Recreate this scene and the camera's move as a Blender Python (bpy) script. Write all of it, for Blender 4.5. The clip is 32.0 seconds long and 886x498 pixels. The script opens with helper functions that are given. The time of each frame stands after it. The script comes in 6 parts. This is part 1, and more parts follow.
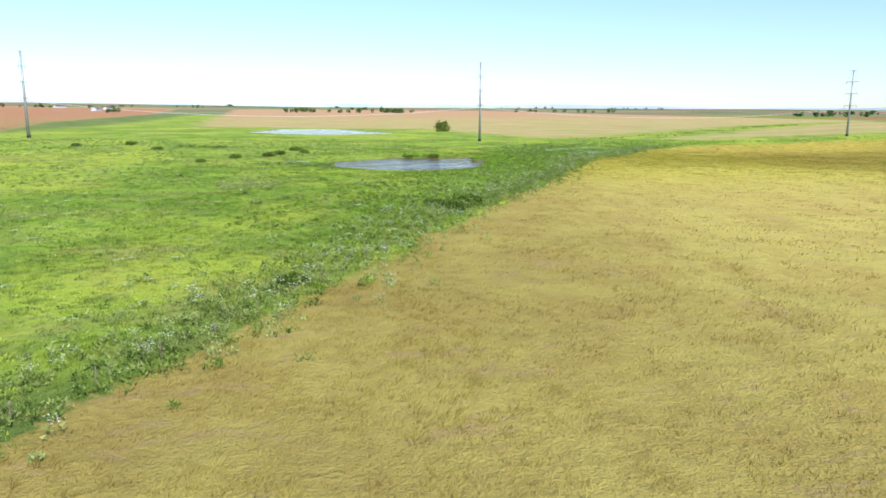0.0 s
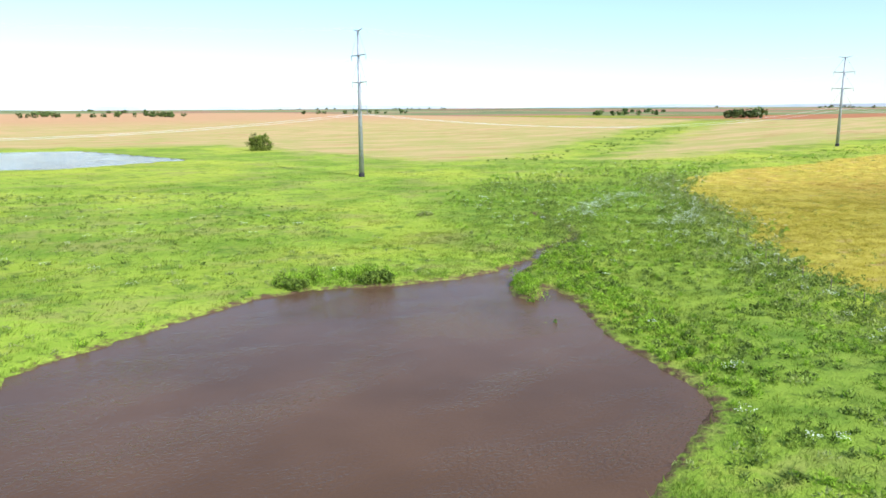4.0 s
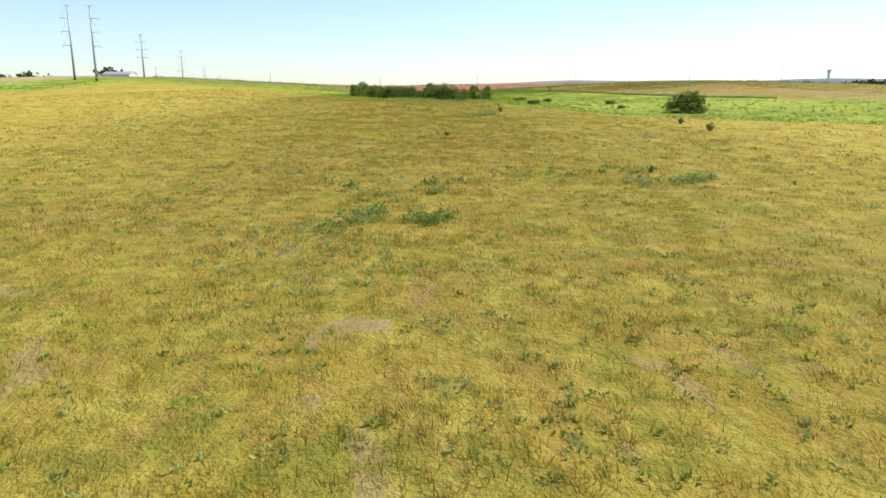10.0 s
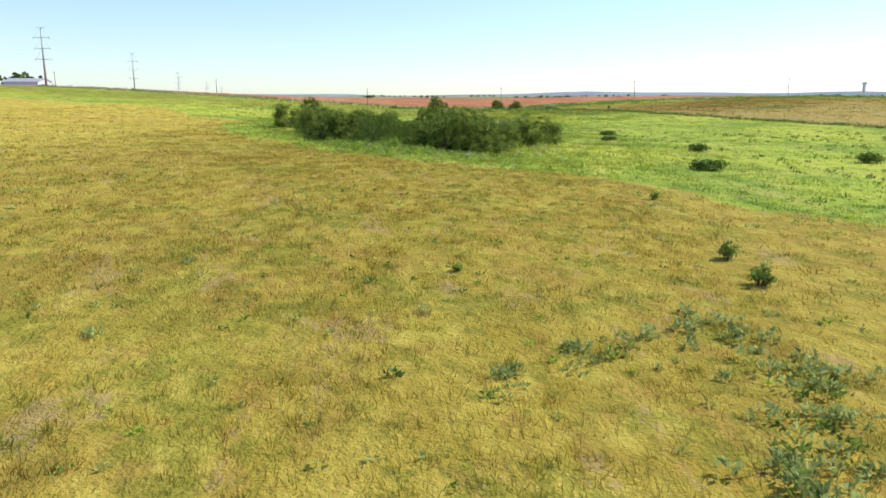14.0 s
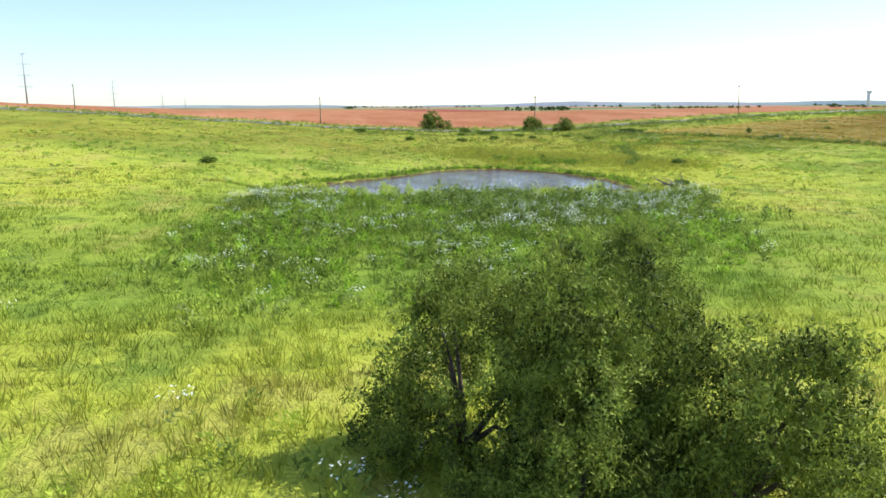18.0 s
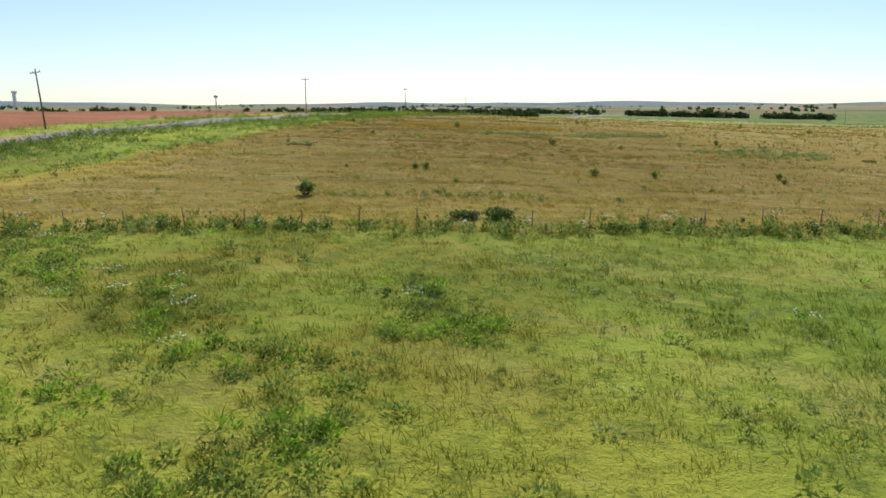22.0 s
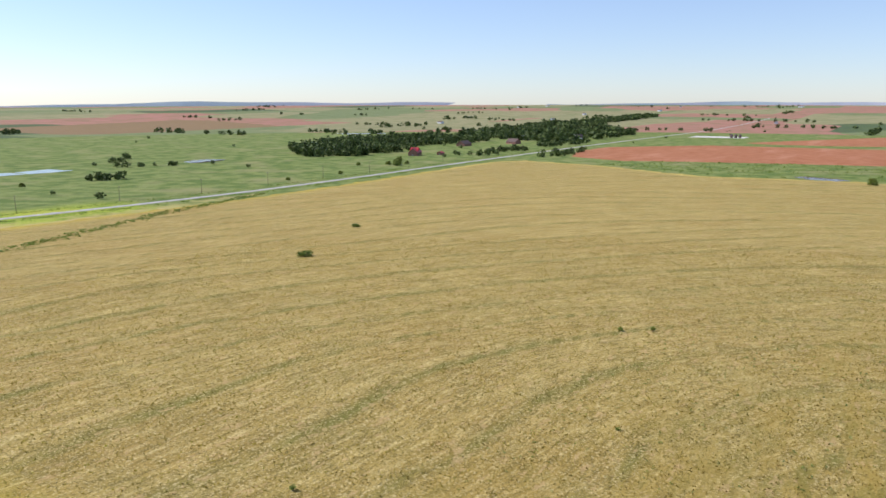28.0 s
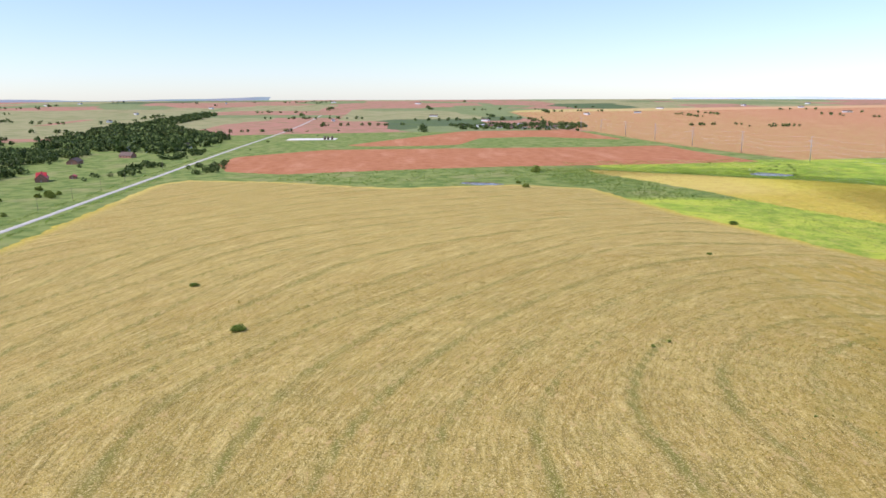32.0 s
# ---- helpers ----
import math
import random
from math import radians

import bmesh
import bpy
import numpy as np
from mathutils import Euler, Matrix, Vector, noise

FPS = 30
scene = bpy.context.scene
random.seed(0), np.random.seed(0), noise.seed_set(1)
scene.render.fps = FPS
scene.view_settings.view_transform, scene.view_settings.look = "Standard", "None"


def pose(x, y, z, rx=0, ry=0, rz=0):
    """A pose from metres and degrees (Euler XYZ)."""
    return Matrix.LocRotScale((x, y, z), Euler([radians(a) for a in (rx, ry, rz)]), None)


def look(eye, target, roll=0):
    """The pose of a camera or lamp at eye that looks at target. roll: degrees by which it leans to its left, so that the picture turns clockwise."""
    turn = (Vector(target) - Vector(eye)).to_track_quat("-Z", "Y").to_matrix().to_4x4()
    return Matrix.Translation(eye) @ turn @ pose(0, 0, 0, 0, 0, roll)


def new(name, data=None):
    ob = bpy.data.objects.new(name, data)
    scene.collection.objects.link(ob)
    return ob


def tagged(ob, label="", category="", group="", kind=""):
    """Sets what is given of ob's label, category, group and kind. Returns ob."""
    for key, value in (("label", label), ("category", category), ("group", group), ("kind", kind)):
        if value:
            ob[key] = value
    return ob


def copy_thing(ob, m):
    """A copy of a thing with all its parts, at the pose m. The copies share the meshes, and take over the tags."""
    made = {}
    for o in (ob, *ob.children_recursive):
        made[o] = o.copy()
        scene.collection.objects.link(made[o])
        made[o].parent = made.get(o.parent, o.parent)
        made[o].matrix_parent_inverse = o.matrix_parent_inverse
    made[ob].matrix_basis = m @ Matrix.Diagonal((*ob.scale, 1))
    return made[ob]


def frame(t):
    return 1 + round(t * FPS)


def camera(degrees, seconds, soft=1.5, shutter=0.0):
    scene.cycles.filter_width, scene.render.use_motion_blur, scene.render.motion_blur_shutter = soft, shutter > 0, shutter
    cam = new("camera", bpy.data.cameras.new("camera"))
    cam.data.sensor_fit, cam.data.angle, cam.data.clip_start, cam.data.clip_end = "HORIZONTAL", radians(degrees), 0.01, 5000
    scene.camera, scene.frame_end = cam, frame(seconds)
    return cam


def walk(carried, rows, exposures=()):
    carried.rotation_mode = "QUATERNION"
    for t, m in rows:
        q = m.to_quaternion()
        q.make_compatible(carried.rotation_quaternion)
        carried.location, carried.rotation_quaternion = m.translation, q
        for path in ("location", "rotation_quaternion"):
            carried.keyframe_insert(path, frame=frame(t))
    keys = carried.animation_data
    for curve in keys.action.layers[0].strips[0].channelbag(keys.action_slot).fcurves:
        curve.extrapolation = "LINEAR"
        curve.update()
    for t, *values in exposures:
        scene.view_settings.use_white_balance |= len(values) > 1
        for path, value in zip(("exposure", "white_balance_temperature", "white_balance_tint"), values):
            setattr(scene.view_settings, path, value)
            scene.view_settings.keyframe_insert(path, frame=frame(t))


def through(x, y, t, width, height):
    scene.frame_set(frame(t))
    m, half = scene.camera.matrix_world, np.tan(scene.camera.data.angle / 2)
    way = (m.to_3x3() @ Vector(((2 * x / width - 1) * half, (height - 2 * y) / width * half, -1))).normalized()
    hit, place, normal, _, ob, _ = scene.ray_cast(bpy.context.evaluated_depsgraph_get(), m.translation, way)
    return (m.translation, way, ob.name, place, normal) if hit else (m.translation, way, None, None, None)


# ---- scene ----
cam = camera(62.3, 32.0, soft=1.6)

# seconds, x, y, z, heading clockwise from north, pitch, lean
ROWS = [
    (0.0, -160.48, -25.17, 14.54, 13.51, -11.01, 0.26),
    (0.5, -163.87, -7.47, 15.11, 13.62, -10.97, 0.16),
    (1.0, -164.03, 10.44, 15.61, 14.15, -11.02, 0.08),
    (1.5, -162.15, 28.27, 15.97, 14.61, -11.00, 0.05),
    (2.0, -158.63, 45.82, 15.86, 14.45, -11.03, 0.02),
    (2.5, -155.36, 63.45, 15.47, 14.46, -10.98, -0.01),
    (3.0, -151.91, 81.59, 15.34, 16.26, -10.94, -0.09),
    (3.5, -147.68, 100.16, 15.51, 21.63, -10.94, -0.21),
    (4.0, -142.07, 118.19, 15.68, 30.56, -10.97, -0.29),
    (4.5, -134.47, 134.74, 15.52, 43.05, -11.03, -0.28),
    (5.0, -125.67, 150.25, 15.10, 57.32, -11.11, -0.18),
    (5.5, -114.32, 163.65, 14.90, 74.01, -11.13, -0.08),
    (6.0, -101.53, 174.30, 14.94, 90.59, -11.18, 0.06),
    (6.5, -86.62, 180.54, 15.01, 101.01, -11.32, 0.28),
    (7.0, -70.86, 182.14, 14.52, 102.03, -11.31, 0.33),
    (7.5, -54.23, 181.71, 13.39, 102.05, -11.34, 0.29),
    (8.0, -36.95, 179.57, 10.89, 102.04, -11.41, 0.25),
    (8.5, -18.68, 176.33, 9.02, 101.88, -11.64, 0.15),
    (9.0, -0.11, 173.16, 7.36, 101.53, -11.93, -0.07),
    (9.5, 18.74, 170.16, 6.79, 100.89, -12.37, -0.28),
    (10.0, 36.62, 167.46, 6.00, 100.32, -12.52, -0.30),
    (10.5, 54.27, 163.56, 6.29, 100.23, -12.66, -0.27),
    (11.0, 72.26, 160.82, 5.78, 100.37, -12.52, -0.18),
    (11.5, 90.34, 157.65, 6.09, 100.43, -12.42, -0.04),
    (12.0, 108.43, 154.14, 7.01, 100.37, -12.35, 0.03),
    (12.5, 126.25, 150.71, 7.84, 100.34, -12.22, 0.06),
    (13.0, 143.56, 147.22, 8.11, 100.06, -12.10, 0.07),
    (13.5, 160.44, 144.03, 8.46, 99.73, -11.96, 0.10),
    (14.0, 177.73, 141.82, 8.35, 99.59, -11.77, 0.10),
    (14.5, 195.56, 140.79, 7.79, 99.71, -11.53, 0.07),
    (15.0, 213.55, 139.75, 7.71, 99.89, -11.28, 0.01),
    (15.5, 231.31, 137.54, 7.99, 99.94, -11.08, -0.05),
    (16.0, 248.82, 134.33, 8.04, 99.88, -10.93, -0.12),
    (16.5, 266.28, 131.04, 7.95, 99.87, -10.87, -0.21),
    (17.0, 283.83, 128.37, 8.56, 100.14, -10.81, -0.30),
    (17.5, 301.42, 125.26, 9.13, 100.31, -10.88, -0.26),
    (18.0, 319.23, 123.12, 9.47, 100.84, -10.99, -0.12),
    (18.5, 336.96, 120.59, 9.42, 101.41, -11.06, 0.04),
    (19.0, 354.26, 117.67, 9.50, 101.83, -11.06, 0.19),
    (19.5, 370.31, 114.10, 9.36, 103.46, -11.02, 0.14),
    (20.0, 387.69, 113.03, 9.59, 112.96, -11.03, 0.18),
    (20.5, 403.89, 106.59, 9.55, 127.07, -10.97, 0.19),
    (21.0, 419.29, 98.88, 9.72, 141.93, -10.93, 0.04),
    (21.5, 433.35, 87.81, 9.85, 152.61, -10.95, -0.02),
    (22.0, 444.68, 73.97, 10.34, 161.32, -10.95, 0.07),
    (22.5, 453.50, 58.39, 11.89, 170.51, -10.89, 0.24),
    (23.0, 460.05, 41.87, 13.80, 178.02, -10.95, 0.38),
    (23.5, 465.93, 25.34, 16.24, 180.54, -10.94, 0.54),
    (24.0, 474.49, 10.18, 19.74, 181.49, -10.97, 0.65),
    (24.5, 484.98, -3.80, 23.90, 185.94, -10.97, 0.76),
    (25.0, 497.10, -16.36, 28.50, 192.99, -11.03, 0.71),
    (25.5, 508.58, -29.34, 33.25, 198.78, -11.11, 0.61),
    (26.0, 518.75, -43.70, 38.28, 205.13, -11.09, 0.47),
    (26.5, 526.47, -58.88, 42.96, 217.01, -11.11, 0.26),
    (27.0, 535.42, -73.57, 47.45, 226.55, -11.10, 0.12),
    (27.5, 545.84, -87.76, 51.62, 232.85, -11.06, 0.10),
    (28.0, 556.20, -102.11, 55.53, 238.11, -11.03, 0.11),
    (28.5, 565.00, -117.31, 59.26, 244.49, -11.05, 0.09),
    (29.0, 572.50, -133.15, 62.93, 252.16, -11.12, 0.03),
    (29.5, 579.44, -149.16, 66.30, 258.10, -11.16, -0.01),
    (30.0, 585.68, -165.58, 69.36, 260.62, -11.28, -0.10),
    (30.5, 591.53, -182.28, 72.25, 263.46, -11.44, -0.20),
    (31.0, 596.61, -199.13, 75.08, 266.18, -11.55, -0.28),
    (31.5, 601.56, -215.98, 77.76, 269.82, -11.68, -0.30),
    (32.0, 606.34, -232.88, 80.41, 273.81, -11.70, -0.31),
]
walk(cam, [(t, pose(x, y, z, 90 + p, 0, -h) @ pose(0, 0, 0, 0, 0, r)) for t, x, y, z, h, p, r in ROWS],
     exposures=[(0.0, 0.28, 6080, 10), (2.0, 0.48, 6250, 7), (4.5, 0.52, 6250, 10), (6.0, 0.14, 6450, 10), (7.0, 0.05, 6550, 10), (8.0, 0.02, 6550, 15), (9.0, 0.2, 6700, 13), (10.5, 0.32, 6600, 11), (13.5, 0.3, 6500, 10), (16.0, 0.55, 6650, 10), (17.5, 0.5, 6550, 10),
                (19.5, 0.55, 6500, 10), (20.5, -0.05, 6400, 10), (21.0, -0.06, 6550, 6), (22.0, -0.14, 6600, 12), (23.0, -0.02, 6600, 14), (24.0, -0.08, 6500, 18), (26.0, -0.24, 6350, 20), (28.5, 0.1, 6300, 20), (32.0, 0.24, 6250, 22)])

# ---- sky and sun ----
SUN_AZ, SUN_EL = 166.0, 41.0
world = bpy.data.worlds.new("sky")
scene.world = world
world.use_nodes = True
wn = world.node_tree.nodes
sky = wn.new("ShaderNodeTexSky")
sky.sky_type = "NISHITA"
sky.sun_disc = False
sky.sun_elevation, sky.sun_rotation = radians(SUN_EL), radians(SUN_AZ)
sky.air_density, sky.dust_density, sky.ozone_density = 1.0, 0.2, 1.6
wn["Background"].inputs[1].default_value = 0.12
cool = wn.new("ShaderNodeMix")
cool.data_type, cool.blend_type = "RGBA", "MULTIPLY"
cool.inputs[0].default_value, cool.inputs[7].default_value = 1.0, (0.76, 0.87, 1.0, 1.0)
world.node_tree.links.new(sky.outputs[0], cool.inputs[6])
haze = wn.new("ShaderNodeMix")
haze.data_type, haze.blend_type = "RGBA", "ADD"
haze.inputs[0].default_value, haze.inputs[7].default_value = 1.0, (0.98, 1.15, 1.38, 1.0)
world.node_tree.links.new(cool.outputs[2], haze.inputs[6])
world.node_tree.links.new(haze.outputs[2], wn["Background"].inputs[0])
sun = new("sun", bpy.data.lights.new("sun", "SUN"))
sun.data.energy, sun.data.angle, sun.data.color = 4.9, radians(0.5), (1.0, 0.97, 0.92)
sa, se = radians(SUN_AZ), radians(SUN_EL)
sun.matrix_world = look((0, 0, 300), (-math.sin(sa) * math.cos(se), -math.cos(sa) * math.cos(se), 300 - math.sin(se)))


# ---- materials ----
class Mat:
    """A small builder for node materials on world positions."""

    def __init__(self, name, rough=0.8, metal=0.0, spec=0.3):
        self.m = bpy.data.materials.new(name)
        self.m.use_nodes = True
        self.t = self.m.node_tree
        self.b = self.t.nodes["Principled BSDF"]
        self.b.inputs["Roughness"].default_value = rough
        self.b.inputs["Metallic"].default_value = metal
        self.b.inputs["Specular IOR Level"].default_value = spec
        self.pos = self.node("ShaderNodeNewGeometry").outputs["Position"]

    def node(self, kind):
        return self.t.nodes.new(kind)

    def put(self, socket, value):
        if isinstance(value, bpy.types.NodeSocket):
            self.t.links.new(value, socket)
        elif isinstance(value, (tuple, list)):
            socket.default_value = (*value, 1.0) if len(value) == 3 and len(socket.default_value) == 4 else value
        else:
            socket.default_value = value

    def noise(self, scale, detail=3.0, rough=0.55, stretch=None, vector=None):
        n = self.node("ShaderNodeTexNoise")
        n.inputs["Scale"].default_value, n.inputs["Detail"].default_value = scale, detail
        n.inputs["Roughness"].default_value = rough
        v = vector or self.pos
        if stretch:
            mp = self.node("ShaderNodeMapping")
            mp.inputs["Scale"].default_value = stretch
            self.put(mp.inputs["Vector"], v)
            v = mp.outputs[0]
        self.put(n.inputs["Vector"], v)
        return n.outputs["Fac"]

    def math(self, op, a, b=0.0, c=0.0):
        n = self.node("ShaderNodeMath")
        n.operation = op
        for s, v in zip(n.inputs, (a, b, c)):
            self.put(s, v)
        return n.outputs[0]

    def ramp(self, v, lo, hi):
        n = self.node("ShaderNodeMapRange")
        n.interpolation_type = "SMOOTHSTEP"
        for s, x in zip(n.inputs, (v, lo, hi, 0.0, 1.0)):
            self.put(s, x)
        return n.outputs[0]

    def mix(self, f, a, b):
        n = self.node("ShaderNodeMix")
        n.data_type = "RGBA"
        self.put(n.inputs[0], f)
        self.put(n.inputs[6], a)
        self.put(n.inputs[7], b)
        return n.outputs[2]

    def attr(self, name):
        n = self.node("ShaderNodeAttribute")
        n.attribute_name = name
        return n.outputs["Fac"]

    def island(self):
        return self.node("ShaderNodeNewGeometry").outputs["Random Per Island"]

    def own(self):
        return self.node("ShaderNodeObjectInfo").outputs["Random"]

    def bump(self, h, strength=0.5, dist=0.1):
        n = self.node("ShaderNodeBump")
        n.inputs["Strength"].default_value, n.inputs["Distance"].default_value = strength, dist
        self.put(n.inputs["Height"], h)
        self.put(self.b.inputs["Normal"], n.outputs[0])

    def colour(self, c):
        self.put(self.b.inputs["Base Color"], c)
        return self

    def see_through(self, amount, c):
        """Thin leaves let some light through."""
        tr = self.node("ShaderNodeBsdfTranslucent")
        self.put(tr.inputs[0], c)
        mx = self.node("ShaderNodeMixShader")
        mx.inputs[0].default_value = amount
        self.t.links.new(self.b.outputs[0], mx.inputs[1])
        self.t.links.new(tr.outputs[0], mx.inputs[2])
        self.t.links.new(mx.outputs[0], self.t.nodes["Material Output"].inputs[0])
        return self


def plain(name, c, rough=0.7, metal=0.0, vary=0.25, scale=3.0, spec=0.3, relief=0.0):
    k = Mat(name, rough, metal, spec)
    d = tuple(v * (1 - vary) for v in c)
    u = tuple(min(1.0, v * (1 + vary)) for v in c)
    n = k.noise(scale, 5.0)
    k.colour(k.mix(k.ramp(n, 0.3, 0.7), d, u))
    if relief:
        k.bump(n, 0.5, relief)
    return k.m


def leaf(name, dark, light, through=0.35, tip=None, spec=0.1):
    """Foliage: each leaf has its own shade, and whole boughs differ softly."""
    k = Mat(name, 0.62, 0.0, spec)
    dark, light = tuple(v * 1.5 for v in dark), tuple(min(0.95, v * 1.5) for v in light)
    f = k.math("ADD", k.math("MULTIPLY", k.island(), 0.3), k.math("MULTIPLY", k.noise(1.1, 3.0, 0.6), 0.95))
    c = k.mix(k.ramp(f, 0.33, 0.92), dark, light)
    if tip:
        c = k.mix(k.ramp(k.math("ADD", k.noise(0.25, 2.0), k.math("MULTIPLY", k.island(), 0.12)), 0.58, 0.72), c, tip)
    k.colour(c)
    return k.see_through(through, c).m


def rank(k):
    """Older, browner growth in the north-east corner of the terraced field."""
    sx = k.node("ShaderNodeSeparateXYZ")
    k.put(sx.inputs[0], k.pos)
    s = k.math("ADD", sx.outputs[1], k.math("MULTIPLY", k.math("SUBTRACT", sx.outputs[0], 495.0), 0.38))
    s = k.math("ADD", s, k.math("MULTIPLY", k.math("SUBTRACT", k.noise(0.05, 3.0, 0.6, (0.4, 1.3, 1)), 0.5), 60.0))
    return k.math("MULTIPLY", k.ramp(sx.outputs[0], 230.0, 300.0), k.math("MULTIPLY", k.ramp(s, -175.0, -100.0), k.ramp(s, 22.0, -34.0)))


def hay_colour(k):
    """Golden hay with olive, rusty and bleached drifts; greener and barer eastwards."""
    n3, n1 = k.noise(0.33, 4.0, 0.6), k.noise(1.2, 4.0, 0.65)
    sx = k.node("ShaderNodeSeparateXYZ")
    k.put(sx.inputs[0], k.pos)
    east = k.ramp(sx.outputs[0], -34.0, 20.0)
    c = k.mix(k.ramp(n3, 0.3, 0.7), k.mix(east, (0.46, 0.39, 0.045), (0.42, 0.31, 0.045)), k.mix(east, (0.60, 0.51, 0.085), (0.56, 0.43, 0.075)))
    c = k.mix(k.math("MULTIPLY", k.math("MULTIPLY", k.ramp(k.noise(0.028, 4.0, 0.6), 0.46, 0.62), east), 0.6), c, (0.46, 0.31, 0.06))
    c = k.mix(k.math("MULTIPLY", k.ramp(k.noise(0.085, 5.0, 0.65), 0.49, 0.68), 0.5), c, (0.35, 0.34, 0.045))
    olive = k.math("MULTIPLY", k.ramp(k.noise(0.3, 5.0, 0.72), 0.5, 0.6), east)
    c = k.mix(k.math("MULTIPLY", olive, 0.6), c, (0.27, 0.29, 0.04))
    rusty = k.math("MULTIPLY", k.ramp(k.noise(0.4, 5.0, 0.72, (1, 1.4, 1)), 0.52, 0.6), east)
    c = k.mix(k.math("MULTIPLY", rusty, 0.55), c, (0.47, 0.29, 0.07))
    lodged = k.noise(0.55, 4.0, 0.6, (0.6, 1.1, 1))
    c = k.mix(k.math("MULTIPLY", k.ramp(lodged, 0.5, 0.66), 0.5), c, (0.29, 0.24, 0.04))
    c = k.mix(k.math("MULTIPLY", k.ramp(lodged, 0.48, 0.32), 0.55), c, (0.64, 0.53, 0.10))
    c = k.mix(k.math("MULTIPLY", k.ramp(n1, 0.5, 0.68), 0.45), c, (0.22, 0.195, 0.034))
    c = k.mix(k.math("MULTIPLY", k.ramp(k.attr("terrace"), 0.2, 0.95), 0.7), c, (0.17, 0.155, 0.035))
    c = k.mix(k.math("MULTIPLY", k.ramp(k.attr("pale"), 0.0, 12.0), 0.35), c, (0.52, 0.42, 0.10))
    c = k.mix(k.math("MULTIPLY", k.ramp(n1, 0.48, 0.3), 0.5), c, (0.60, 0.49, 0.11))
    south = k.math("MULTIPLY", k.ramp(sx.outputs[1], 150.0, 70.0), k.math("SUBTRACT", 1.0, k.ramp(sx.outputs[0], -20.0, 30.0)))
    c = k.mix(k.math("MULTIPLY", south, 0.62), c, k.mix(k.ramp(k.noise(0.09, 5.0, 0.65, (1.3, 0.8, 1)), 0.38, 0.62), (0.47, 0.325, 0.115), (0.56, 0.435, 0.14)))
    old = rank(k)
    c = k.mix(k.math("MULTIPLY", old, k.math("ADD", k.math("MULTIPLY", k.ramp(k.noise(0.12, 5.0, 0.7, (0.35, 1.4, 1)), 0.42, 0.6), 0.5), 0.3)), c, (0.33, 0.20, 0.044))
    return k.mix(k.math("MULTIPLY", old, k.math("MULTIPLY", k.ramp(k.noise(0.35, 5.0, 0.7, (0.4, 1.3, 1)), 0.48, 0.6), 0.75)), c, (0.15, 0.125, 0.027))


def green_colour(k):
    """Pasture from deep to yellow green."""
    n14, n3, n1 = k.noise(0.06, 5.0, 0.6), k.noise(0.35, 4.0, 0.6), k.noise(1.3, 4.0, 0.65)
    sx = k.node("ShaderNodeSeparateXYZ")
    k.put(sx.inputs[0], k.pos)
    east = k.ramp(sx.outputs[0], -40.0, 220.0)
    c = k.mix(k.ramp(n14, 0.36, 0.64), k.mix(east, (0.16, 0.27, 0.028), (0.20, 0.28, 0.036)), k.mix(east, (0.30, 0.41, 0.05), (0.34, 0.41, 0.055)))
    c = k.mix(k.math("MULTIPLY", k.ramp(k.noise(0.021, 3.0), 0.46, 0.62), 0.8), c, k.mix(east, (0.43, 0.48, 0.06), (0.44, 0.465, 0.06)))
    c = k.mix(k.math("MULTIPLY", k.ramp(k.noise(0.13, 5.0, 0.7), 0.55, 0.66), 0.6), c, (0.12, 0.20, 0.03))
    c = k.mix(k.math("MULTIPLY", k.math("MULTIPLY", k.ramp(k.noise(0.17, 5.0, 0.7, (0.6, 1.3, 1)), 0.5, 0.62), 0.6), k.math("ADD", k.math("MULTIPLY", east, 0.6), 0.4)), c, (0.45, 0.40, 0.10))
    c = k.mix(k.math("MULTIPLY", k.ramp(n3, 0.54, 0.7), 0.7), c, (0.095, 0.175, 0.028))
    c = k.mix(k.math("MULTIPLY", k.ramp(n1, 0.5, 0.28), 0.45), c, (0.36, 0.40, 0.08))
    tawny = k.math("MULTIPLY", k.ramp(k.noise(0.11, 5.0, 0.72, (0.7, 1.3, 1)), 0.5, 0.63), k.math("SUBTRACT", 1.0, east))
    c = k.mix(k.math("MULTIPLY", tawny, 0.6), c, (0.30, 0.29, 0.09))
    lush = k.mix(k.ramp(n3, 0.35, 0.65), (0.115, 0.205, 0.026), (0.235, 0.335, 0.045))
    c = k.mix(k.math("MULTIPLY", k.ramp(k.attr("lush"), -3.0, 9.0), 0.8), c, lush)
    # ranker, duller growth towards the road
    dry = k.math("MULTIPLY", k.math("MULTIPLY", k.ramp(sx.outputs[0], 425.0, 462.0), k.ramp(sx.outputs[1], -12.0, 20.0)), k.math("ADD", k.math("MULTIPLY", k.ramp(k.noise(0.1, 5.0, 0.7), 0.4, 0.62), 0.45), 0.35))
    c = k.mix(dry, c, k.mix(k.ramp(n3, 0.4, 0.6), (0.145, 0.15, 0.02), (0.275, 0.235, 0.032)))
    return k.mix(k.math("MULTIPLY", k.ramp(n1, 0.53, 0.72), 0.65), c, (0.055, 0.10, 0.018))


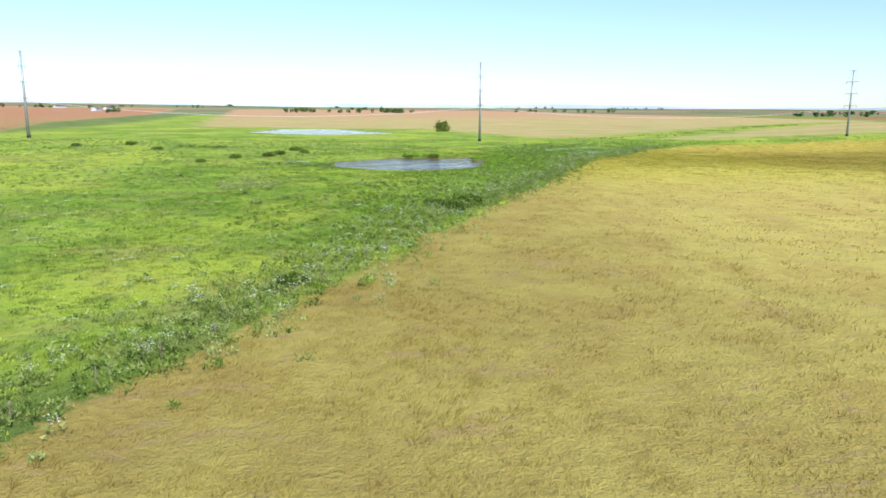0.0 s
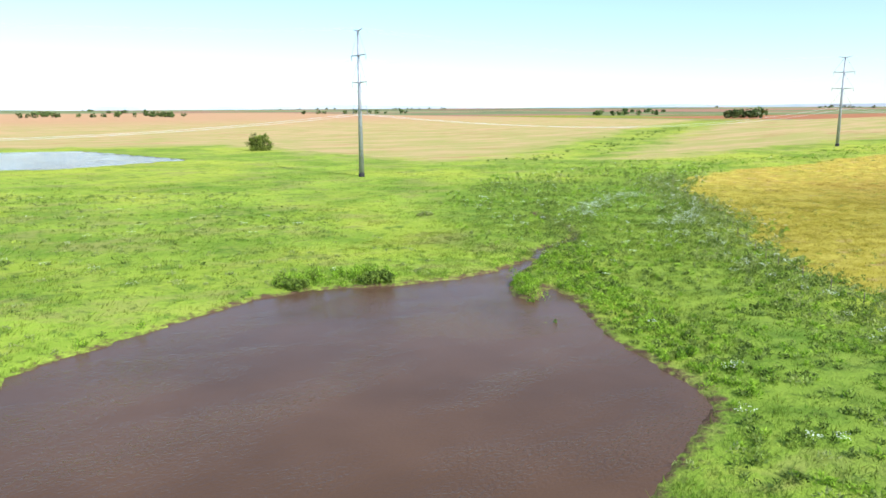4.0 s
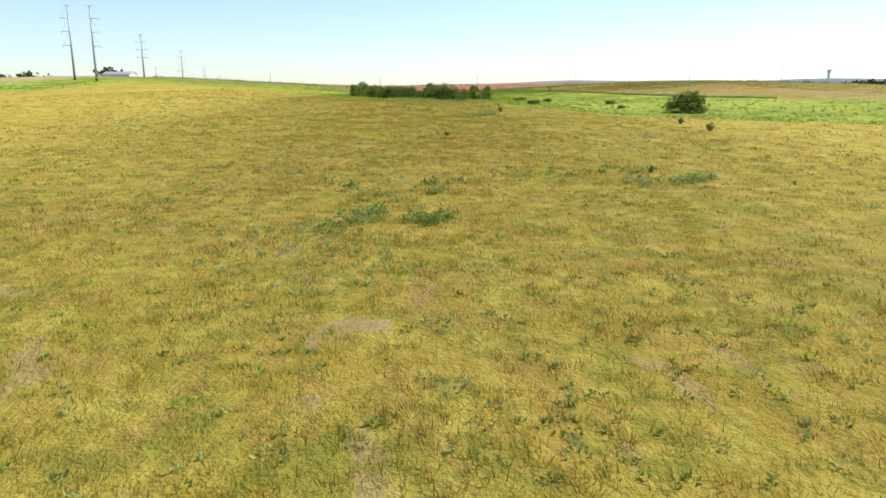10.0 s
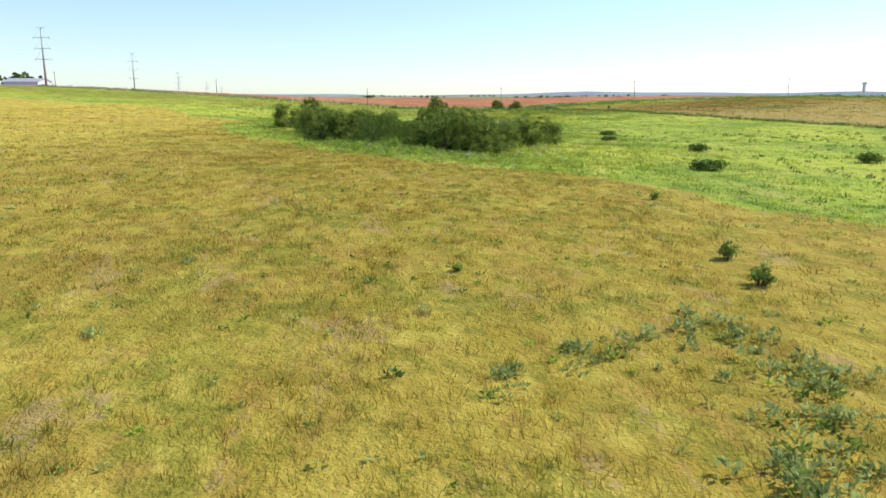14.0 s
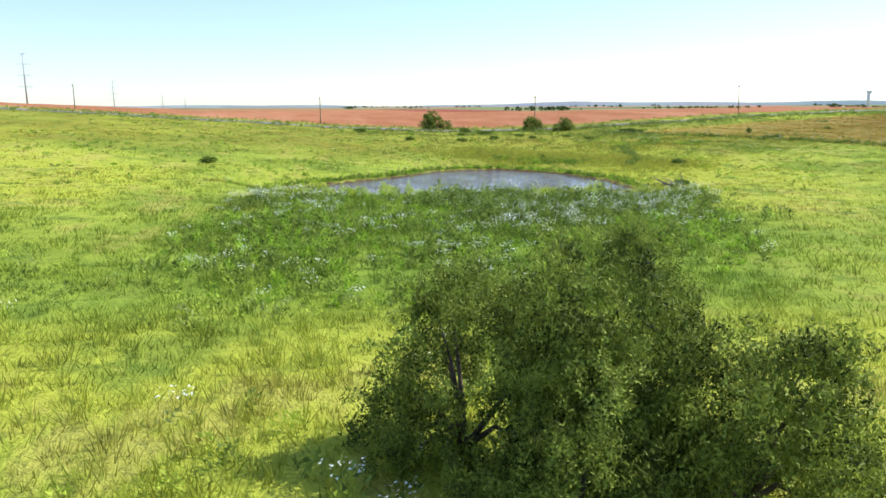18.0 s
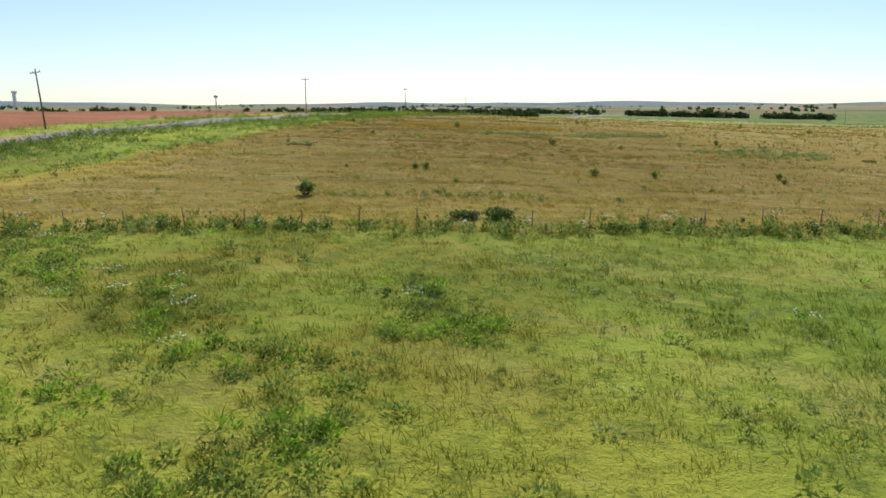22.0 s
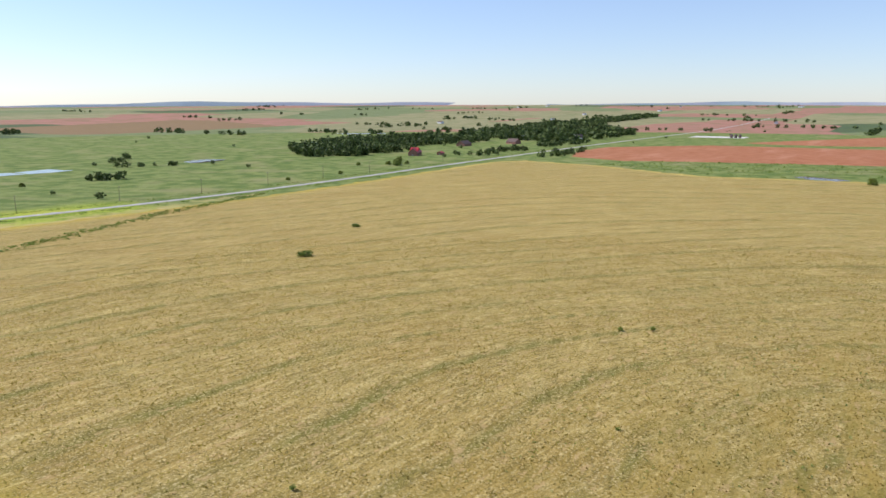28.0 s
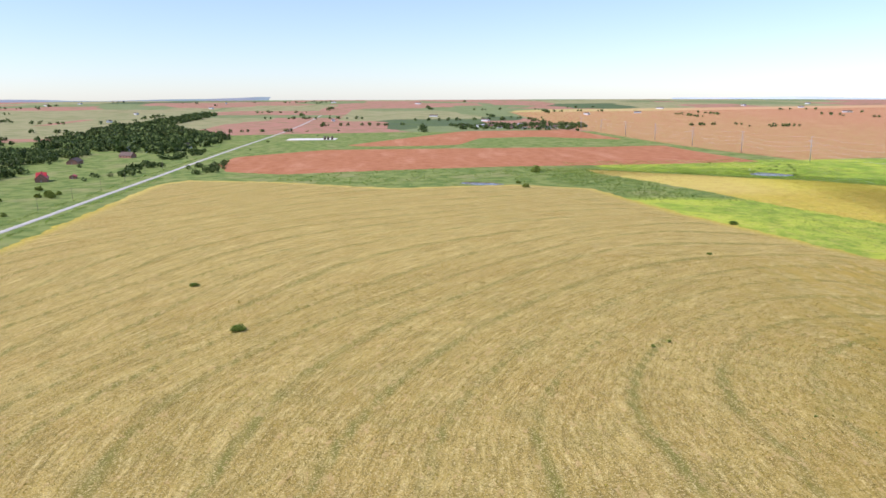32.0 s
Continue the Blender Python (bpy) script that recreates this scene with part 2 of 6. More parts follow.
def blade(name, colour, through, least, spread):
    """Grass blades: the land's own colour, each blade a little off it."""
    k = Mat(name, 0.8, 0.0, 0.04)
    c = colour(k)
    v = k.node("ShaderNodeHueSaturation")
    k.put(v.inputs["Value"], k.math("ADD", k.math("MULTIPLY", k.island(), spread), least))
    k.put(v.inputs["Hue"], k.math("ADD", k.math("MULTIPLY", k.island(), 0.03), 0.485))
    v.inputs["Saturation"].default_value = 1.0
    k.put(v.inputs["Color"], c)
    k.colour(v.outputs[0])
    return k.see_through(through, v.outputs[0]).m


GREENS = dict(oak=leaf("oak_leaf", (0.010, 0.018, 0.004), (0.235, 0.29, 0.05), 0.22),
              wood=leaf("woodland_leaf", (0.012, 0.022, 0.008), (0.095, 0.13, 0.035), 0.1),
              lime=leaf("young_leaf", (0.06, 0.125, 0.012), (0.27, 0.40, 0.04), 0.4),
              weed=leaf("weed_leaf", (0.045, 0.075, 0.014), (0.225, 0.285, 0.055), 0.36),
              dark=leaf("thicket_leaf", (0.02, 0.04, 0.007), (0.215, 0.285, 0.062), 0.32),
              young=leaf("sapling_leaf", (0.022, 0.042, 0.008), (0.14, 0.20, 0.03), 0.22),
              blue=leaf("sage_leaf", (0.115, 0.145, 0.045), (0.30, 0.335, 0.11), 0.35),
              willow=leaf("pond_shrub_leaf", (0.15, 0.21, 0.025), (0.40, 0.47, 0.07), 0.4),
              reed=leaf("reed_blade", (0.10, 0.125, 0.018), (0.35, 0.345, 0.05), 0.4),
              grass=blade("grass_blade", green_colour, 0.5, 0.56, 0.55),
              hay=blade("dry_grass_blade", hay_colour, 0.5, 0.52, 0.42),
              rust=leaf("standing_straw", (0.17, 0.115, 0.02), (0.44, 0.285, 0.05), 0.4),
              white=leaf("white_bract", (0.50, 0.56, 0.44), (0.85, 0.87, 0.80), 0.3))
BARK = plain("bark", (0.10, 0.075, 0.055), 0.9, vary=0.4, scale=8, relief=0.02)
STEEL = plain("galvanised_steel", (0.36, 0.37, 0.40), 0.5, 0.4, 0.12, 1.5)
DARKSTEEL = plain("dark_steel", (0.10, 0.10, 0.11), 0.55, 0.4, 0.2, 4)
BASE = plain("pole_base_paint", (0.025, 0.025, 0.025), 0.8)
INSUL = plain("insulator_rubber", (0.16, 0.17, 0.19), 0.5, 0.0, 0.15, 5)
CABLE = plain("aluminium_cable", (0.66, 0.67, 0.69), 0.5, 0.1, 0.05, 1)
TIMBER = plain("weathered_timber", (0.17, 0.13, 0.10), 0.9, vary=0.35, scale=6, relief=0.01)


def ground_material():
    k = Mat("farmland", 0.95, 0.0, 0.05)
    n50, n14 = k.noise(0.02, 3.0), k.noise(0.07, 4.0)
    n3, n1, nf = k.noise(0.35, 4.0), k.noise(1.3, 4.0, 0.65), k.noise(6.0, 4.0, 0.7)
    g = k.mix(k.math("MULTIPLY", k.ramp(nf, 0.55, 0.8), 0.4), green_colour(k), (0.08, 0.12, 0.02))
    h = hay_colour(k)
    # the terraced field is paler, and drawn out along its contours
    cx = k.node("ShaderNodeCombineXYZ")
    k.put(cx.inputs[0], k.attr("ring"))
    k.put(cx.inputs[1], k.attr("along"))
    drawn, fine = k.noise(0.13, 4.0, 0.6, (1.0, 0.10, 1), cx.outputs[0]), k.noise(0.8, 4.0, 0.65, (1.0, 0.12, 1), cx.outputs[0])
    p = k.mix(k.ramp(drawn, 0.36, 0.64), (0.35, 0.25, 0.066), (0.44, 0.325, 0.095))
    p = k.mix(k.math("MULTIPLY", k.ramp(n14, 0.48, 0.66), 0.55), p, (0.295, 0.24, 0.07))
    p = k.mix(k.math("MULTIPLY", k.ramp(n50, 0.5, 0.66), 0.45), p, (0.37, 0.245, 0.065))
    p = k.mix(k.math("MULTIPLY", k.ramp(k.noise(0.16, 5.0, 0.7), 0.53, 0.66), 0.45), p, (0.24, 0.195, 0.055))
    p = k.mix(k.math("MULTIPLY", k.ramp(fine, 0.5, 0.64), 0.6), p, (0.19, 0.14, 0.04))
    p = k.mix(k.math("MULTIPLY", k.ramp(fine, 0.48, 0.34), 0.55), p, (0.66, 0.52, 0.21))
    worn = k.math("ADD", k.math("MULTIPLY", k.ramp(k.noise(0.05, 4.0, 0.6), 0.35, 0.62), 0.65), 0.35)
    bands = k.attr("terrace")
    p = k.mix(k.math("MULTIPLY", k.ramp(bands, 0.4, 0.95), k.math("MULTIPLY", worn, 0.95)), p, (0.19, 0.18, 0.04))
    # sunlit tops of the berms painted in as paler hay
    p = k.mix(k.math("MULTIPLY", k.ramp(k.attr("lit_berm"), 0.5, 0.95), k.math("MULTIPLY", worn, 0.45)), p, (0.58, 0.45, 0.17))
    p = k.mix(k.math("MULTIPLY", k.ramp(k.noise(0.7, 5.0, 0.78), 0.53, 0.59), 0.55), p, (0.20, 0.155, 0.045))
    p = k.mix(k.math("MULTIPLY", k.ramp(k.noise(2.6, 4.0, 0.75), 0.53, 0.58), 0.75), p, (0.15, 0.12, 0.035))
    p = k.mix(k.math("MULTIPLY", k.ramp(k.noise(2.1, 4.0, 0.75), 0.54, 0.6), 0.65), p, (0.68, 0.55, 0.26))
    h = k.mix(k.math("MULTIPLY", k.ramp(k.attr("pale"), -12.0, 2.0), k.math("SUBTRACT", 1.0, k.math("MULTIPLY", k.attr("near_way"), 0.6))), h, p)
    drift = k.math("MULTIPLY", k.math("MAXIMUM", k.ramp(k.attr("near_way"), 0.05, 0.7), rank(k)), k.ramp(k.attr("pale"), -5.0, 15.0))
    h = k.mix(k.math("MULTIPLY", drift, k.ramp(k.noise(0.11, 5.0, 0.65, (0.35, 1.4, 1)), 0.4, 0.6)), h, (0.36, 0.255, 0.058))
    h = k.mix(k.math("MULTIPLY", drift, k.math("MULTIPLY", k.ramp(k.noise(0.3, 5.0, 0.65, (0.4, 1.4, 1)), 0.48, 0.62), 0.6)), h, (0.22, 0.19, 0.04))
    bare = k.math("MULTIPLY", k.ramp(k.noise(0.2, 5.0, 0.7, (1, 2.0, 1)), 0.58, 0.63), k.ramp(n1, 0.36, 0.5))
    h = k.mix(k.math("MULTIPLY", bare, 0.65), h, (0.50, 0.345, 0.15))
    h = k.mix(k.math("MULTIPLY", k.ramp(nf, 0.55, 0.8), 0.4), h, (0.17, 0.13, 0.04))
    dull = k.mix(k.ramp(n14, 0.35, 0.65), (0.11, 0.165, 0.04), (0.21, 0.25, 0.075))
    dull = k.mix(k.math("MULTIPLY", k.ramp(n50, 0.5, 0.7), 0.6), dull, (0.30, 0.27, 0.12))
    dull = k.mix(k.math("MULTIPLY", k.ramp(n3, 0.55, 0.75), 0.5), dull, (0.10, 0.14, 0.05))
    s = k.mix(k.ramp(k.noise(0.05, 5.0, 0.6, (0.35, 1.6, 1)), 0.4, 0.62), (0.40, 0.35, 0.12), (0.56, 0.37, 0.19))
    s = k.mix(k.ramp(k.noise(0.09, 4.0, 0.6, (0.2, 1.5, 1)), 0.57, 0.70), s, (0.44, 0.21, 0.11))
    s = k.mix(k.math("MULTIPLY", k.ramp(n14, 0.5, 0.7), 0.6), s, (0.32, 0.35, 0.08))
    sy = k.node("ShaderNodeSeparateXYZ")
    k.put(sy.inputs[0], k.pos)
    s = k.mix(k.math("MULTIPLY", k.ramp(sy.outputs[1], 620.0, 330.0), 0.18), s, (0.34, 0.36, 0.11))
    s = k.mix(k.math("MULTIPLY", k.ramp(sy.outputs[1], 650.0, 1250.0), 0.7), s, (0.52, 0.28, 0.16))
    r = k.mix(k.ramp(n14, 0.3, 0.7), (0.34, 0.135, 0.062), (0.43, 0.19, 0.095))
    r = k.mix(k.ramp(k.noise(0.02, 4.0, 0.6, (0.3, 1.5, 1)), 0.5, 0.7), r, (0.46, 0.22, 0.12))
    r = k.mix(k.math("MULTIPLY", k.ramp(n1, 0.45, 0.75), 0.5), r, (0.25, 0.09, 0.05))
    r = k.mix(k.math("MULTIPLY", k.math("MULTIPLY", k.ramp(sy.outputs[1], -60.0, -160.0), k.ramp(sy.outputs[0], 300.0, 500.0)), 0.75), r, k.mix(k.ramp(n14, 0.35, 0.65), (0.20, 0.048, 0.036), (0.28, 0.07, 0.05)))
    # distance haze painted in: red soil dulls towards the far south
    r = k.mix(k.math("MULTIPLY", k.ramp(sy.outputs[1], -900.0, -1300.0), 0.75), r, (0.20, 0.17, 0.085))
    # far patchwork of fields
    vo = k.node("ShaderNodeTexVoronoi")
    vo.distance = "CHEBYCHEV"
    vo.inputs["Scale"].default_value = 0.0021
    mp = k.node("ShaderNodeMapping")
    mp.inputs["Scale"].default_value = (0.75, 1.25, 0.0)
    k.put(mp.inputs["Vector"], k.pos)
    k.put(vo.inputs["Vector"], mp.outputs[0])
    sp = k.node("ShaderNodeSeparateColor")
    k.put(sp.inputs[0], vo.outputs["Color"])
    q, q2 = sp.outputs[0], sp.outputs[1]
    far = k.mix(k.ramp(q, 0.30, 0.33), (0.19, 0.225, 0.10), (0.29, 0.27, 0.135))
    far = k.mix(k.ramp(q, 0.64, 0.66), far, (0.38, 0.19, 0.135))
    far = k.mix(k.ramp(q2, 0.86, 0.88), far, (0.09, 0.125, 0.06))
    far = k.mix(k.math("MULTIPLY", k.ramp(n50, 0.4, 0.7), 0.5), far, (0.12, 0.16, 0.05))
    edge = k.math("MULTIPLY", k.math("SUBTRACT", n1, 0.5), 5.0)

    def inside(name):
        return k.ramp(k.math("ADD", k.attr(name), edge), -0.8, 0.8)

    c = k.mix(k.ramp(k.attr("dull"), 0.0, 30.0), g, dull)
    c = k.mix(inside("far"), c, far)
    c = k.mix(k.ramp(k.math("ADD", k.attr("stubble"), k.math("MULTIPLY", k.math("SUBTRACT", n14, 0.5), 60.0)), -6.0, 14.0), c, s)
    c = k.mix(inside("red"), c, r)
    c = k.mix(inside("hay"), c, h)
    # shade between hay blades painted in, darker near WAY; elsewhere the sheet is the grass itself
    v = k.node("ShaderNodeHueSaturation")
    k.put(v.inputs["Value"], k.math("SUBTRACT", 1.0, k.math("MULTIPLY", k.math("MULTIPLY", k.ramp(k.attr("near_way"), 0.0, 1.0), inside("hay")), 0.27)))
    k.put(v.inputs["Color"], c)
    c = k.mix(inside("mud"), v.outputs[0], (0.12, 0.075, 0.045))
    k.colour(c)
    k.bump(k.math("ADD", k.math("MULTIPLY", n1, 0.7), k.math("MULTIPLY", nf, 0.35)), 0.9, 0.45)
    return k.m


def water_material(name, c, rough, ripple, spec=0.5):
    """Silty water: fine wind ripples, ruffled in patches."""
    k = Mat(name, rough, 0.0, spec)
    k.b.inputs["IOR"].default_value = 1.33
    k.colour(k.mix(k.ramp(k.noise(0.08, 3.0), 0.3, 0.7), c, tuple(v * 0.75 for v in c)))
    gust = k.math("ADD", k.math("MULTIPLY", k.ramp(k.noise(0.09, 3.0, 0.5, (1, 2, 1)), 0.4, 0.65), 0.7), 0.3)
    wave = k.math("ADD", k.noise(4.0, 1.5, 0.5, (1, 1.6, 1)), k.math("MULTIPLY", k.noise(10, 1.0), 0.4))
    k.bump(k.math("MULTIPLY", wave, gust), ripple, 0.085)
    return k.m


# ---- the lie of the land ----
SWELL = [-0.7, -0.7, 0.6, 1.1, 1.2, 3.4, -0.6, -0.9, 0.7, 1.5, -2.9, -1.6, -1.1, -1.4, -1.4, 1.2, 2.3, 1.8,
         -1.2, 0.0, -1.9, 1.4, -4.0, 4.7, 0.7, 1.2, 0.2, 6.7, -2.2, 6.9, 2.6, 2.0, 0.6, 3.9, 2.1, 4.2]
HAY1 = [(-8, 236), (-28, 219), (-50, 190), (-64, 176), (-76, 162), (-90, 137), (-105, 112), (-131, 73), (-148, 43),
        (-157, 26), (-169, 8), (-186, -24), (-150, -22), (-70, 12), (0, 36), (90, 60), (165, 82), (202, 97), (228, 112),
        (240, 121), (247, 126), (252, 130), (258, 135), (265, 140.5), (275, 145), (287, 149.6), (305, 155.5), (330, 161), (352, 158), (372, 172), (412, 186), (425, 256), (210, 250), (75, 243), (20, 241)]
HAY2 = [(502, 46), (472, 35), (433, 22), (350, 12), (271, 6), (217, -10), (120, -38), (-19, -60), (-52, -120), (-40, -232),
        (-118, -352), (-150, -440), (-120, -462), (184, -458), (420, -452), (512, -440), (514, -360), (518, -216), (520, -105), (514, -56)]
REDS = [[(552, -385), (552, 330), (620, 900), (2600, 900), (2600, -320)],
        [(-186, -352), (-232, -101), (-249, 205), (-590, 214), (-588, -318), (-440, -452), (-330, -452), (-230, -420)],
        [(-640, -330), (-640, 205), (-1180, 205), (-1180, -60)],
        [(300, -1500), (1500, -1300), (1900, -2100), (200, -2300)],
        [(-900, -1500), (-250, -1420), (-300, -1900), (-1100, -2100)]]
GRASS_STRIP = [(-565, -390), (-572, -120), (-572, 100), (-600, 240), (-770, 206), (-895, 60), (-865, -60), (-660, -120), (-625, -250), (-640, -370)]
LUSH = [(-168, 40), (-150, 44), (-130, 72), (-92, 134), (-66, 172), (-28, 219), (-8, 240), (-60, 246), (-95, 205), (-100, 186), (-94, 176), (-106, 160), (-116, 134), (-150, 84)]
BELOW_DAM = [(350, 136), (393, 129), (395, 104), (394, 84), (372, 80), (350, 94), (340, 112)]
WAY = [(-165, -30), (-162, 60), (-138, 132), (-100, 178), (-30, 184), (100, 158), (250, 134), (390, 112), (445, 62), (470, -20), (505, -60)]
GULLY = [(170, 163), (174, 158), (177, 153.5), (179, 150), (182, 145), (184, 141.5), (188, 136)]
VALLEY = [(-300, 20), (-200, 6), (-165, 22), (-70, 36), (0, 58), (90, 82), (165, 102), (206, 112), (236, 104), (275, 40), (285, -10), (217, -32), (120, -60), (-10, -82), (-30, -130), (-20, -240), (-100, -370), (-150, -380), (-260, -130), (-300, -120)]
BARES = [(19.5, 160, 2.4, 1.3), (17, 168, 0.8, 1.5), (33, 170, 0.9, 1.4), (26, 171, 0.8, 1.0), (18.5, 179.5, 1.0, 1.6), (25, 181, 0.7, 1.0), (29, 164, 0.8, 0.9), (22, 173, 0.6, 0.8), (30, 177, 0.8, 1.1), (16, 156, 0.9, 1.2),
         (38, 158, 0.8, 1.3), (60, 166, 1.0, 1.6), (104, 150, 1.2, 1.4), (126, 160, 1.1, 1.7), (150, 141, 0.9, 1.2), (171, 139, 1.0, 0.8), (486, -22, 1.0, 0.8), (478, -8, 0.8, 0.6), (497, -60, 1.4, 0.9), (470, -40, 1.2, 0.7)]
STUBBLE = [[(-262, 262), (-300, 460), (-335, 640), (-335, 1280), (-400, 2300), (-2600, 2300), (-2600, 236), (-700, 236)],
           [(0, 278), (20, 274), (425, 286), (540, 292), (540, 640), (360, 515), (143, 373), (39, 302)],
           [(-200, 440), (-66, 415), (-58, 350), (-41, 296), (-17, 298), (26, 329), (93, 372), (271, 498), (540, 690), (540, 2300), (-250, 2300), (-230, 1300), (-215, 560)],
           [(508, -385), (508, -452), (250, -470), (200, -468), (420, -416)]]
POND_A = [(-150, 155), (-142, 167), (-126, 176), (-121, 176.6), (-114, 174.2), (-108, 173.4), (-103, 174.4), (-98.5, 176.4), (-94.5, 178.4), (-97, 175.8), (-101.5, 172.2), (-105, 169.3), (-107.3, 165.3), (-106.4, 163.8), (-103, 167.4), (-102.3, 167), (-103.6, 163), (-104.6, 160.2), (-108, 153.5), (-111, 142), (-123, 136), (-134, 136), (-143, 146)]
CREEK = [(-95.5, 177.6), (-93, 181), (-89.5, 183), (-86.1, 184.1), (-83.3, 185.9), (-80.6, 189.2), (-79.4, 193.2), (-76.8, 199.3), (-74.5, 206)]
POND_B = [(-172, 345), (-150, 322), (-132, 315), (-98, 332), (-108, 360), (-120, 395), (-150, 405), (-160, 380)]
POND_C = [(410, 127), (416, 118), (423, 109), (429, 104), (432, 98), (431, 92), (424, 86), (412, 83), (401, 84), (397, 90), (396, 100), (397, 112), (402, 122)]
POND_D = [(-80, -166), (-70, -172), (-54, -160), (-50, -140), (-60, -132), (-72, -142)]
POND_E = [(160, -742), (190, -734), (240, -738), (285, -730), (300, -744), (262, -764), (210, -760), (176, -768)]
POND_F = [(-62, -742), (-30, -732), (6, -728), (42, -720), (54, -734), (24, -748), (-20, -752), (-56, -752)]
POND_G = [(-570, -1085), (-600, -1060), (-690, -1010), (-720, -1020), (-690, -1060), (-640, -1100), (-590, -1110)]
POOLS = [(433.4, 83.8, 1.0, 0.7), (430.9, 81.2, 1.35, 0.55), (438.8, 82.2, 0.8, 0.6), (441.0, 90.0, 1.1, 0.75)]
PONDS = [("pond_a", POND_A, None, "brown"), ("pond_b", POND_B, None, "brown"), ("pond_c", POND_C, -0.3, "ruffled"),
         ("pond_d", POND_D, None, "brown"), ("pond_e", POND_E, None, "still"), ("pond_f", POND_F, None, "brown"), ("pond_g", POND_G, None, "brown")]


def smooth(u):
    u = np.clip(u, 0, 1)
    return u * u * (3 - 2 * u)


def inside_by(poly, x, y):
    """Metres by which points lie inside a polygon (negative outside)."""
    p = np.array(poly, float)
    q = np.roll(p, -1, 0)
    best = np.full(x.shape, 1e9)
    odd = np.zeros(x.shape, bool)
    for (ax, ay), (bx, by) in zip(p, q):
        dx, dy = bx - ax, by - ay
        u = np.clip(((x - ax) * dx + (y - ay) * dy) / (dx * dx + dy * dy), 0, 1)
        best = np.minimum(best, np.hypot(x - ax - u * dx, y - ay - u * dy))
        if ay != by:
            odd ^= ((ay > y) != (by > y)) & (x < ax + (y - ay) / (by - ay) * dx)
    return np.where(odd, best, -best)


def from_line(line, x, y):
    """Metres from a line of points."""
    best = np.full(x.shape, 1e9)
    for (ax, ay), (bx, by) in zip(line[:-1], line[1:]):
        dx, dy = bx - ax, by - ay
        u = np.clip(((x - ax) * dx + (y - ay) * dy) / (dx * dx + dy * dy), 0, 1)
        best = np.minimum(best, np.hypot(x - ax - u * dx, y - ay - u * dy))
    return best


def swells(x, y):
    z = np.zeros(np.shape(x))
    i = 0
    for cx in range(-200, 701, 180):
        for cy in range(-700, 301, 200):
            z = z + SWELL[i] * np.exp(-((x - cx) ** 2 + (y - cy) ** 2) / 39200.0)
            i += 1
    z = z + 3.3 * np.exp(-((x - 575) ** 2 + (y - 290) ** 2) / 20000.0)
    z = z - 2.0 * smooth((x + 70) / 100) * smooth((245 - x) / 60) * smooth((258 - y) / 50) * smooth((y - 10) / 60)
    z = z - 2.1 * np.exp(-((x - 226) ** 2 + (y - 62) ** 2) / 1500.0)
    z = z - 2.6 * np.exp(-((x - 538) ** 2 + (y - 68) ** 2) / 4200.0)
    z = z - 1.9 * np.exp(-((x - 420) ** 2 + (y - 104) ** 2) / 1800.0)
    r = np.hypot(x - 200, y + 100) + 1e-6
    west, south = np.maximum(0, (200 - x) / r), np.maximum(0, (-100 - y) / r)
    return z + smooth((r - 1300) / 3500) * (6 + 58 * west + 16 * south)


def terrace(x, y):
    """Contour terraces of the big hay field, ring after ring round its rise."""
    w = 8 * np.sin(x / 47 + 1) + 6 * np.sin(y / 39) + 4 * np.sin((x + y) / 23)
    d = np.hypot(np.minimum(x - 470, 0) * 0.95, (y + 60) * 1.1) - 0.25 * np.maximum(x - 470, 0) + w
    ph = d / 25.0
    off = ph - np.round(ph)
    return np.exp(-(off / 0.11) ** 2), d, np.arctan2(y + 60, np.minimum(x - 470, 0) - 1) + np.maximum(x - 470, 0) / 150.0, np.exp(-((off - 0.17) / 0.08) ** 2)


def patchy(x, y, s, seed=0):
    """Soft uneven patches between 0 and 1."""
    a = np.sin(x / s + 1.7 * np.sin(y / (s * 1.3) + seed) + seed) * np.sin(y / s + 1.3 * np.sin(x / (s * 0.9) + 2 * seed))
    b = np.sin((x + y) / (s * 0.41) + seed) * np.sin((x - y) / (s * 0.53) + 3 * seed)
    return np.clip(0.5 + 0.4 * a + 0.25 * b, 0, 1)


def hay_by(x, y):
    """Metres inside the hay fields, whose edges wander."""
    return np.maximum(inside_by(HAY1, x, y), inside_by(HAY2, x, y)) + 4.5 * (patchy(x, y, 8.0, 2) - 0.5) + 2.0 * (patchy(x, y, 3.0, 5) - 0.5)


def lush_by(x, y):
    """Metres inside the wet hollows, where the grass is deeper green."""
    return np.maximum(inside_by(LUSH, x, y), inside_by(BELOW_DAM, x, y)) + 5 * (patchy(x, y, 6.0, 4) - 0.5)


LEVELS = {}
for pname, poly, level, _ in PONDS:
    pa = np.array(poly, float)
    LEVELS[pname] = level if level is not None else float(swells(pa[:, 0], pa[:, 1]).mean() - 0.3)


def land(x, y):
    """The land with its ponds, before the small wet hollows are cut."""
    x, y = np.asarray(x, float), np.asarray(y, float)
    z = swells(x, y)
    near = smooth((900 - np.hypot(x - 200, y)) / 200)
    z = z + near * 0.12 * (np.sin(x / 3.1 + np.sin(y / 5.0)) * np.sin(y / 2.7) + np.sin(x / 7.3) * np.sin(y / 6.1 + 1))
    z = z + 0.3 * terrace(x, y)[3] * smooth(inside_by(HAY2, x, y) / 15)
    for name, poly, _, _ in PONDS:
        d = inside_by(poly, x, y)
        w = smooth((d + 9) / 9)
        z = np.where(d < 0, z * (1 - w) + (LEVELS[name] + 0.14) * w, LEVELS[name] + 0.14 - 1.2 * smooth(d / 1.8))
    return z


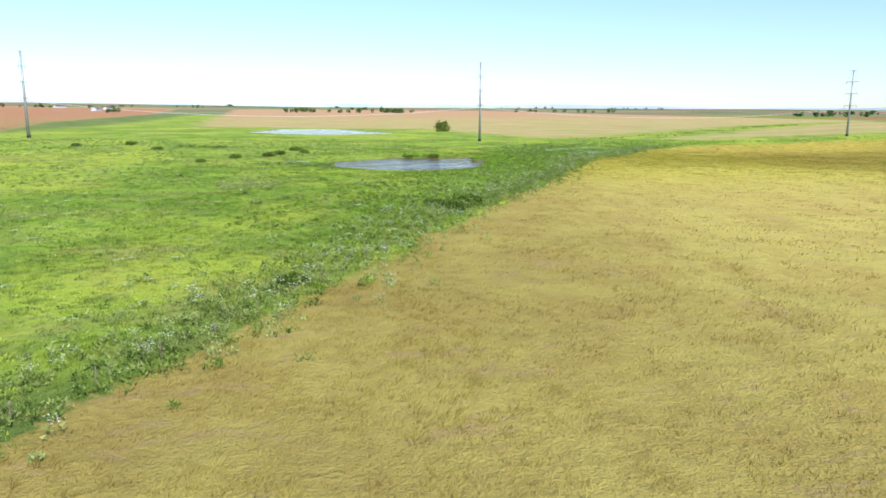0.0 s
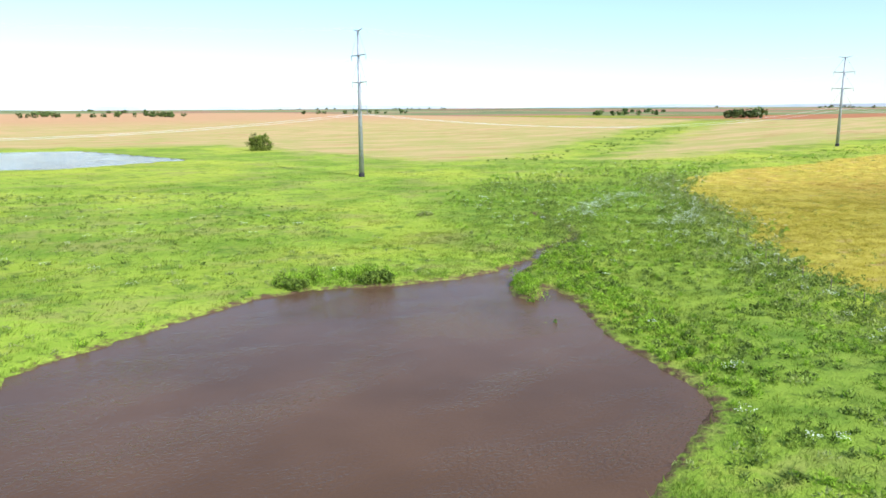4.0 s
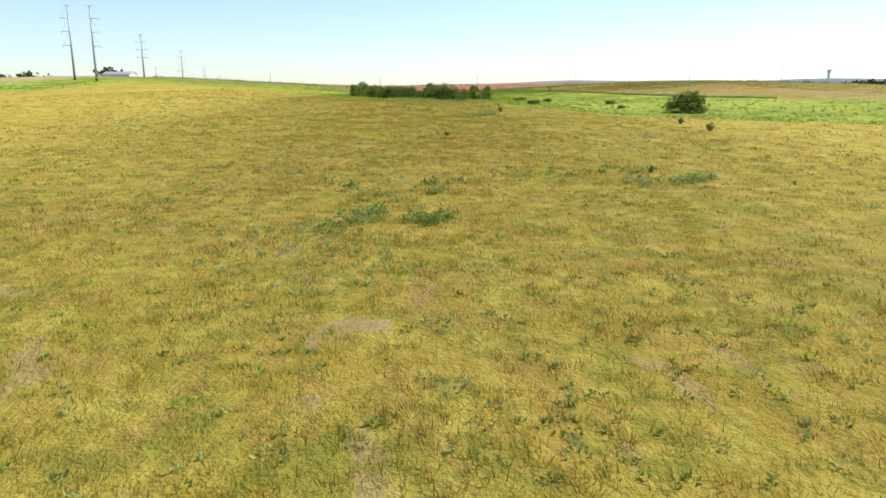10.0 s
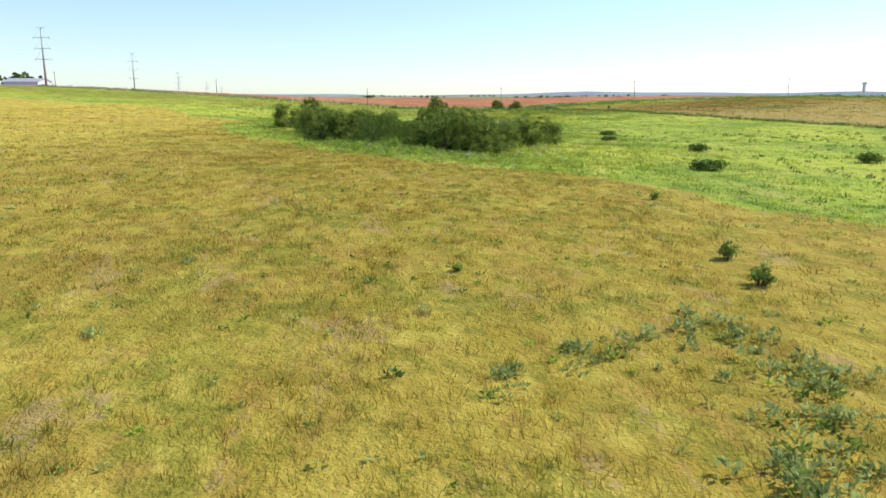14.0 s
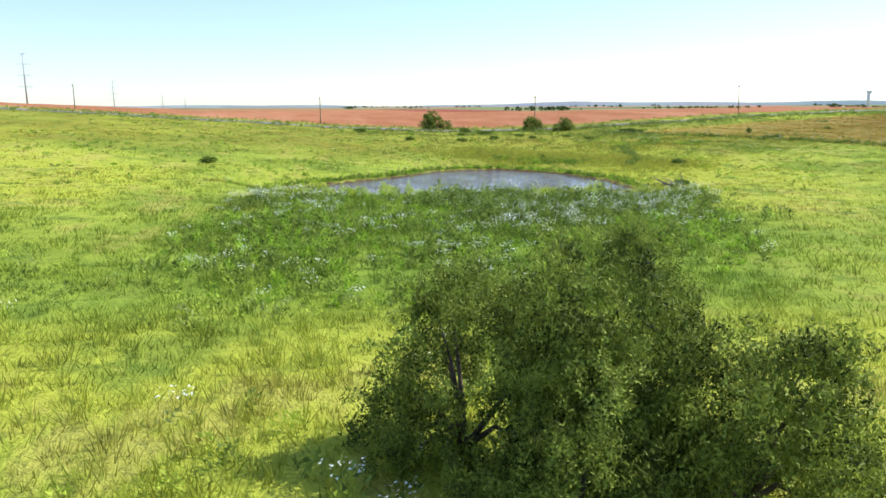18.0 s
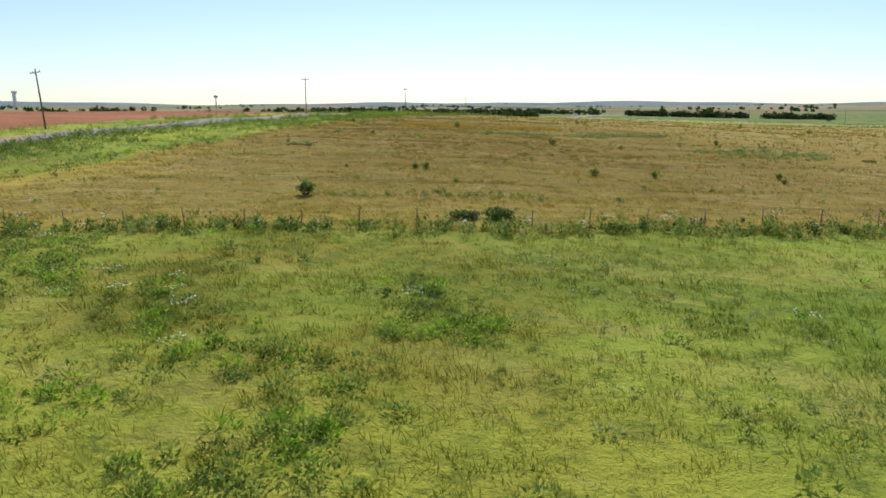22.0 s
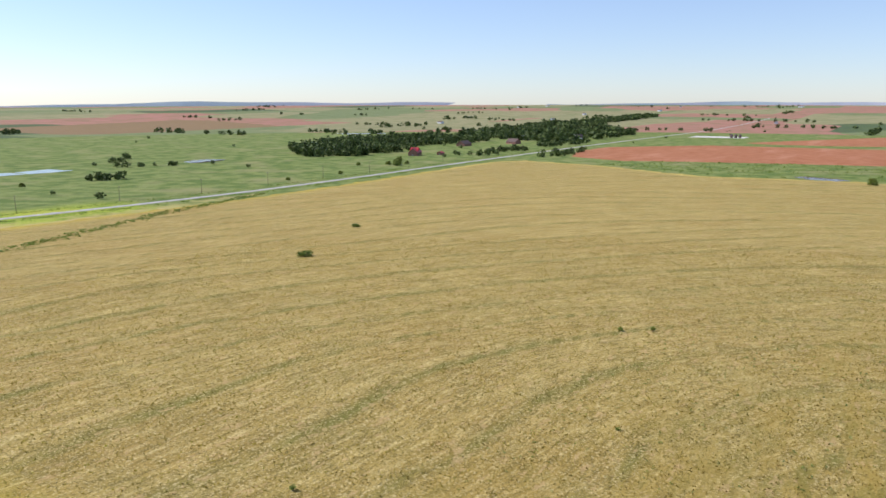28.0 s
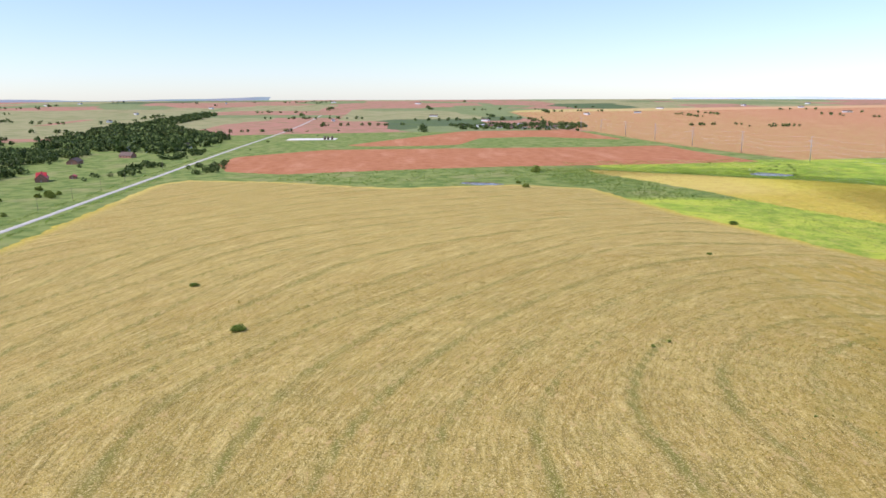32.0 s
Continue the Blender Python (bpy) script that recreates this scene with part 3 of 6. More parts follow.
def pool_level(x, y):
    return float(land(np.array([x]), np.array([y]))[0]) - 0.16


def ground(x, y):
    x, y = np.asarray(x, float), np.asarray(y, float)
    z = land(x, y)
    for cx, cy, a, b in POOLS:
        w = smooth(2.1 - np.hypot((x - cx) / a, (y - cy) / b))
        z = z * (1 - w) + (pool_level(cx, cy) - 0.12) * w
    return z - 0.5 * np.exp(-(from_line(CREEK, x, y) / 0.8) ** 2)


def gz(x, y):
    return float(ground(np.array([x]), np.array([y]))[0])


# ---- mesh helpers ----
def mesh_of(name, verts, faces, material, flat=True, weights=None, normals=None):
    """A mesh from numpy arrays: verts (n, 3), faces (m, 3 or 4)."""
    me = bpy.data.meshes.new(name)
    v, f = np.asarray(verts, np.float32), np.asarray(faces, np.int32)
    m, k = f.shape
    me.vertices.add(len(v))
    me.vertices.foreach_set("co", v.ravel())
    me.loops.add(m * k)
    me.loops.foreach_set("vertex_index", f.ravel())
    me.polygons.add(m)
    me.polygons.foreach_set("loop_start", np.arange(0, m * k, k, dtype=np.int32))
    me.polygons.foreach_set("loop_total", np.full(m, k, np.int32))
    me.polygons.foreach_set("use_smooth", np.full(m, not flat))
    for key, values in (weights or {}).items():
        me.attributes.new(key, "FLOAT", "POINT").data.foreach_set("value", np.asarray(values, np.float32))
    if normals is not None:
        me.attributes.new("custom_normal", "FLOAT_VECTOR", "POINT").data.foreach_set("vector", np.asarray(normals, np.float32).ravel())
    me.update(calc_edges=True)
    me.materials.append(material)
    return me


def part(name, data, material, parent, label=""):
    """Links a bmesh or a mesh as one object under a thing or a part."""
    if isinstance(data, bmesh.types.BMesh):
        me = bpy.data.meshes.new(name)
        data.to_mesh(me)
        data.free()
        me.materials.append(material)
        data = me
    ob = new(name, data)
    if parent:
        ob.parent = parent
    return tagged(ob, label)


def empty(name, x, y, z, label, category, group="", kind="", turn=0.0):
    ob = new(name)
    ob.empty_display_size = 0.3
    ob.matrix_world = pose(x, y, z, 0, 0, turn)
    return tagged(ob, label, category, group, kind)


def tube(bm, a, b, ra, rb, sides=8, caps=True):
    """A tapered round bar from a to b."""
    a, b = Vector(a), Vector(b)
    w = (b - a).normalized()
    u = w.orthogonal().normalized()
    v = w.cross(u)
    rings = []
    for p, r in ((a, ra), (b, rb)):
        rings.append([bm.verts.new(p + u * (r * math.cos(i * math.tau / sides)) + v * (r * math.sin(i * math.tau / sides))) for i in range(sides)])
    for i in range(sides):
        f = bm.faces.new((rings[0][i], rings[0][(i + 1) % sides], rings[1][(i + 1) % sides], rings[1][i]))
        f.smooth = sides > 5
    if caps:
        bm.faces.new(rings[0][::-1])
        bm.faces.new(rings[1])
    return bm


def box(bm, x0, x1, y0, y1, z0, z1):
    v = [bm.verts.new(c) for c in ((x0, y0, z0), (x1, y0, z0), (x1, y1, z0), (x0, y1, z0), (x0, y0, z1), (x1, y0, z1), (x1, y1, z1), (x0, y1, z1))]
    for q in ((3, 2, 1, 0), (4, 5, 6, 7), (0, 1, 5, 4), (1, 2, 6, 5), (2, 3, 7, 6), (3, 0, 4, 7)):
        bm.faces.new([v[i] for i in q])
    return bm


# ---- ground sheet ----
def lines(a, b, step, end):
    core = list(np.arange(a, b + 0.1, step))
    lo, hi, d = [], [], step
    while True:
        d *= 1.13
        nxt = (hi[-1] if hi else core[-1]) + d
        if nxt > end:
            break
        hi.append(nxt)
    d = step
    while True:
        d *= 1.13
        nxt = (lo[-1] if lo else core[0]) - d
        if nxt < -end:
            break
        lo.append(nxt)
    return np.array([-end] + lo[::-1] + core + hi + [end])


def finer(v, *spans):
    """Splits the steps of a row of grid lines into thirds within the spans."""
    out = []
    for a, b in zip(v[:-1], v[1:]):
        near = any(lo < a < hi for lo, hi in spans)
        out += [a + (b - a) * i / 3 for i in range(3)] if near else [a]
    return np.array(out + [v[-1]])


gx, gy = finer(lines(-270, 640, 3.0, 4800), (-130, -72), (386, 446)), finer(lines(-520, 320, 3.0, 4800), (72, 204))
gx, gy = finer(gx, (427, 444)), finer(gy, (78, 93))
GX, GY = np.meshgrid(gx, gy)
fx, fy = GX.ravel(), GY.ravel()
nx, ny = len(gx), len(gy)
ii = np.arange(nx * ny).reshape(ny, nx)
quads = np.stack([ii[:-1, :-1], ii[:-1, 1:], ii[1:, 1:], ii[1:, :-1]], -1).reshape(-1, 4)
hay = hay_by(fx, fy)
red = np.minimum(np.max([inside_by(p, fx, fy) for p in REDS], 0), -inside_by(GRASS_STRIP, fx, fy))
stub = np.max([inside_by(p, fx, fy) for p in STUBBLE], 0)
red = np.maximum(red, np.minimum(inside_by(STUBBLE[0], fx, fy), 0.15))
mud = np.maximum(np.max([inside_by(p, fx, fy) for _, p, _, _ in PONDS], 0) + 0.2, 1.0 - from_line(CREEK, fx, fy) * 1.6)
far = np.hypot(fx - 200, fy + 100) - 1350
ring = terrace(fx, fy)
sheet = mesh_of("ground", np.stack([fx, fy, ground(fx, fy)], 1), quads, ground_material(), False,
                dict(lush=lush_by(fx, fy), hay=hay, red=red, stubble=stub, mud=mud, far=far, terrace=ring[0] * smooth(inside_by(HAY2, fx, fy) / 15), lit_berm=ring[3], ring=ring[1], along=np.where(ring[2] > 1.5, ring[2] - math.tau, ring[2]) * 150,
                     near_way=smooth((75 - from_line(WAY, fx, fy)) / 70) * (stub < 0) * (red < 0), pale=inside_by(HAY2, fx, fy) - 10, dull=np.maximum.reduce([-495 - fy, fx - 700, -255 - fx, np.minimum(-40 - fy, 300 - fx), np.minimum(inside_by(VALLEY, fx, fy) * 2, 60 - fx)])))
tagged(new("ground", sheet), "open farmland with green pasture, dry hay and red ploughed soil", "ground", kind="structure")

MUDDY = dict(still=water_material("still_water", (0.10, 0.09, 0.07), 0.03, 0.12), brown=water_material("muddy_water", (0.115, 0.066, 0.04), 0.08, 0.6, 0.12), ruffled=water_material("ruffled_water", (0.10, 0.052, 0.036), 0.085, 0.8, 0.45))
for pname, poly, _, sort in PONDS:
    c = np.mean(poly, 0)
    big = [(c[0] + (px - c[0]) * 1.05, c[1] + (py - c[1]) * 1.05) for px, py in poly]
    bm = bmesh.new()
    bm.faces.new([bm.verts.new((px, py, LEVELS[pname])) for px, py in big])
    bmesh.ops.recalc_face_normals(bm, faces=bm.faces)
    ob = part(pname, bm, MUDDY[sort], None)
    tagged(ob, "muddy brown farm pond with a grassy bank", "pond", kind="structure")


# ---- roads ----
def gravel_material(name, a, b, rut):
    k = Mat(name, 0.95, 0.0, 0.2)
    c = k.mix(k.ramp(k.noise(0.5, 4.0, 0.6, (1, 0.3, 1)), 0.35, 0.65), a, b)
    c = k.mix(k.math("MULTIPLY", k.ramp(k.noise(9.0, 3.0), 0.5, 0.8), 0.5), c, rut)
    k.colour(c)
    k.bump(k.noise(14.0, 3.0), 0.4, 0.03)
    return k.m


GRAVEL = gravel_material("grey_gravel", (0.21, 0.19, 0.195), (0.28, 0.255, 0.26), (0.33, 0.30, 0.295))
PALE = gravel_material("pale_gravel", (0.36, 0.34, 0.30), (0.48, 0.455, 0.41), (0.52, 0.49, 0.45))
DIRT = gravel_material("red_dirt", (0.34, 0.19, 0.12), (0.44, 0.28, 0.19), (0.50, 0.36, 0.26))


def road(name, centre, width, lift, material, label):
    """A crowned strip of road laid over the land along a line of points."""
    pts = [Vector(p) for p in centre]
    path = []
    for a, b in zip(pts[:-1], pts[1:]):
        steps = max(1, int((b - a).length / 6))
        path += [a.lerp(b, i / steps) for i in range(steps)]
    path.append(pts[-1])
    d = (pts[-1] - pts[0]).normalized()
    side = Vector((d.y, -d.x))
    prof = [(-0.62, -0.55), (-0.5, 0.0), (-0.25, 0.06), (0.0, 0.09), (0.25, 0.06), (0.5, 0.0), (0.62, -0.55)]
    P = np.array([[*(p + side * (u * width)), 0] for p in path for u, _ in prof])
    mid = np.array([[p.x, p.y] for p in path])
    base = np.repeat(np.maximum.reduce([ground(mid[:, 0] + side.x * o, mid[:, 1] + side.y * o) for o in (-width / 2, 0, width / 2)]), len(prof))
    P[:, 2] = base + lift + np.tile([z for _, z in prof], len(path))
    n, k = len(path), len(prof)
    i = np.arange(n * k).reshape(n, k)
    f = np.stack([i[:-1, :-1], i[:-1, 1:], i[1:, 1:], i[1:, :-1]], -1).reshape(-1, 4)
    return tagged(new(name, mesh_of(name, P, f, material, False)), label, "road", kind="structure")


road("road_shoulder", [(536.2, -476), (536.2, 900)], 6.6, 0.05, DIRT, "reddish dirt shoulder beside the gravel road")
road("road_gravel", [(535.6, -476), (537.2, -330), (536.8, -190), (534.9, -70), (534.6, 0), (534.6, 900)], 5.4, 0.14, GRAVEL, "grey gravel section road with worn wheel tracks")
road("road_dirt", [(535.2, -494), (530, -900), (520, -2200), (500, -4200)], 7.0, 0.35, DIRT, "reddish dirt road running to the horizon")
road("road_cross", [(900, -485), (-200, -485), (-620, -490), (-2200, -500)], 5.0, 0.12, PALE, "pale gravel section road between field and pasture")


# ---- steel transmission poles ----
POLE_H = 30.0
TALL = {-75: 31.5, 441: 36.0, 434: 36.0, 814: 37.0, 587: 29.0, 1097: 35.0, 1513: 31.0}
ARMS = (0.83, 0.65, 0.467)


def steel_pole(name, x, y, sides=(-1, 1)):
    z, tall = gz(x, y), TALL.get(x, POLE_H)
    po = empty(name, x, y, z - 0.2, "galvanised steel transmission pole with three crossarm tiers", "power pole", "transmission poles")
    bm = bmesh.new()
    tube(bm, (0, 0, 1.0), (0, 0, tall), 0.58, 0.2, 12)
    part("shaft", bm, STEEL, po)
    part("base", tube(bmesh.new(), (0, 0, -0.6), (0, 0, 1.05), 0.68, 0.66, 12), BASE, po, "black coated pole foot")
    bm = bmesh.new()
    for s in (-1, 1):
        tube(bm, (0, 0, tall - 0.35), (0, s * 2.3, tall + 0.15), 0.13, 0.07, 6)
    part("shield_wire_arm", bm, STEEL, po)
    for a in ARMS:
        h = a * tall
        bm = bmesh.new()
        for s in sides:
            tube(bm, (0, s * 0.2, h), (0, s * 3.8, h + 0.12), 0.15, 0.1, 6)
        arm = part("crossarm", bm, STEEL, po)
        for s in sides:
            part("brace", tube(bmesh.new(), (0, s * 0.3, h + 0.16 * tall), (0, s * 3.6, h + 0.15), 0.028, 0.028, 5), INSUL, po, "slender polymer brace")
            bm = bmesh.new()
            tube(bm, (0, s * 3.75, h), (0, s * 3.75, h - 0.9), 0.05, 0.05, 6)
            for j in range(5):
                tube(bm, (0, s * 3.75, h - 0.15 - j * 0.15), (0, s * 3.75, h - 0.2 - j * 0.15), 0.12, 0.1, 8)
            part("insulator", bm, INSUL, arm)
    return po


POLES = [(-1260, 246), (-1090, 250), (-920, 254), (-752, 257), (-582, 259), (-412, 261), (-242, 264), (-75, 267), (104, 268), (278, 274), (587, 277), (814, 286), (1097, 301), (1513, 327), (1900, 350)]
for px, py in POLES:
    steel_pole("transmission_pole", px, py)
steel_pole("transmission_pole", 441, 281, (1,))
steel_pole("transmission_pole", 434, 269, (-1,))


def sweep(pts, r, sides=5):
    """One bar swept through a line of points."""
    bm = bmesh.new()
    w = (pts[-1] - pts[0]).normalized()
    u = w.orthogonal().normalized()
    v = w.cross(u)
    rings = [[bm.verts.new(p + u * (r * math.cos(i * math.tau / sides)) + v * (r * math.sin(i * math.tau / sides))) for i in range(sides)] for p in pts]
    for a, b in zip(rings[:-1], rings[1:]):
        for i in range(sides):
            bm.faces.new((a[i], a[(i + 1) % sides], b[(i + 1) % sides], b[i])).smooth = True
    return bm


def cable(a, b, sag, r, n=14):
    a, b = Vector(a), Vector(b)
    bm = sweep([a.lerp(b, i / n) - Vector((0, 0, sag * 4 * (i / n) * (1 - i / n))) for i in range(n + 1)], r)
    return tagged(part("power_cable", bm, CABLE, None), "bright aluminium conductor sagging between steel poles", "cable", "conductors")


def spots(px, py, s):
    z, tall = gz(px, py) - 0.2, TALL.get(px, POLE_H)
    return [(px, py + s * 3.75, z + a * tall - 0.9) for a in ARMS] + [(px, py + s * 2.3, z + tall + 0.1)]


for s, mid in ((1, (441, 281)), (-1, (434, 269))):
    chain = POLES[:10] + [mid] + POLES[10:]
    for p, q in zip(chain[:-1], chain[1:]):
        for i, (a, b) in enumerate(zip(spots(*p, s), spots(*q, s))):
            cable(a, b, 4.5 if i < 3 else 3.0, 0.026 if i < 3 else 0.014)


# ---- wooden service poles by the roads ----
def wood_pole(x, y, h=10.0, lean=(0, 0), turn=0.0):
    po = empty("utility_pole", x, y, gz(x, y) - 0.1, "weathered wooden utility pole with one short crossarm", "utility pole", "roadside poles", turn=turn)
    po.matrix_world = pose(x, y, gz(x, y) - 0.1, lean[0], lean[1], turn)
    part("shaft", tube(bmesh.new(), (0, 0, -0.5), (0, 0, h), 0.16, 0.1, 8), TIMBER, po)
    arm = part("crossarm", box(bmesh.new(), -1.1, 1.1, 0.1, 0.2, h - 0.7, h - 0.57), TIMBER, po)
    for u in (-1.0, 0.45, 1.0):
        bm = bmesh.new()
        tube(bm, (u, 0.15, h - 0.57), (u, 0.15, h - 0.35), 0.04, 0.06, 6)
        part("insulator", bm, INSUL, arm)
    return po


for px, py, h in ((566, 191, 7.2), (560, 264, 7.0), (551, 117, 8.2)):
    wood_pole(px, py, h)
for px, py, lean in ((546, 50, -2), (547, -22, 6), (547, -110, 0), (547, -185, 1), (547, -262, 0), (547, -340, 0), (547, -420, -1)):
    wood_pole(px, py, 10.0, (0, lean))
for i in range(13):
    wood_pole(470 - i * 62, -503, 10.0, ((i * 7) % 3 - 1, 0), 90)


# ---- trees and bushes ----
def leaves(rng, n, centres, spread, size, flatten=0.8):
    """n leaf quads in tufts round the given centres."""
    c = centres[rng.integers(0, len(centres), n)]
    d = rng.normal(0, 1, (n, 3))
    d /= np.linalg.norm(d, axis=1)[:, None] + 1e-9
    d *= (rng.random(n) ** 0.45)[:, None] * spread
    d[:, 2] *= flatten
    p = c + d
    u = rng.normal(0, 1, (n, 3))
    u /= np.linalg.norm(u, axis=1)[:, None]
    w = rng.normal(0, 1, (n, 3)) + np.array([0, 0, 0.6])
    v = np.cross(w, u)
    v /= np.linalg.norm(v, axis=1)[:, None] + 1e-9
    s = size * (0.6 + 0.8 * rng.random(n))[:, None]
    u, v = u * s, v * s * 0.6
    V = np.stack([p - u, p + v * 0.9, p + u, p - v * 0.9], 1).reshape(-1, 3)
    mid = centres.mean(0) - np.array([0, 0, 0.3 * np.ptp(centres[:, 2])])
    o = p - mid
    nn = o / (np.linalg.norm(o, axis=1)[:, None] + 1e-6) * 0.7 + (p - c) / spread * 0.7 + rng.normal(0, 0.3, (n, 3)) + np.array([0, 0, 0.25])
    nn /= np.linalg.norm(nn, axis=1)[:, None] + 1e-6
    return V, np.arange(4 * n).reshape(n, 4), np.repeat(nn, 4, 0)


def crown_lobes(rng, k, h, r, low):
    """Boughs of an uneven crown between the heights low and h: centres and radii."""
    out = []
    lean = rng.normal(0, 0.08 * r, 2)
    spread = 0.75 + 0.5 * rng.random(8)
    for i in range(k):
        t = (0.02 + 0.96 * (i + rng.random()) / k) ** 1.35
        a = rng.random() * math.tau
        wide = spread[int(a / math.tau * 8) % 8] * (1.0 - 0.64 * t ** 2.4)
        q = wide * (0.35 + 0.5 * rng.random() ** 0.5)
        lr = r * (0.2 + 0.17 * rng.random())
        out.append((math.cos(a) * r * q + lean[0] * t * 3, math.sin(a) * r * q + lean[1] * t * 3, max(lr * 0.5, low + (h * (0.88 + 0.2 * rng.random()) - low - lr) * t), lr))
    return np.array(out)


def crown_leaves(rng, n, lobes, r, size):
    """Leaves over the outside of each bough, with loose shoots."""
    w = lobes[:, 3] ** 2
    pick = rng.choice(len(lobes), n, p=w / w.sum())
    c = lobes[pick]
    k = 12
    tuft = rng.normal(0, 1, (len(lobes), k, 3)) + np.array([0, 0, 0.3])
    tuft /= np.linalg.norm(tuft, axis=2)[:, :, None]
    which = rng.integers(0, k, n)
    way = tuft[pick, which]
    reach = 0.72 + 0.2 * (which % 4 - 1.3)
    off = rng.normal(0, 1, (n, 3))
    off /= np.linalg.norm(off, axis=1)[:, None]
    ball = 0.31 * rng.random(n) ** 0.4
    shoot = rng.random(n) < 0.1
    ball[shoot] += 0.25 * rng.random(shoot.sum())
    reach[rng.random(n) < 0.25] *= 0.45
    p = c[:, :3] + (way * reach[:, None] + off * ball[:, None]) * c[:, 3:4] * np.array([1, 1, 0.9])
    d = off * 0.45 + way * 0.8
    d /= np.linalg.norm(d, axis=1)[:, None] + 1e-9
    p[:, 2] = np.maximum(p[:, 2], 0.05)
    u = rng.normal(0, 1, (n, 3))
    u /= np.linalg.norm(u, axis=1)[:, None]
    v = np.cross(rng.normal(0, 1, (n, 3)) + d * 0.8, u)
    v /= np.linalg.norm(v, axis=1)[:, None] + 1e-9
    s = size * (0.6 + 0.8 * rng.random(n))[:, None]
    u, v = u * s, v * s * 0.6
    V = np.stack([p - u * 0.8 + v * 0.75, p - u * 0.8 - v * 0.75, p + u * 1.2], 1).reshape(-1, 3)
    o = p - np.array([0, 0, lobes[:, 2].mean() * 0.7])
    nn = d * 0.8 + o / (np.linalg.norm(o, axis=1)[:, None] + 1e-6) * 0.35 + rng.normal(0, 0.3, (n, 3))
    nn /= np.linalg.norm(nn, axis=1)[:, None] + 1e-6
    return V, np.arange(3 * n).reshape(n, 3), np.repeat(nn, 3, 0)


def tree(name, seed, h, r, low, n, size, tufts, material, label, category="tree", trunk_r=0.2):
    """Tapered trunk, forking limbs and a crown of many small leaves."""
    rng = np.random.default_rng(seed)
    ob = empty(name, 0, 0, 0, label, category)
    lobes = crown_lobes(rng, tufts, h, r, low)
    cs = lobes[:, :3]
    bm = bmesh.new()
    fork = Vector((rng.normal(0, 0.1), rng.normal(0, 0.1), low * 0.9 + 0.2))
    tube(bm, (0, 0, -0.3), fork, trunk_r, trunk_r * 0.75, 8)
    part("trunk", bm, BARK, ob)
    for c in cs[:: max(1, len(cs) // 9)]:
        c = Vector(c)
        mid = fork.lerp(c, 0.5) + Vector((0, 0, 0.08 * h))
        bm = tube(bmesh.new(), fork, mid, trunk_r * 0.5, trunk_r * 0.3, 6, False)
        tube(bm, mid, c, trunk_r * 0.3, trunk_r * 0.06, 5, False)
        part("limb", bm, BARK, ob)
    V, F, N = crown_leaves(rng, n, lobes, r, size)
    part("crown", mesh_of("crown", V, F, material, normals=N), material, ob)
    return ob


def bush(name, seed, h, r, n, size, material, label, category="bush"):
    rng = np.random.default_rng(seed)
    ob = empty(name, 0, 0, 0, label, category)
    k = 14
    a, q = rng.random(k) * math.tau, rng.random(k) ** 0.5
    cs = np.stack([r * 0.75 * q * np.cos(a), r * 0.75 * q * np.sin(a), h * (0.25 + 0.6 * rng.random(k) * (1 - 0.45 * q))], 1)
    bm = bmesh.new()
    for c in cs:
        tube(bm, (c[0] * 0.15, c[1] * 0.15, -0.15), c, 0.03, 0.008, 4, False)
    part("stem", bm, BARK, ob)
    V, F, N = leaves(rng, n, cs, min(h, r) * 0.42, size)
    V[:, 2] = np.maximum(V[:, 2], 0.02)
    part("foliage", mesh_of("foliage", V, F, material, normals=N), material, ob)
    return ob


def plant(ob, x, y, s=1.0, turn=0.0, sz=None, group="", label=""):
    c = copy_thing(ob, pose(x, y, gz(x, y) - 0.05, 0, 0, turn) @ Matrix.Diagonal((s, s, sz or s, 1)))
    return tagged(c, label, group=group)


def discard(ob):
    for o in (*ob.children_recursive, ob):
        bpy.data.objects.remove(o)


GROVE_LABEL = "dense dark green broadleaf tree in the grove below the pond"
NEAR = [tree("broadleaf_tree", 11 + i, 6.0, 3.6, 0.2, 20000, 0.09, 50, GREENS["oak"], GROVE_LABEL, trunk_r=0.22) for i in range(3)]
LIME = tree("young_tree", 21, 5.5, 3.0, 0.15, 13000, 0.07, 42, GREENS["young"], "bright green young tree at the edge of the grove", trunk_r=0.14)
FINE = [tree("broadleaf_tree", 15 + i, 6.0, 3.6, 0.2, 44000, 0.065, 54, GREENS["oak"], GROVE_LABEL, trunk_r=0.22) for i in range(2)]
for i, (x, y, h, r) in enumerate([(330, 147.5, 5.2, 3.6), (322, 141.5, 5.2, 4.0), (310, 138.5, 4.8, 3.8), (299, 136, 5.0, 3.6), (290, 138, 5.0, 3.5), (293, 141.5, 5.0, 3.4), (305, 141.5, 4.8, 3.6),
                                  (278.5, 116.5, 4.4, 3.3), (288, 120.5, 5.0, 3.3), (306, 115.5, 4.6, 3.2), (349, 108.5, 3.8, 2.3), (357, 145, 6.8, 3.6), (283, 111.5, 4.4, 3.2), (290, 106.5, 4.2, 3.0),
                                  (303.5, 133.5, 5.0, 3.4), (316, 142, 4.9, 3.4), (309, 131.5, 3.8, 2.8), (297, 121.2, 4.3, 3.0), (294, 136, 4.8, 3.2), (274, 128.6, 3.4, 2.6)]):
    plant(NEAR[i % 3], x, y, r / 3.6, i * 67.0, h / 6.0, "grove trees")
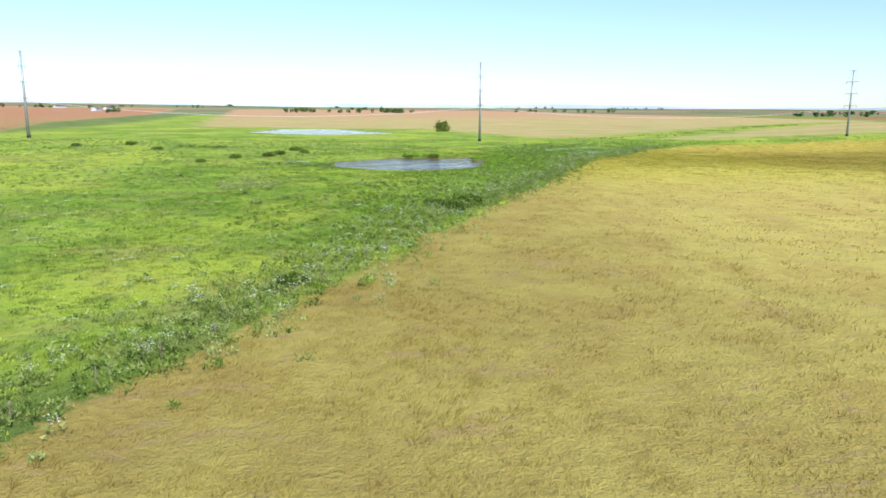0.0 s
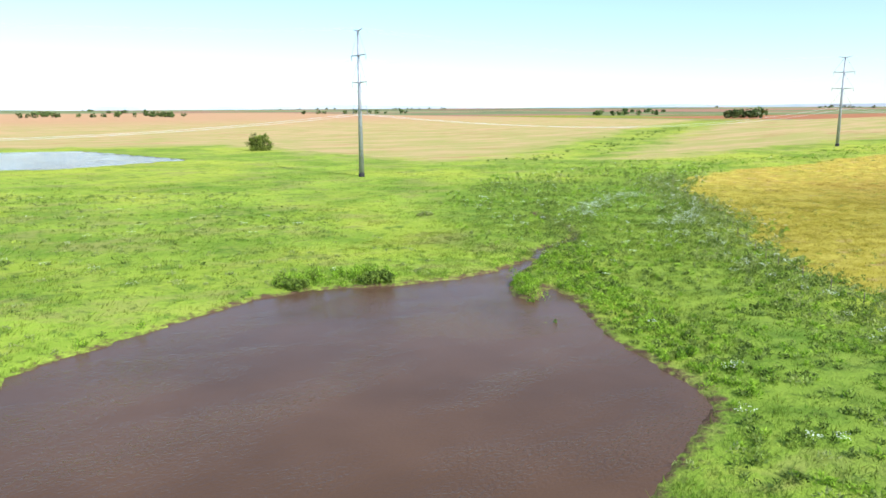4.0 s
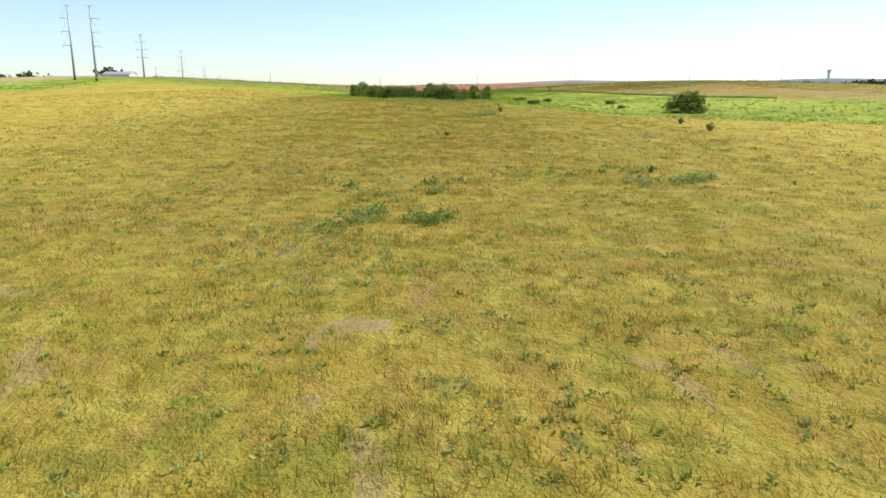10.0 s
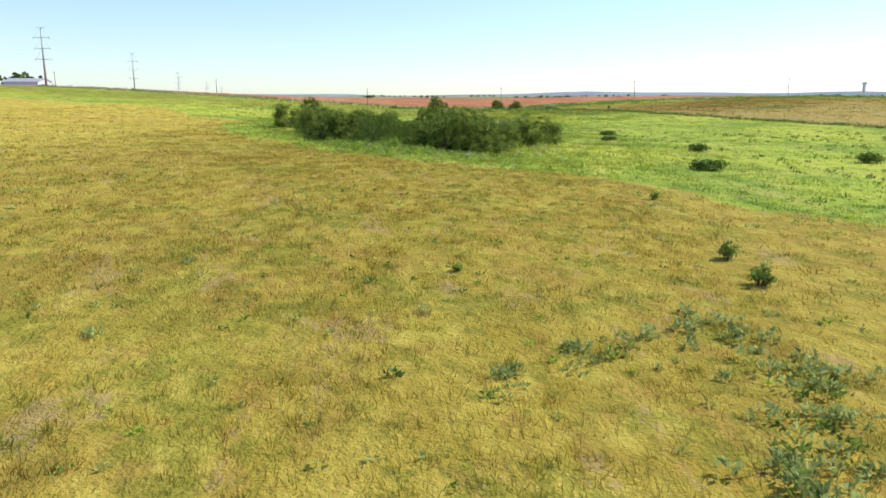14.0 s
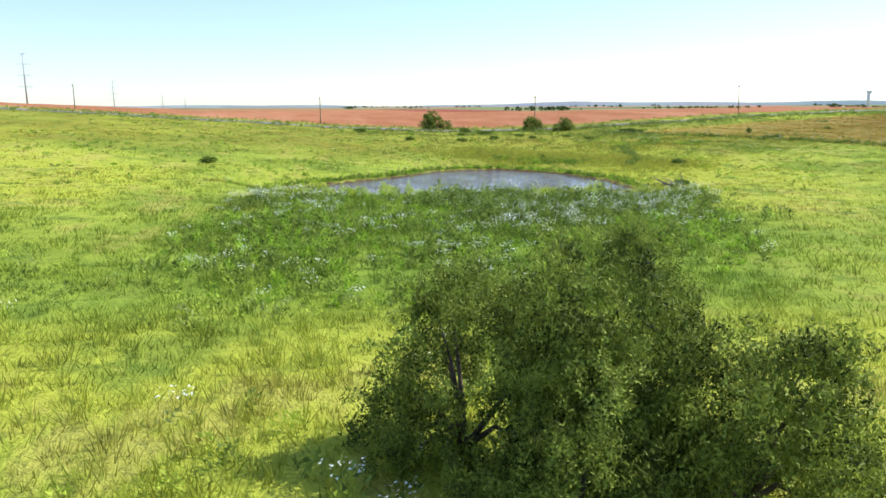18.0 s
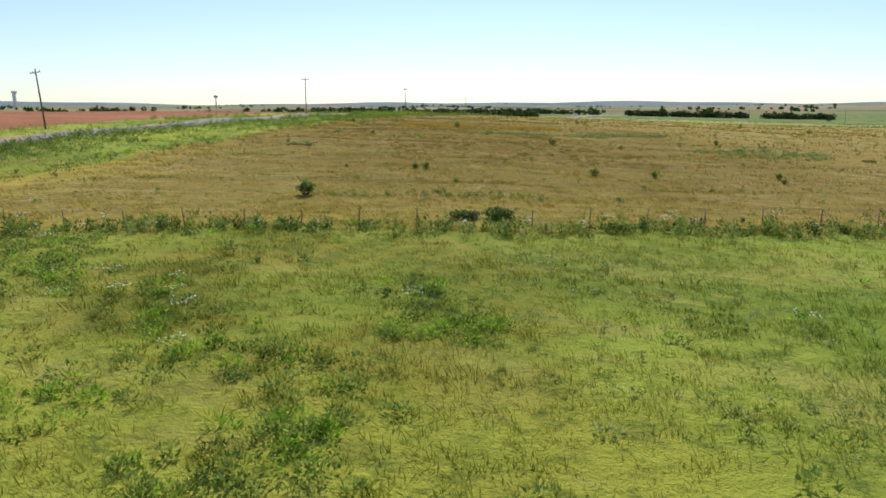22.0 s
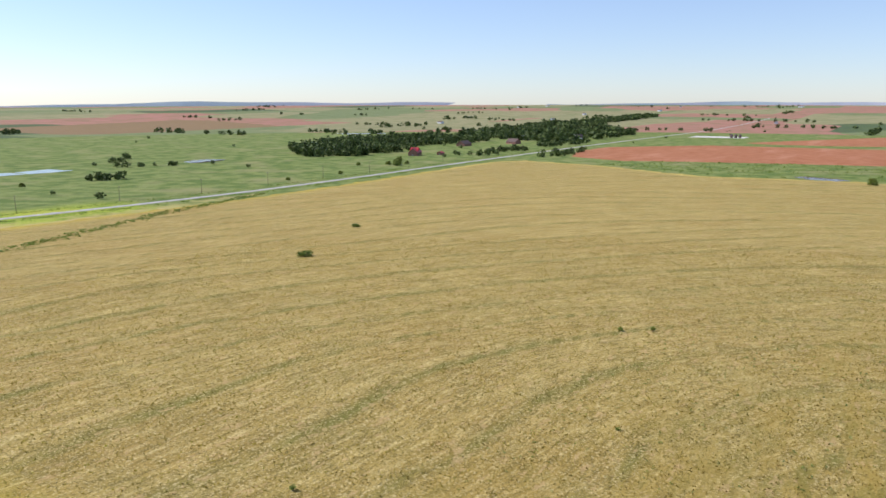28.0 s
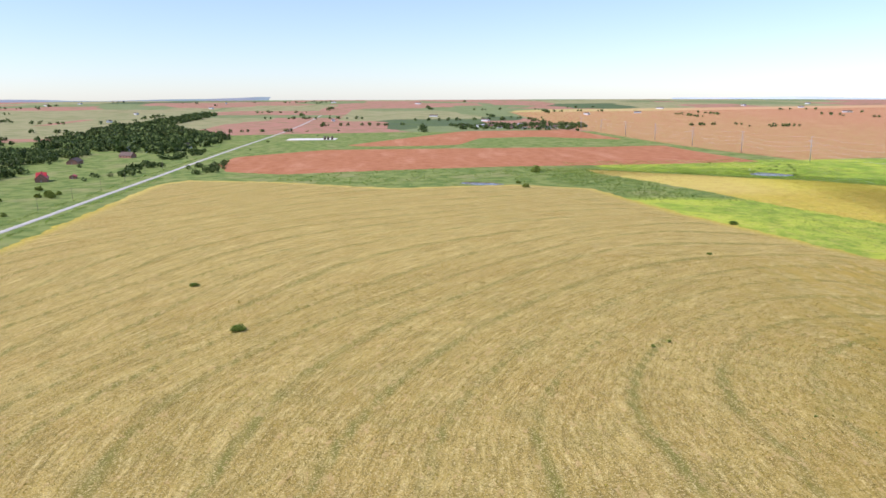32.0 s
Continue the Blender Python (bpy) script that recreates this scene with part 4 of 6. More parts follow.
for i, (x, y, h, r) in enumerate([(276.8, 127.4, 4.6, 3.0), (271.8, 125.4, 5.6, 3.8), (270.4, 120.4, 5.0, 3.6), (275.6, 121.6, 5.5, 3.7), (286.5, 124.2, 4.0, 2.9), (300.5, 120.5, 4.7, 3.0), (312, 118.5, 4.9, 3.2), (302.5, 129.8, 4.6, 2.7),
                                  (311, 126.5, 3.2, 2.6), (303.5, 124.3, 3.0, 2.8), (299, 125.3, 2.6, 2.3), (321.5, 119.5, 5.4, 2.8), (331.2, 114.8, 5.4, 2.6), (332.6, 117.3, 5.9, 2.7), (334.8, 119.6, 5.3, 2.5), (330.4, 118.6, 4.2, 2.2)]):
    plant(FINE[i % 2], x, y, r / 3.6, i * 83.0, h / 6.0, "grove trees")
for x, y, s in ((282, 134.3, 0.86), (275.8, 130.6, 0.34), (285.5, 131, 0.4), (289.5, 128.6, 0.4), (284, 119.5, 0.6), (296.5, 134, 0.62), (309, 111.5, 0.6), (291, 133.2, 0.82), (343, 110.5, 0.5), (297, 129.5, 0.42), (299.5, 117, 0.5), (300, 131.5, 0.75), (306.5, 129, 0.6), (295.5, 128, 0.55), (293, 130.8, 0.62), (305, 127, 0.5), (308, 135.5, 0.8), (313, 133.5, 0.7), (287, 134.5, 0.7), (300, 139, 0.8), (317, 137.5, 0.7), (323, 123.5, 0.45), (326, 116, 0.5)):
    plant(LIME, x, y, s, x * 3.0, s, "grove trees")
MID = [tree("hedge_tree", 31 + i, 6.0, 4.2, 0.3, 8000, 0.18, 40, GREENS["oak"], "rounded dark green tree standing alone in pasture", trunk_r=0.25) for i in range(2)]
for i, (x, y, h, r) in enumerate([(223, 66, 6.3, 6.2), (539, 83, 6.4, 4.9), (530, 56, 4.6, 3.6), (523, 49, 4.2, 3.2), (-65, 375, 6.6, 5.0), (-165, -83, 8.0, 6.0),
                                  (-30, -117, 4.0, 4.0), (-62, -118, 3, 3)]):
    plant(MID[i % 2], x, y, r / 4.2, i * 97.0, h / 6.0, "lone trees")
for o in (*NEAR, *FINE, LIME, *MID):
    discard(o)


# ---- grass and weeds, past counting ----
def off_way(x, y):
    return from_line(WAY, x, y)


def wet(x, y):
    return np.max([inside_by(p, x, y) for _, p, _, _ in PONDS], 0)


def open_land(x, y):
    """True off water and road."""
    return (wet(x, y) < -0.3) & (np.abs(x - 535) > 4.3) & (np.abs(y + 486) > 5.0)


def bare_soil(x, y):
    """True on the worn patches and along the dry gully."""
    worn = from_line(GULLY, x, y) < 0.55 + 0.45 * np.sin(x * 2.1 + y)
    for cx, cy, a, b in BARES:
        worn |= np.hypot((x - cx) / a, (y - cy) / b) < 0.38 + 0.35 * np.sin(7 * x + 3 * y) * np.sin(5 * y - 2 * x)
    return worn


def blades(rng, x, y, n, h, w, spread, lean):
    """n blades round each point: thin bent triangles that fan out into a small dome."""
    m = len(x)
    ox, oy = rng.normal(0, 1, m * n), rng.normal(0, 1, m * n)
    bx, by = np.repeat(x, n) + ox * spread, np.repeat(y, n) + oy * spread
    hh = np.repeat(h, n) * (0.6 + 0.6 * rng.random(m * n))
    bz = np.repeat(ground(x, y), n) - 0.04
    a = rng.random(m * n) * math.tau
    ca, sn = np.cos(a) * w * 0.5, np.sin(a) * w * 0.5
    lx = (lean[0] + 0.4 * ox + rng.normal(0, 0.25, m * n)) * hh
    ly = (lean[1] + 0.4 * oy + rng.normal(0, 0.25, m * n)) * hh
    V = np.stack([np.stack([bx - ca, by - sn, bz], 1), np.stack([bx + ca, by + sn, bz], 1), np.stack([bx + lx, by + ly, bz + hh], 1)], 1)
    nn = np.stack([ox * 0.5, oy * 0.5, np.full(m * n, 0.8)], 1) + rng.normal(0, 0.18, (m * n, 3))
    nn /= np.linalg.norm(nn, axis=1)[:, None]
    return V.reshape(-1, 3), np.repeat(nn, 3, 0)


def scatter(rng, x0, x1, y0, y1, per):
    n = int((x1 - x0) * (y1 - y0) * per)
    return rng.uniform(x0, x1, n), rng.uniform(y0, y1, n)


def sward(name, label, material, chosen, seed, height, lean, thick=1.0):
    rng = np.random.default_rng(seed)
    out = []
    for lo, hi, per, n, w, sp, hs in ((0, 18, 2.6, 13, 0.042, 0.2, 1.0), (18, 42, 1.0, 9, 0.075, 0.32, 1.0), (42, 95, 0.28, 6, 0.14, 0.5, 1.0), (95, 240, 0.03, 5, 0.26, 0.9, 1.0)):
        x, y = scatter(rng, -270, 640, -300, 330, per * thick)
        d = off_way(x, y)
        k = (d >= lo) & (d < hi)
        x, y = x[k], y[k]
        k = chosen(x, y) & open_land(x, y) & ~bare_soil(x, y)
        x, y = x[k], y[k]
        k = rng.random(len(x)) < 0.45 + 0.75 * patchy(x, y, 3.3, seed)
        x, y = x[k], y[k]
        h = height * hs * (0.7 + 0.6 * patchy(x, y, 5.0, seed + 1))
        k = from_line(CREEK, x, y) > 0.9
        for cx, cy, a, b in POOLS:
            k &= np.hypot((x - cx) / (1.6 * a), (y - cy) / (1.6 * b)) > 1
        out.append(blades(rng, x[k], y[k], n, h[k], w, sp, lean))
    V, N = (np.concatenate(v) for v in zip(*out))
    band = terrace(V[::3, 0], V[::3, 1])[0] * smooth(inside_by(HAY2, V[::3, 0], V[::3, 1]) / 15)
    ob = new(name, mesh_of(name, V, np.arange(len(V)).reshape(-1, 3), material, weights=dict(terrace=np.repeat(band, 3), pale=np.repeat(inside_by(HAY2, V[::3, 0], V[::3, 1]) - 10, 3), lush=np.repeat(lush_by(V[::3, 0], V[::3, 1]), 3)), normals=N))
    return tagged(ob, label, "grass", kind="stuff")


def in_hay(x, y):
    return hay_by(x, y) > 1.2 * np.sin(x * 1.3) * np.sin(y * 1.1)


def in_bare(x, y):
    return np.maximum(np.max([inside_by(p, x, y) for p in REDS], 0), np.max([inside_by(p, x, y) for p in STUBBLE], 0)) > -1


def soil_material():
    """Dusty earth, strewn with bits of straw and small tufts."""
    k = Mat("bare_soil", 0.95, 0.0, 0.1)
    n, f = k.noise(1.6, 5.0, 0.7), k.noise(9.0, 4.0, 0.7)
    c = k.mix(k.ramp(n, 0.35, 0.65), (0.25, 0.17, 0.065), (0.40, 0.275, 0.125))
    c = k.mix(k.ramp(k.noise(3.4, 4.0, 0.7), 0.5, 0.58), c, (0.33, 0.27, 0.065))
    k.colour(k.mix(k.math("MULTIPLY", k.ramp(f, 0.5, 0.62), 0.6), c, (0.16, 0.125, 0.035)))
    k.bump(k.math("ADD", n, k.math("MULTIPLY", f, 0.5)), 0.8, 0.12)
    return k.m


SOIL = soil_material()


def soil_patch(x, y, a, b, seed):
    """A worn patch of bare earth with a ragged rim."""
    m, r = 28, 5
    t = np.arange(m) * math.tau / m
    g = np.random.default_rng(int(seed * 10) + 3)
    rim = 1.0 + sum(0.32 / j ** 0.8 * g.normal(0, 0.6) * np.sin(j * t + g.random() * 6) for j in range(2, 11))
    px = np.concatenate([x + a * rim * np.cos(t) * (j + 1) / r for j in range(r)] + [[x]])
    py = np.concatenate([y + b * rim * np.sin(t) * (j + 1) / r for j in range(r)] + [[y]])
    lift = np.concatenate([np.full(m, (0.035, 0.03, 0.02, 0.0, -0.05)[j]) for j in range(r)] + [[0.035]])
    i = np.arange(m)
    n = (i + 1) % m
    quads = [(j * m + i[q], j * m + n[q], (j + 1) * m + n[q], (j + 1) * m + i[q]) for j in range(r - 1) for q in range(m)]
    fan = [(m * r, i[q], n[q], n[q]) for q in range(m)]
    bm = bmesh.new()
    v = [bm.verts.new(p) for p in zip(px, py, ground(px, py) + lift)]
    for f in quads:
        bm.faces.new([v[j] for j in f[::-1]]).smooth = True
    for f in fan:
        bm.faces.new([v[j] for j in f[:3]]).smooth = True
    bmesh.ops.recalc_face_normals(bm, faces=bm.faces)
    return tagged(part("bare_patch", bm, SOIL, None), "worn patch of bare dusty soil in dry hay", "soil", kind="structure")


for i, (x, y, a, b) in enumerate(BARES):
    soil_patch(x, y, a, b, i)
for i, ((ax, ay), (bx, by)) in enumerate(zip(GULLY[:-1], GULLY[1:])):
    for u in (0.1, 0.35, 0.6, 0.85):
        wide = 0.75 + 0.55 * math.sin(i * 3.7 + u * 11)
        if wide > 0.45:
            soil_patch(ax + (bx - ax) * u + 0.6 * math.sin(i * 5 + u * 17), ay + (by - ay) * u + 0.5 * math.cos(i * 2 + u * 13), 0.8 * wide, wide, i * 3 + u)
sward("dry_grass", "knee-high dry golden hay grass leaning in the wind", GREENS["hay"], in_hay, 5, 0.25, (0.55, 0.15), 1.0)
sward("green_grass", "lush green pasture grass", GREENS["grass"], lambda x, y: ~in_hay(x, y) & ~in_bare(x, y), 6, 0.28, (0.35, 0.1))


MEADOW = [(240, 112), (262, 100), (350, 92), (402, 74), (396, 100), (404, 128), (392, 140), (362, 160), (330, 158), (285, 147), (262, 136)]
sward("tall_meadow_grass", "rank tall green grass in tussocks below the dam", GREENS["grass"],
      lambda x, y: (inside_by(MEADOW, x, y) > 3 * np.sin(x / 5) * np.sin(y / 4)) & (hay_by(x, y) < -1) & (patchy(x, y, 2.6, 7) > 0.42), 9, 0.55, (0.2, 0.12), 0.55)


def tufts(seed, poly, per):
    """Mown tufts over the terraced field."""
    rng = np.random.default_rng(seed)
    p = np.array(poly, float)
    x, y = scatter(rng, *p[:, 0].min(keepdims=True), *p[:, 0].max(keepdims=True), *p[:, 1].min(keepdims=True), *p[:, 1].max(keepdims=True), per)
    k = (inside_by(poly, x, y) > 0) & in_hay(x, y) & (rng.random(len(x)) < 0.35 + patchy(x, y, 4.0, 3))
    x, y = x[k], y[k]
    V, N = blades(rng, x, y, 2, np.full(len(x), 0.3), 0.34, 0.3, (0.5, 0.2))
    band = terrace(V[::3, 0], V[::3, 1])[0]
    ob = new("dry_tufts", mesh_of("dry_tufts", V, np.arange(len(V)).reshape(-1, 3), GREENS["hay"], weights=dict(terrace=np.repeat(band, 3), pale=np.full(len(V), 20.0)), normals=N))
    return tagged(ob, "short golden tufts of mown hay on field terraces", "grass", kind="stuff")


tufts(8, [(250, -60), (520, -90), (520, -330), (330, -330), (250, -200)], 0.6)


def standing_straw(seed, poly, per, tall):
    """Uncut rusty grass in an uneven stand."""
    rng = np.random.default_rng(seed)
    (x0, y0), (x1, y1) = np.min(poly, 0), np.max(poly, 0)
    x, y = scatter(rng, x0, x1, y0, y1, per)
    d = inside_by(poly, x, y)
    k = (d > rng.random(len(x)) * 2.5) & (rng.random(len(x)) < 0.15 + 1.1 * patchy(x, y, 2.2, seed))
    x, y = x[k], y[k]
    V, N = blades(rng, x, y, 9, tall * (0.4 + 0.9 * patchy(x, y, 1.7, seed + 1)), 0.045, 0.16, (0.18, 0.03))
    ob = new("standing_straw", mesh_of("standing_straw", V, np.arange(len(V)).reshape(-1, 3), GREENS["rust"], normals=N))
    return tagged(ob, "uncut rusty straw standing tall in the hay", "grass", kind="stuff")


standing_straw(21, [(499, -55), (501, -66), (482, -68), (465, -67), (467, -59), (484, -57)], 5.0, 0.75)
standing_straw(22, [(464, -60), (462, -68), (440, -70), (441, -65)], 1.6, 0.55)


def clumps(rng, x, y, h, r, n, size, up=0.9):
    """Leafy weed clumps: n leaves on each, standing up and out."""
    m = len(x)
    X, Y, Z = np.repeat(x, n), np.repeat(y, n), np.repeat(ground(x, y), n)
    H, R = np.repeat(h, n), np.repeat(r, n)
    a, q, t = rng.random(m * n) * math.tau, rng.random(m * n) ** 0.6, rng.random(m * n)
    rad = R * q * (1.05 - 0.55 * t)
    p = np.stack([X + rad * np.cos(a), Y + rad * np.sin(a), Z + H * (0.08 + 0.9 * t * (1 - 0.35 * q))], 1)
    u = np.stack([np.cos(a) * 0.7, np.sin(a) * 0.7, np.full(m * n, up)], 1) + rng.normal(0, 0.45, (m * n, 3))
    u /= np.linalg.norm(u, axis=1)[:, None]
    v = np.cross(u, rng.normal(0, 1, (m * n, 3)))
    v /= np.linalg.norm(v, axis=1)[:, None] + 1e-9
    s = size * (0.6 + 0.8 * rng.random(m * n))[:, None]
    nn = np.stack([np.cos(a) * q, np.sin(a) * q, 0.35 + 0.6 * t], 1) + rng.normal(0, 0.3, (m * n, 3))
    nn /= np.linalg.norm(nn, axis=1)[:, None]
    return np.stack([p - u * s - v * s * 0.5, p - u * s * 0.6 + v * s * 0.5, p + u * s * 1.1], 1).reshape(-1, 3), np.repeat(nn, 3, 0)


def along(rng, line, n, wide, shift=0.0):
    """n places strewn along a line of points, wide metres to either side."""
    p = np.array(line, float)
    seg = np.linalg.norm(np.diff(p, axis=0), axis=1)
    s = rng.random(n) * seg.sum()
    c = np.concatenate([[0], np.cumsum(seg)])
    i = np.clip(np.searchsorted(c, s) - 1, 0, len(seg) - 1)
    u = ((s - c[i]) / seg[i])[:, None]
    d = (p[i + 1] - p[i]) / seg[i][:, None]
    side = np.stack([-d[:, 1], d[:, 0]], 1)
    q = p[i] * (1 - u) + p[i + 1] * u + side * (rng.normal(0, wide * 0.5, n) + shift)[:, None]
    return q[:, 0], q[:, 1]


def within(rng, poly, n):
    p = np.array(poly, float)
    x, y = rng.uniform(p[:, 0].min(), p[:, 0].max(), n * 4), rng.uniform(p[:, 1].min(), p[:, 1].max(), n * 4)
    k = inside_by(poly, x, y) > 0
    return x[k][:n], y[k][:n]


STRANDS = {"weed": [], "dark": [], "blue": [], "lime": [], "willow": [], "white": []}


def weeds(seed, places, h, r, kinds, n=28, size=0.11, white=0.0, patch=0.0, afloat=False, off_hay=False):
    """Strews clumps over places, in kinds of green with shares, some topped with white bracts."""
    rng = np.random.default_rng(seed)
    x, y = places(rng)
    k = open_land(x, y) | afloat
    if off_hay:
        k &= hay_by(x, y) < -0.5
    if patch:
        k &= rng.random(len(x)) < patchy(x, y, patch, seed) ** 2 * 2.2
    x, y = x[k], y[k]
    pick = rng.random(len(x)) * 0.65 + patchy(x, y, 9.0, seed + 4) * 0.35
    lo = 0.0
    for kind, share in kinds:
        k = (pick >= lo) & (pick < lo + share)
        lo += share
        if k.any():
            hh = h * (0.55 + 0.8 * rng.random(k.sum()))
            if h > 1.4:
                hh = h * (0.25 + 0.25 * rng.random(k.sum()) + 1.2 * patchy(x[k], y[k], 1.6, seed + 2) ** 1.5)
            STRANDS[kind].append(clumps(rng, x[k], y[k], hh, r * (0.6 + 0.7 * rng.random(k.sum())), n, size))
    if white:
        k = rng.random(len(x)) < 0.8 * white * (0.1 + 1.8 * patchy(x, y, 6.0, seed + 9))
        xs, ys = x[k], y[k]
        if len(xs):
            m = 34
            a, q = rng.random((len(xs), m)) * math.tau, rng.random((len(xs), m)) ** 0.5
            px, py = (xs[:, None] + r * 0.85 * q * np.cos(a)).ravel(), (ys[:, None] + r * 0.85 * q * np.sin(a)).ravel()
            pz = np.repeat(ground(xs, ys), m) + h * (0.4 + 0.7 * np.repeat(rng.random(len(xs)), m)) + 0.35 * h * rng.random(len(px))
            p = np.stack([px, py, pz], 1)
            u = rng.normal(0, 1, (len(p), 3)) * (1, 1, 0.35)
            u /= np.linalg.norm(u, axis=1)[:, None]
            v = np.cross(u, rng.normal(0, 0.3, (len(p), 3)) + np.array([0, 0, 1.0]))
            s = (0.018 + 0.03 * rng.random(len(p)))[:, None]
            up = rng.normal(0, 0.3, (len(p), 3)) + np.array([0, 0, 1.0])
            STRANDS["white"].append((np.stack([p - u * s, p + u * s, p + v * s * 1.8], 1).reshape(-1, 3), np.repeat(up, 3, 0)))


weeds(95, lambda g: within(g, [(60, 45), (165, 84), (228, 108), (262, 96), (330, 86), (330, 30), (250, 18), (120, -10), (60, 0)], 900), 0.5, 0.8, (("dark", 0.5), ("weed", 0.3), ("lime", 0.2)), n=22, size=0.14, patch=10)
weeds(90, lambda g: scatter(g, -70, 245, 118, 205, 0.22), 0.2, 0.34, (("weed", 0.45), ("blue", 0.3), ("lime", 0.25)), n=14, size=0.075, patch=11)
weeds(91, lambda g: scatter(g, 380, 512, -150, 28, 0.1), 0.25, 0.4, (("weed", 0.6), ("blue", 0.4)), n=14, size=0.08, patch=12)
EDGE_W = HAY1[11::-1]
weeds(1, lambda g: along(g, EDGE_W, 2600, 6.5, 3.5), 0.9, 0.55, (("weed", 0.5), ("blue", 0.35), ("lime", 0.15)), white=0.16)
weeds(2, lambda g: within(g, [(-104, 176), (-60, 170), (-30, 215), (22, 252), (20, 272), (-40, 262), (-80, 225)], 1900), 0.7, 0.5, (("weed", 0.55), ("lime", 0.25), ("blue", 0.2)), white=0.22, patch=7)
weeds(3, lambda g: along(g, POND_A + POND_A[:1], 700, 1.6, -1.2), 0.6, 0.5, (("lime", 0.6), ("weed", 0.4)), white=0.05)
weeds(4, lambda g: scatter(g, -290, -105, -30, 255, 0.24), 0.4, 0.7, (("dark", 0.25), ("blue", 0.25), ("weed", 0.3), ("willow", 0.2)), n=24, size=0.1, white=0.06, patch=14, off_hay=True)
weeds(5, lambda g: within(g, [(246, 118), (262, 108), (350, 104), (362, 146), (330, 156), (285, 146), (262, 141)], 2600), 0.7, 0.6, (("weed", 0.4), ("willow", 0.3), ("blue", 0.3)), size=0.08, white=0.04, patch=8)
weeds(6, lambda g: within(g, [(352, 132), (392, 128), (396, 96), (388, 84), (356, 96), (346, 112)], 2100), 0.85, 0.5, (("weed", 0.6), ("lime", 0.25), ("dark", 0.15)), white=0.14, patch=9)
weeds(7, lambda g: within(g, [(372, 113), (378, 110), (383, 113), (391, 109), (391.5, 96), (388, 86), (382, 84), (379, 92), (374, 99), (371, 106)], 620), 1.75, 0.6, (("dark", 0.85), ("weed", 0.15)), n=84, size=0.08, white=0.04)
weeds(47, lambda g: within(g, [(366, 118), (392, 114), (393, 80), (372, 84), (362, 100)], 700), 1.1, 0.6, (("dark", 0.5), ("weed", 0.3), ("lime", 0.2)), n=40, white=0.14, patch=4)
weeds(8, lambda g: along(g, [(404, 127), (397, 117), (394.5, 104), (395, 90)], 230, 1.4, 0.6), 1.6, 0.9, (("willow", 0.85), ("lime", 0.15)), n=90, size=0.09)
weeds(9, lambda g: along(g, POND_C[:9], 520, 1.5, 1.0), 0.55, 0.5, (("lime", 0.55), ("weed", 0.45)))
weeds(10, lambda g: scatter(g, 390, 532, 30, 170, 0.06), 0.5, 0.7, (("weed", 0.5), ("lime", 0.35), ("blue", 0.15)), white=0.06, patch=11)
weeds(11, lambda g: along(g, [(505, 46), (472, 34.5), (433, 22), (350, 11), (271, 6)], 1300, 1.6, -1.0), 0.85, 0.5, (("dark", 0.6), ("weed", 0.25), ("blue", 0.15)), white=0.05)
weeds(12, lambda g: scatter(g, 515, 533, -440, 60, 0.5), 0.7, 0.8, (("weed", 0.6), ("dark", 0.2), ("lime", 0.2)), patch=8)
weeds(13, lambda g: scatter(g, 544, 553, -440, 250, 0.22), 0.8, 0.8, (("weed", 0.7), ("lime", 0.3)), patch=10)
weeds(14, lambda g: along(g, HAY1[12:28], 1500, 6.0, -3.5), 0.6, 0.55, (("weed", 0.4), ("willow", 0.35), ("blue", 0.25)), size=0.08, patch=9)
weeds(15, lambda g: along(g, [(-8, 240), (20, 250), (75, 253), (210, 260), (425, 267)], 1300, 8.0), 0.5, 0.6, (("lime", 0.6), ("weed", 0.4)), white=0.04, patch=9)
weeds(16, lambda g: along(g, [(522, -345), (480, -366), (425, -389), (295, -442), (200, -468)], 700, 5.0), 0.8, 1.1, (("weed", 0.8), ("blue", 0.2)), n=18, size=0.27)
weeds(17, lambda g: within(g, [(-200, -30), (-70, 5), (60, 42), (60, -45), (-19, -50), (-60, -120), (-180, -110)], 1000), 0.8, 1.2, (("weed", 0.75), ("blue", 0.25)), n=18, size=0.29, patch=16)
weeds(18, lambda g: within(g, [(-230, -100), (-60, -125), (-45, -232), (-125, -352), (-190, -345)], 900), 0.8, 1.4, (("weed", 0.8), ("blue", 0.2)), n=18, size=0.33, patch=14)
weeds(19, lambda g: scatter(g, 498, 531, 30, 110, 0.4), 0.45, 0.8, (("weed", 0.75), ("lime", 0.25)), n=40, size=0.075, patch=9)
weeds(20, lambda g: along(g, [(505, -474), (-180, -474)], 500, 3.0), 0.8, 1.2, (("weed", 0.7), ("lime", 0.3)), size=0.2, n=22)
weeds(21, lambda g: along(g, [(900, -498), (-700, -500)], 900, 3.0), 0.9, 1.2, (("weed", 0.9), ("blue", 0.1)), size=0.2, n=22)
weeds(22, lambda g: along(g, [(436, 82), (430, 79), (440, 90)], 120, 3.0), 0.6, 0.5, (("weed", 0.5), ("lime", 0.5)))
weeds(23, lambda g: within(g, [(428, -24), (444, -26), (444, -34), (428, -34)], 120), 0.4, 0.6, (("blue", 0.7), ("weed", 0.3)))
weeds(24, lambda g: scatter(g, 20, 240, 110, 240, 0.012), 0.3, 0.7, (("blue", 0.7), ("weed", 0.3)), patch=20)
weeds(25, lambda g: scatter(g, 380, 515, -130, 25, 0.03), 0.6, 0.3, (("blue", 0.4), ("dark", 0.6)), n=20, patch=16)
weeds(31, lambda g: along(g, [(390, 119), (388.5, 124), (385, 127), (380, 128)], 80, 1.2), 1.1, 0.7, (("dark", 0.6), ("weed", 0.4)), white=1.0)
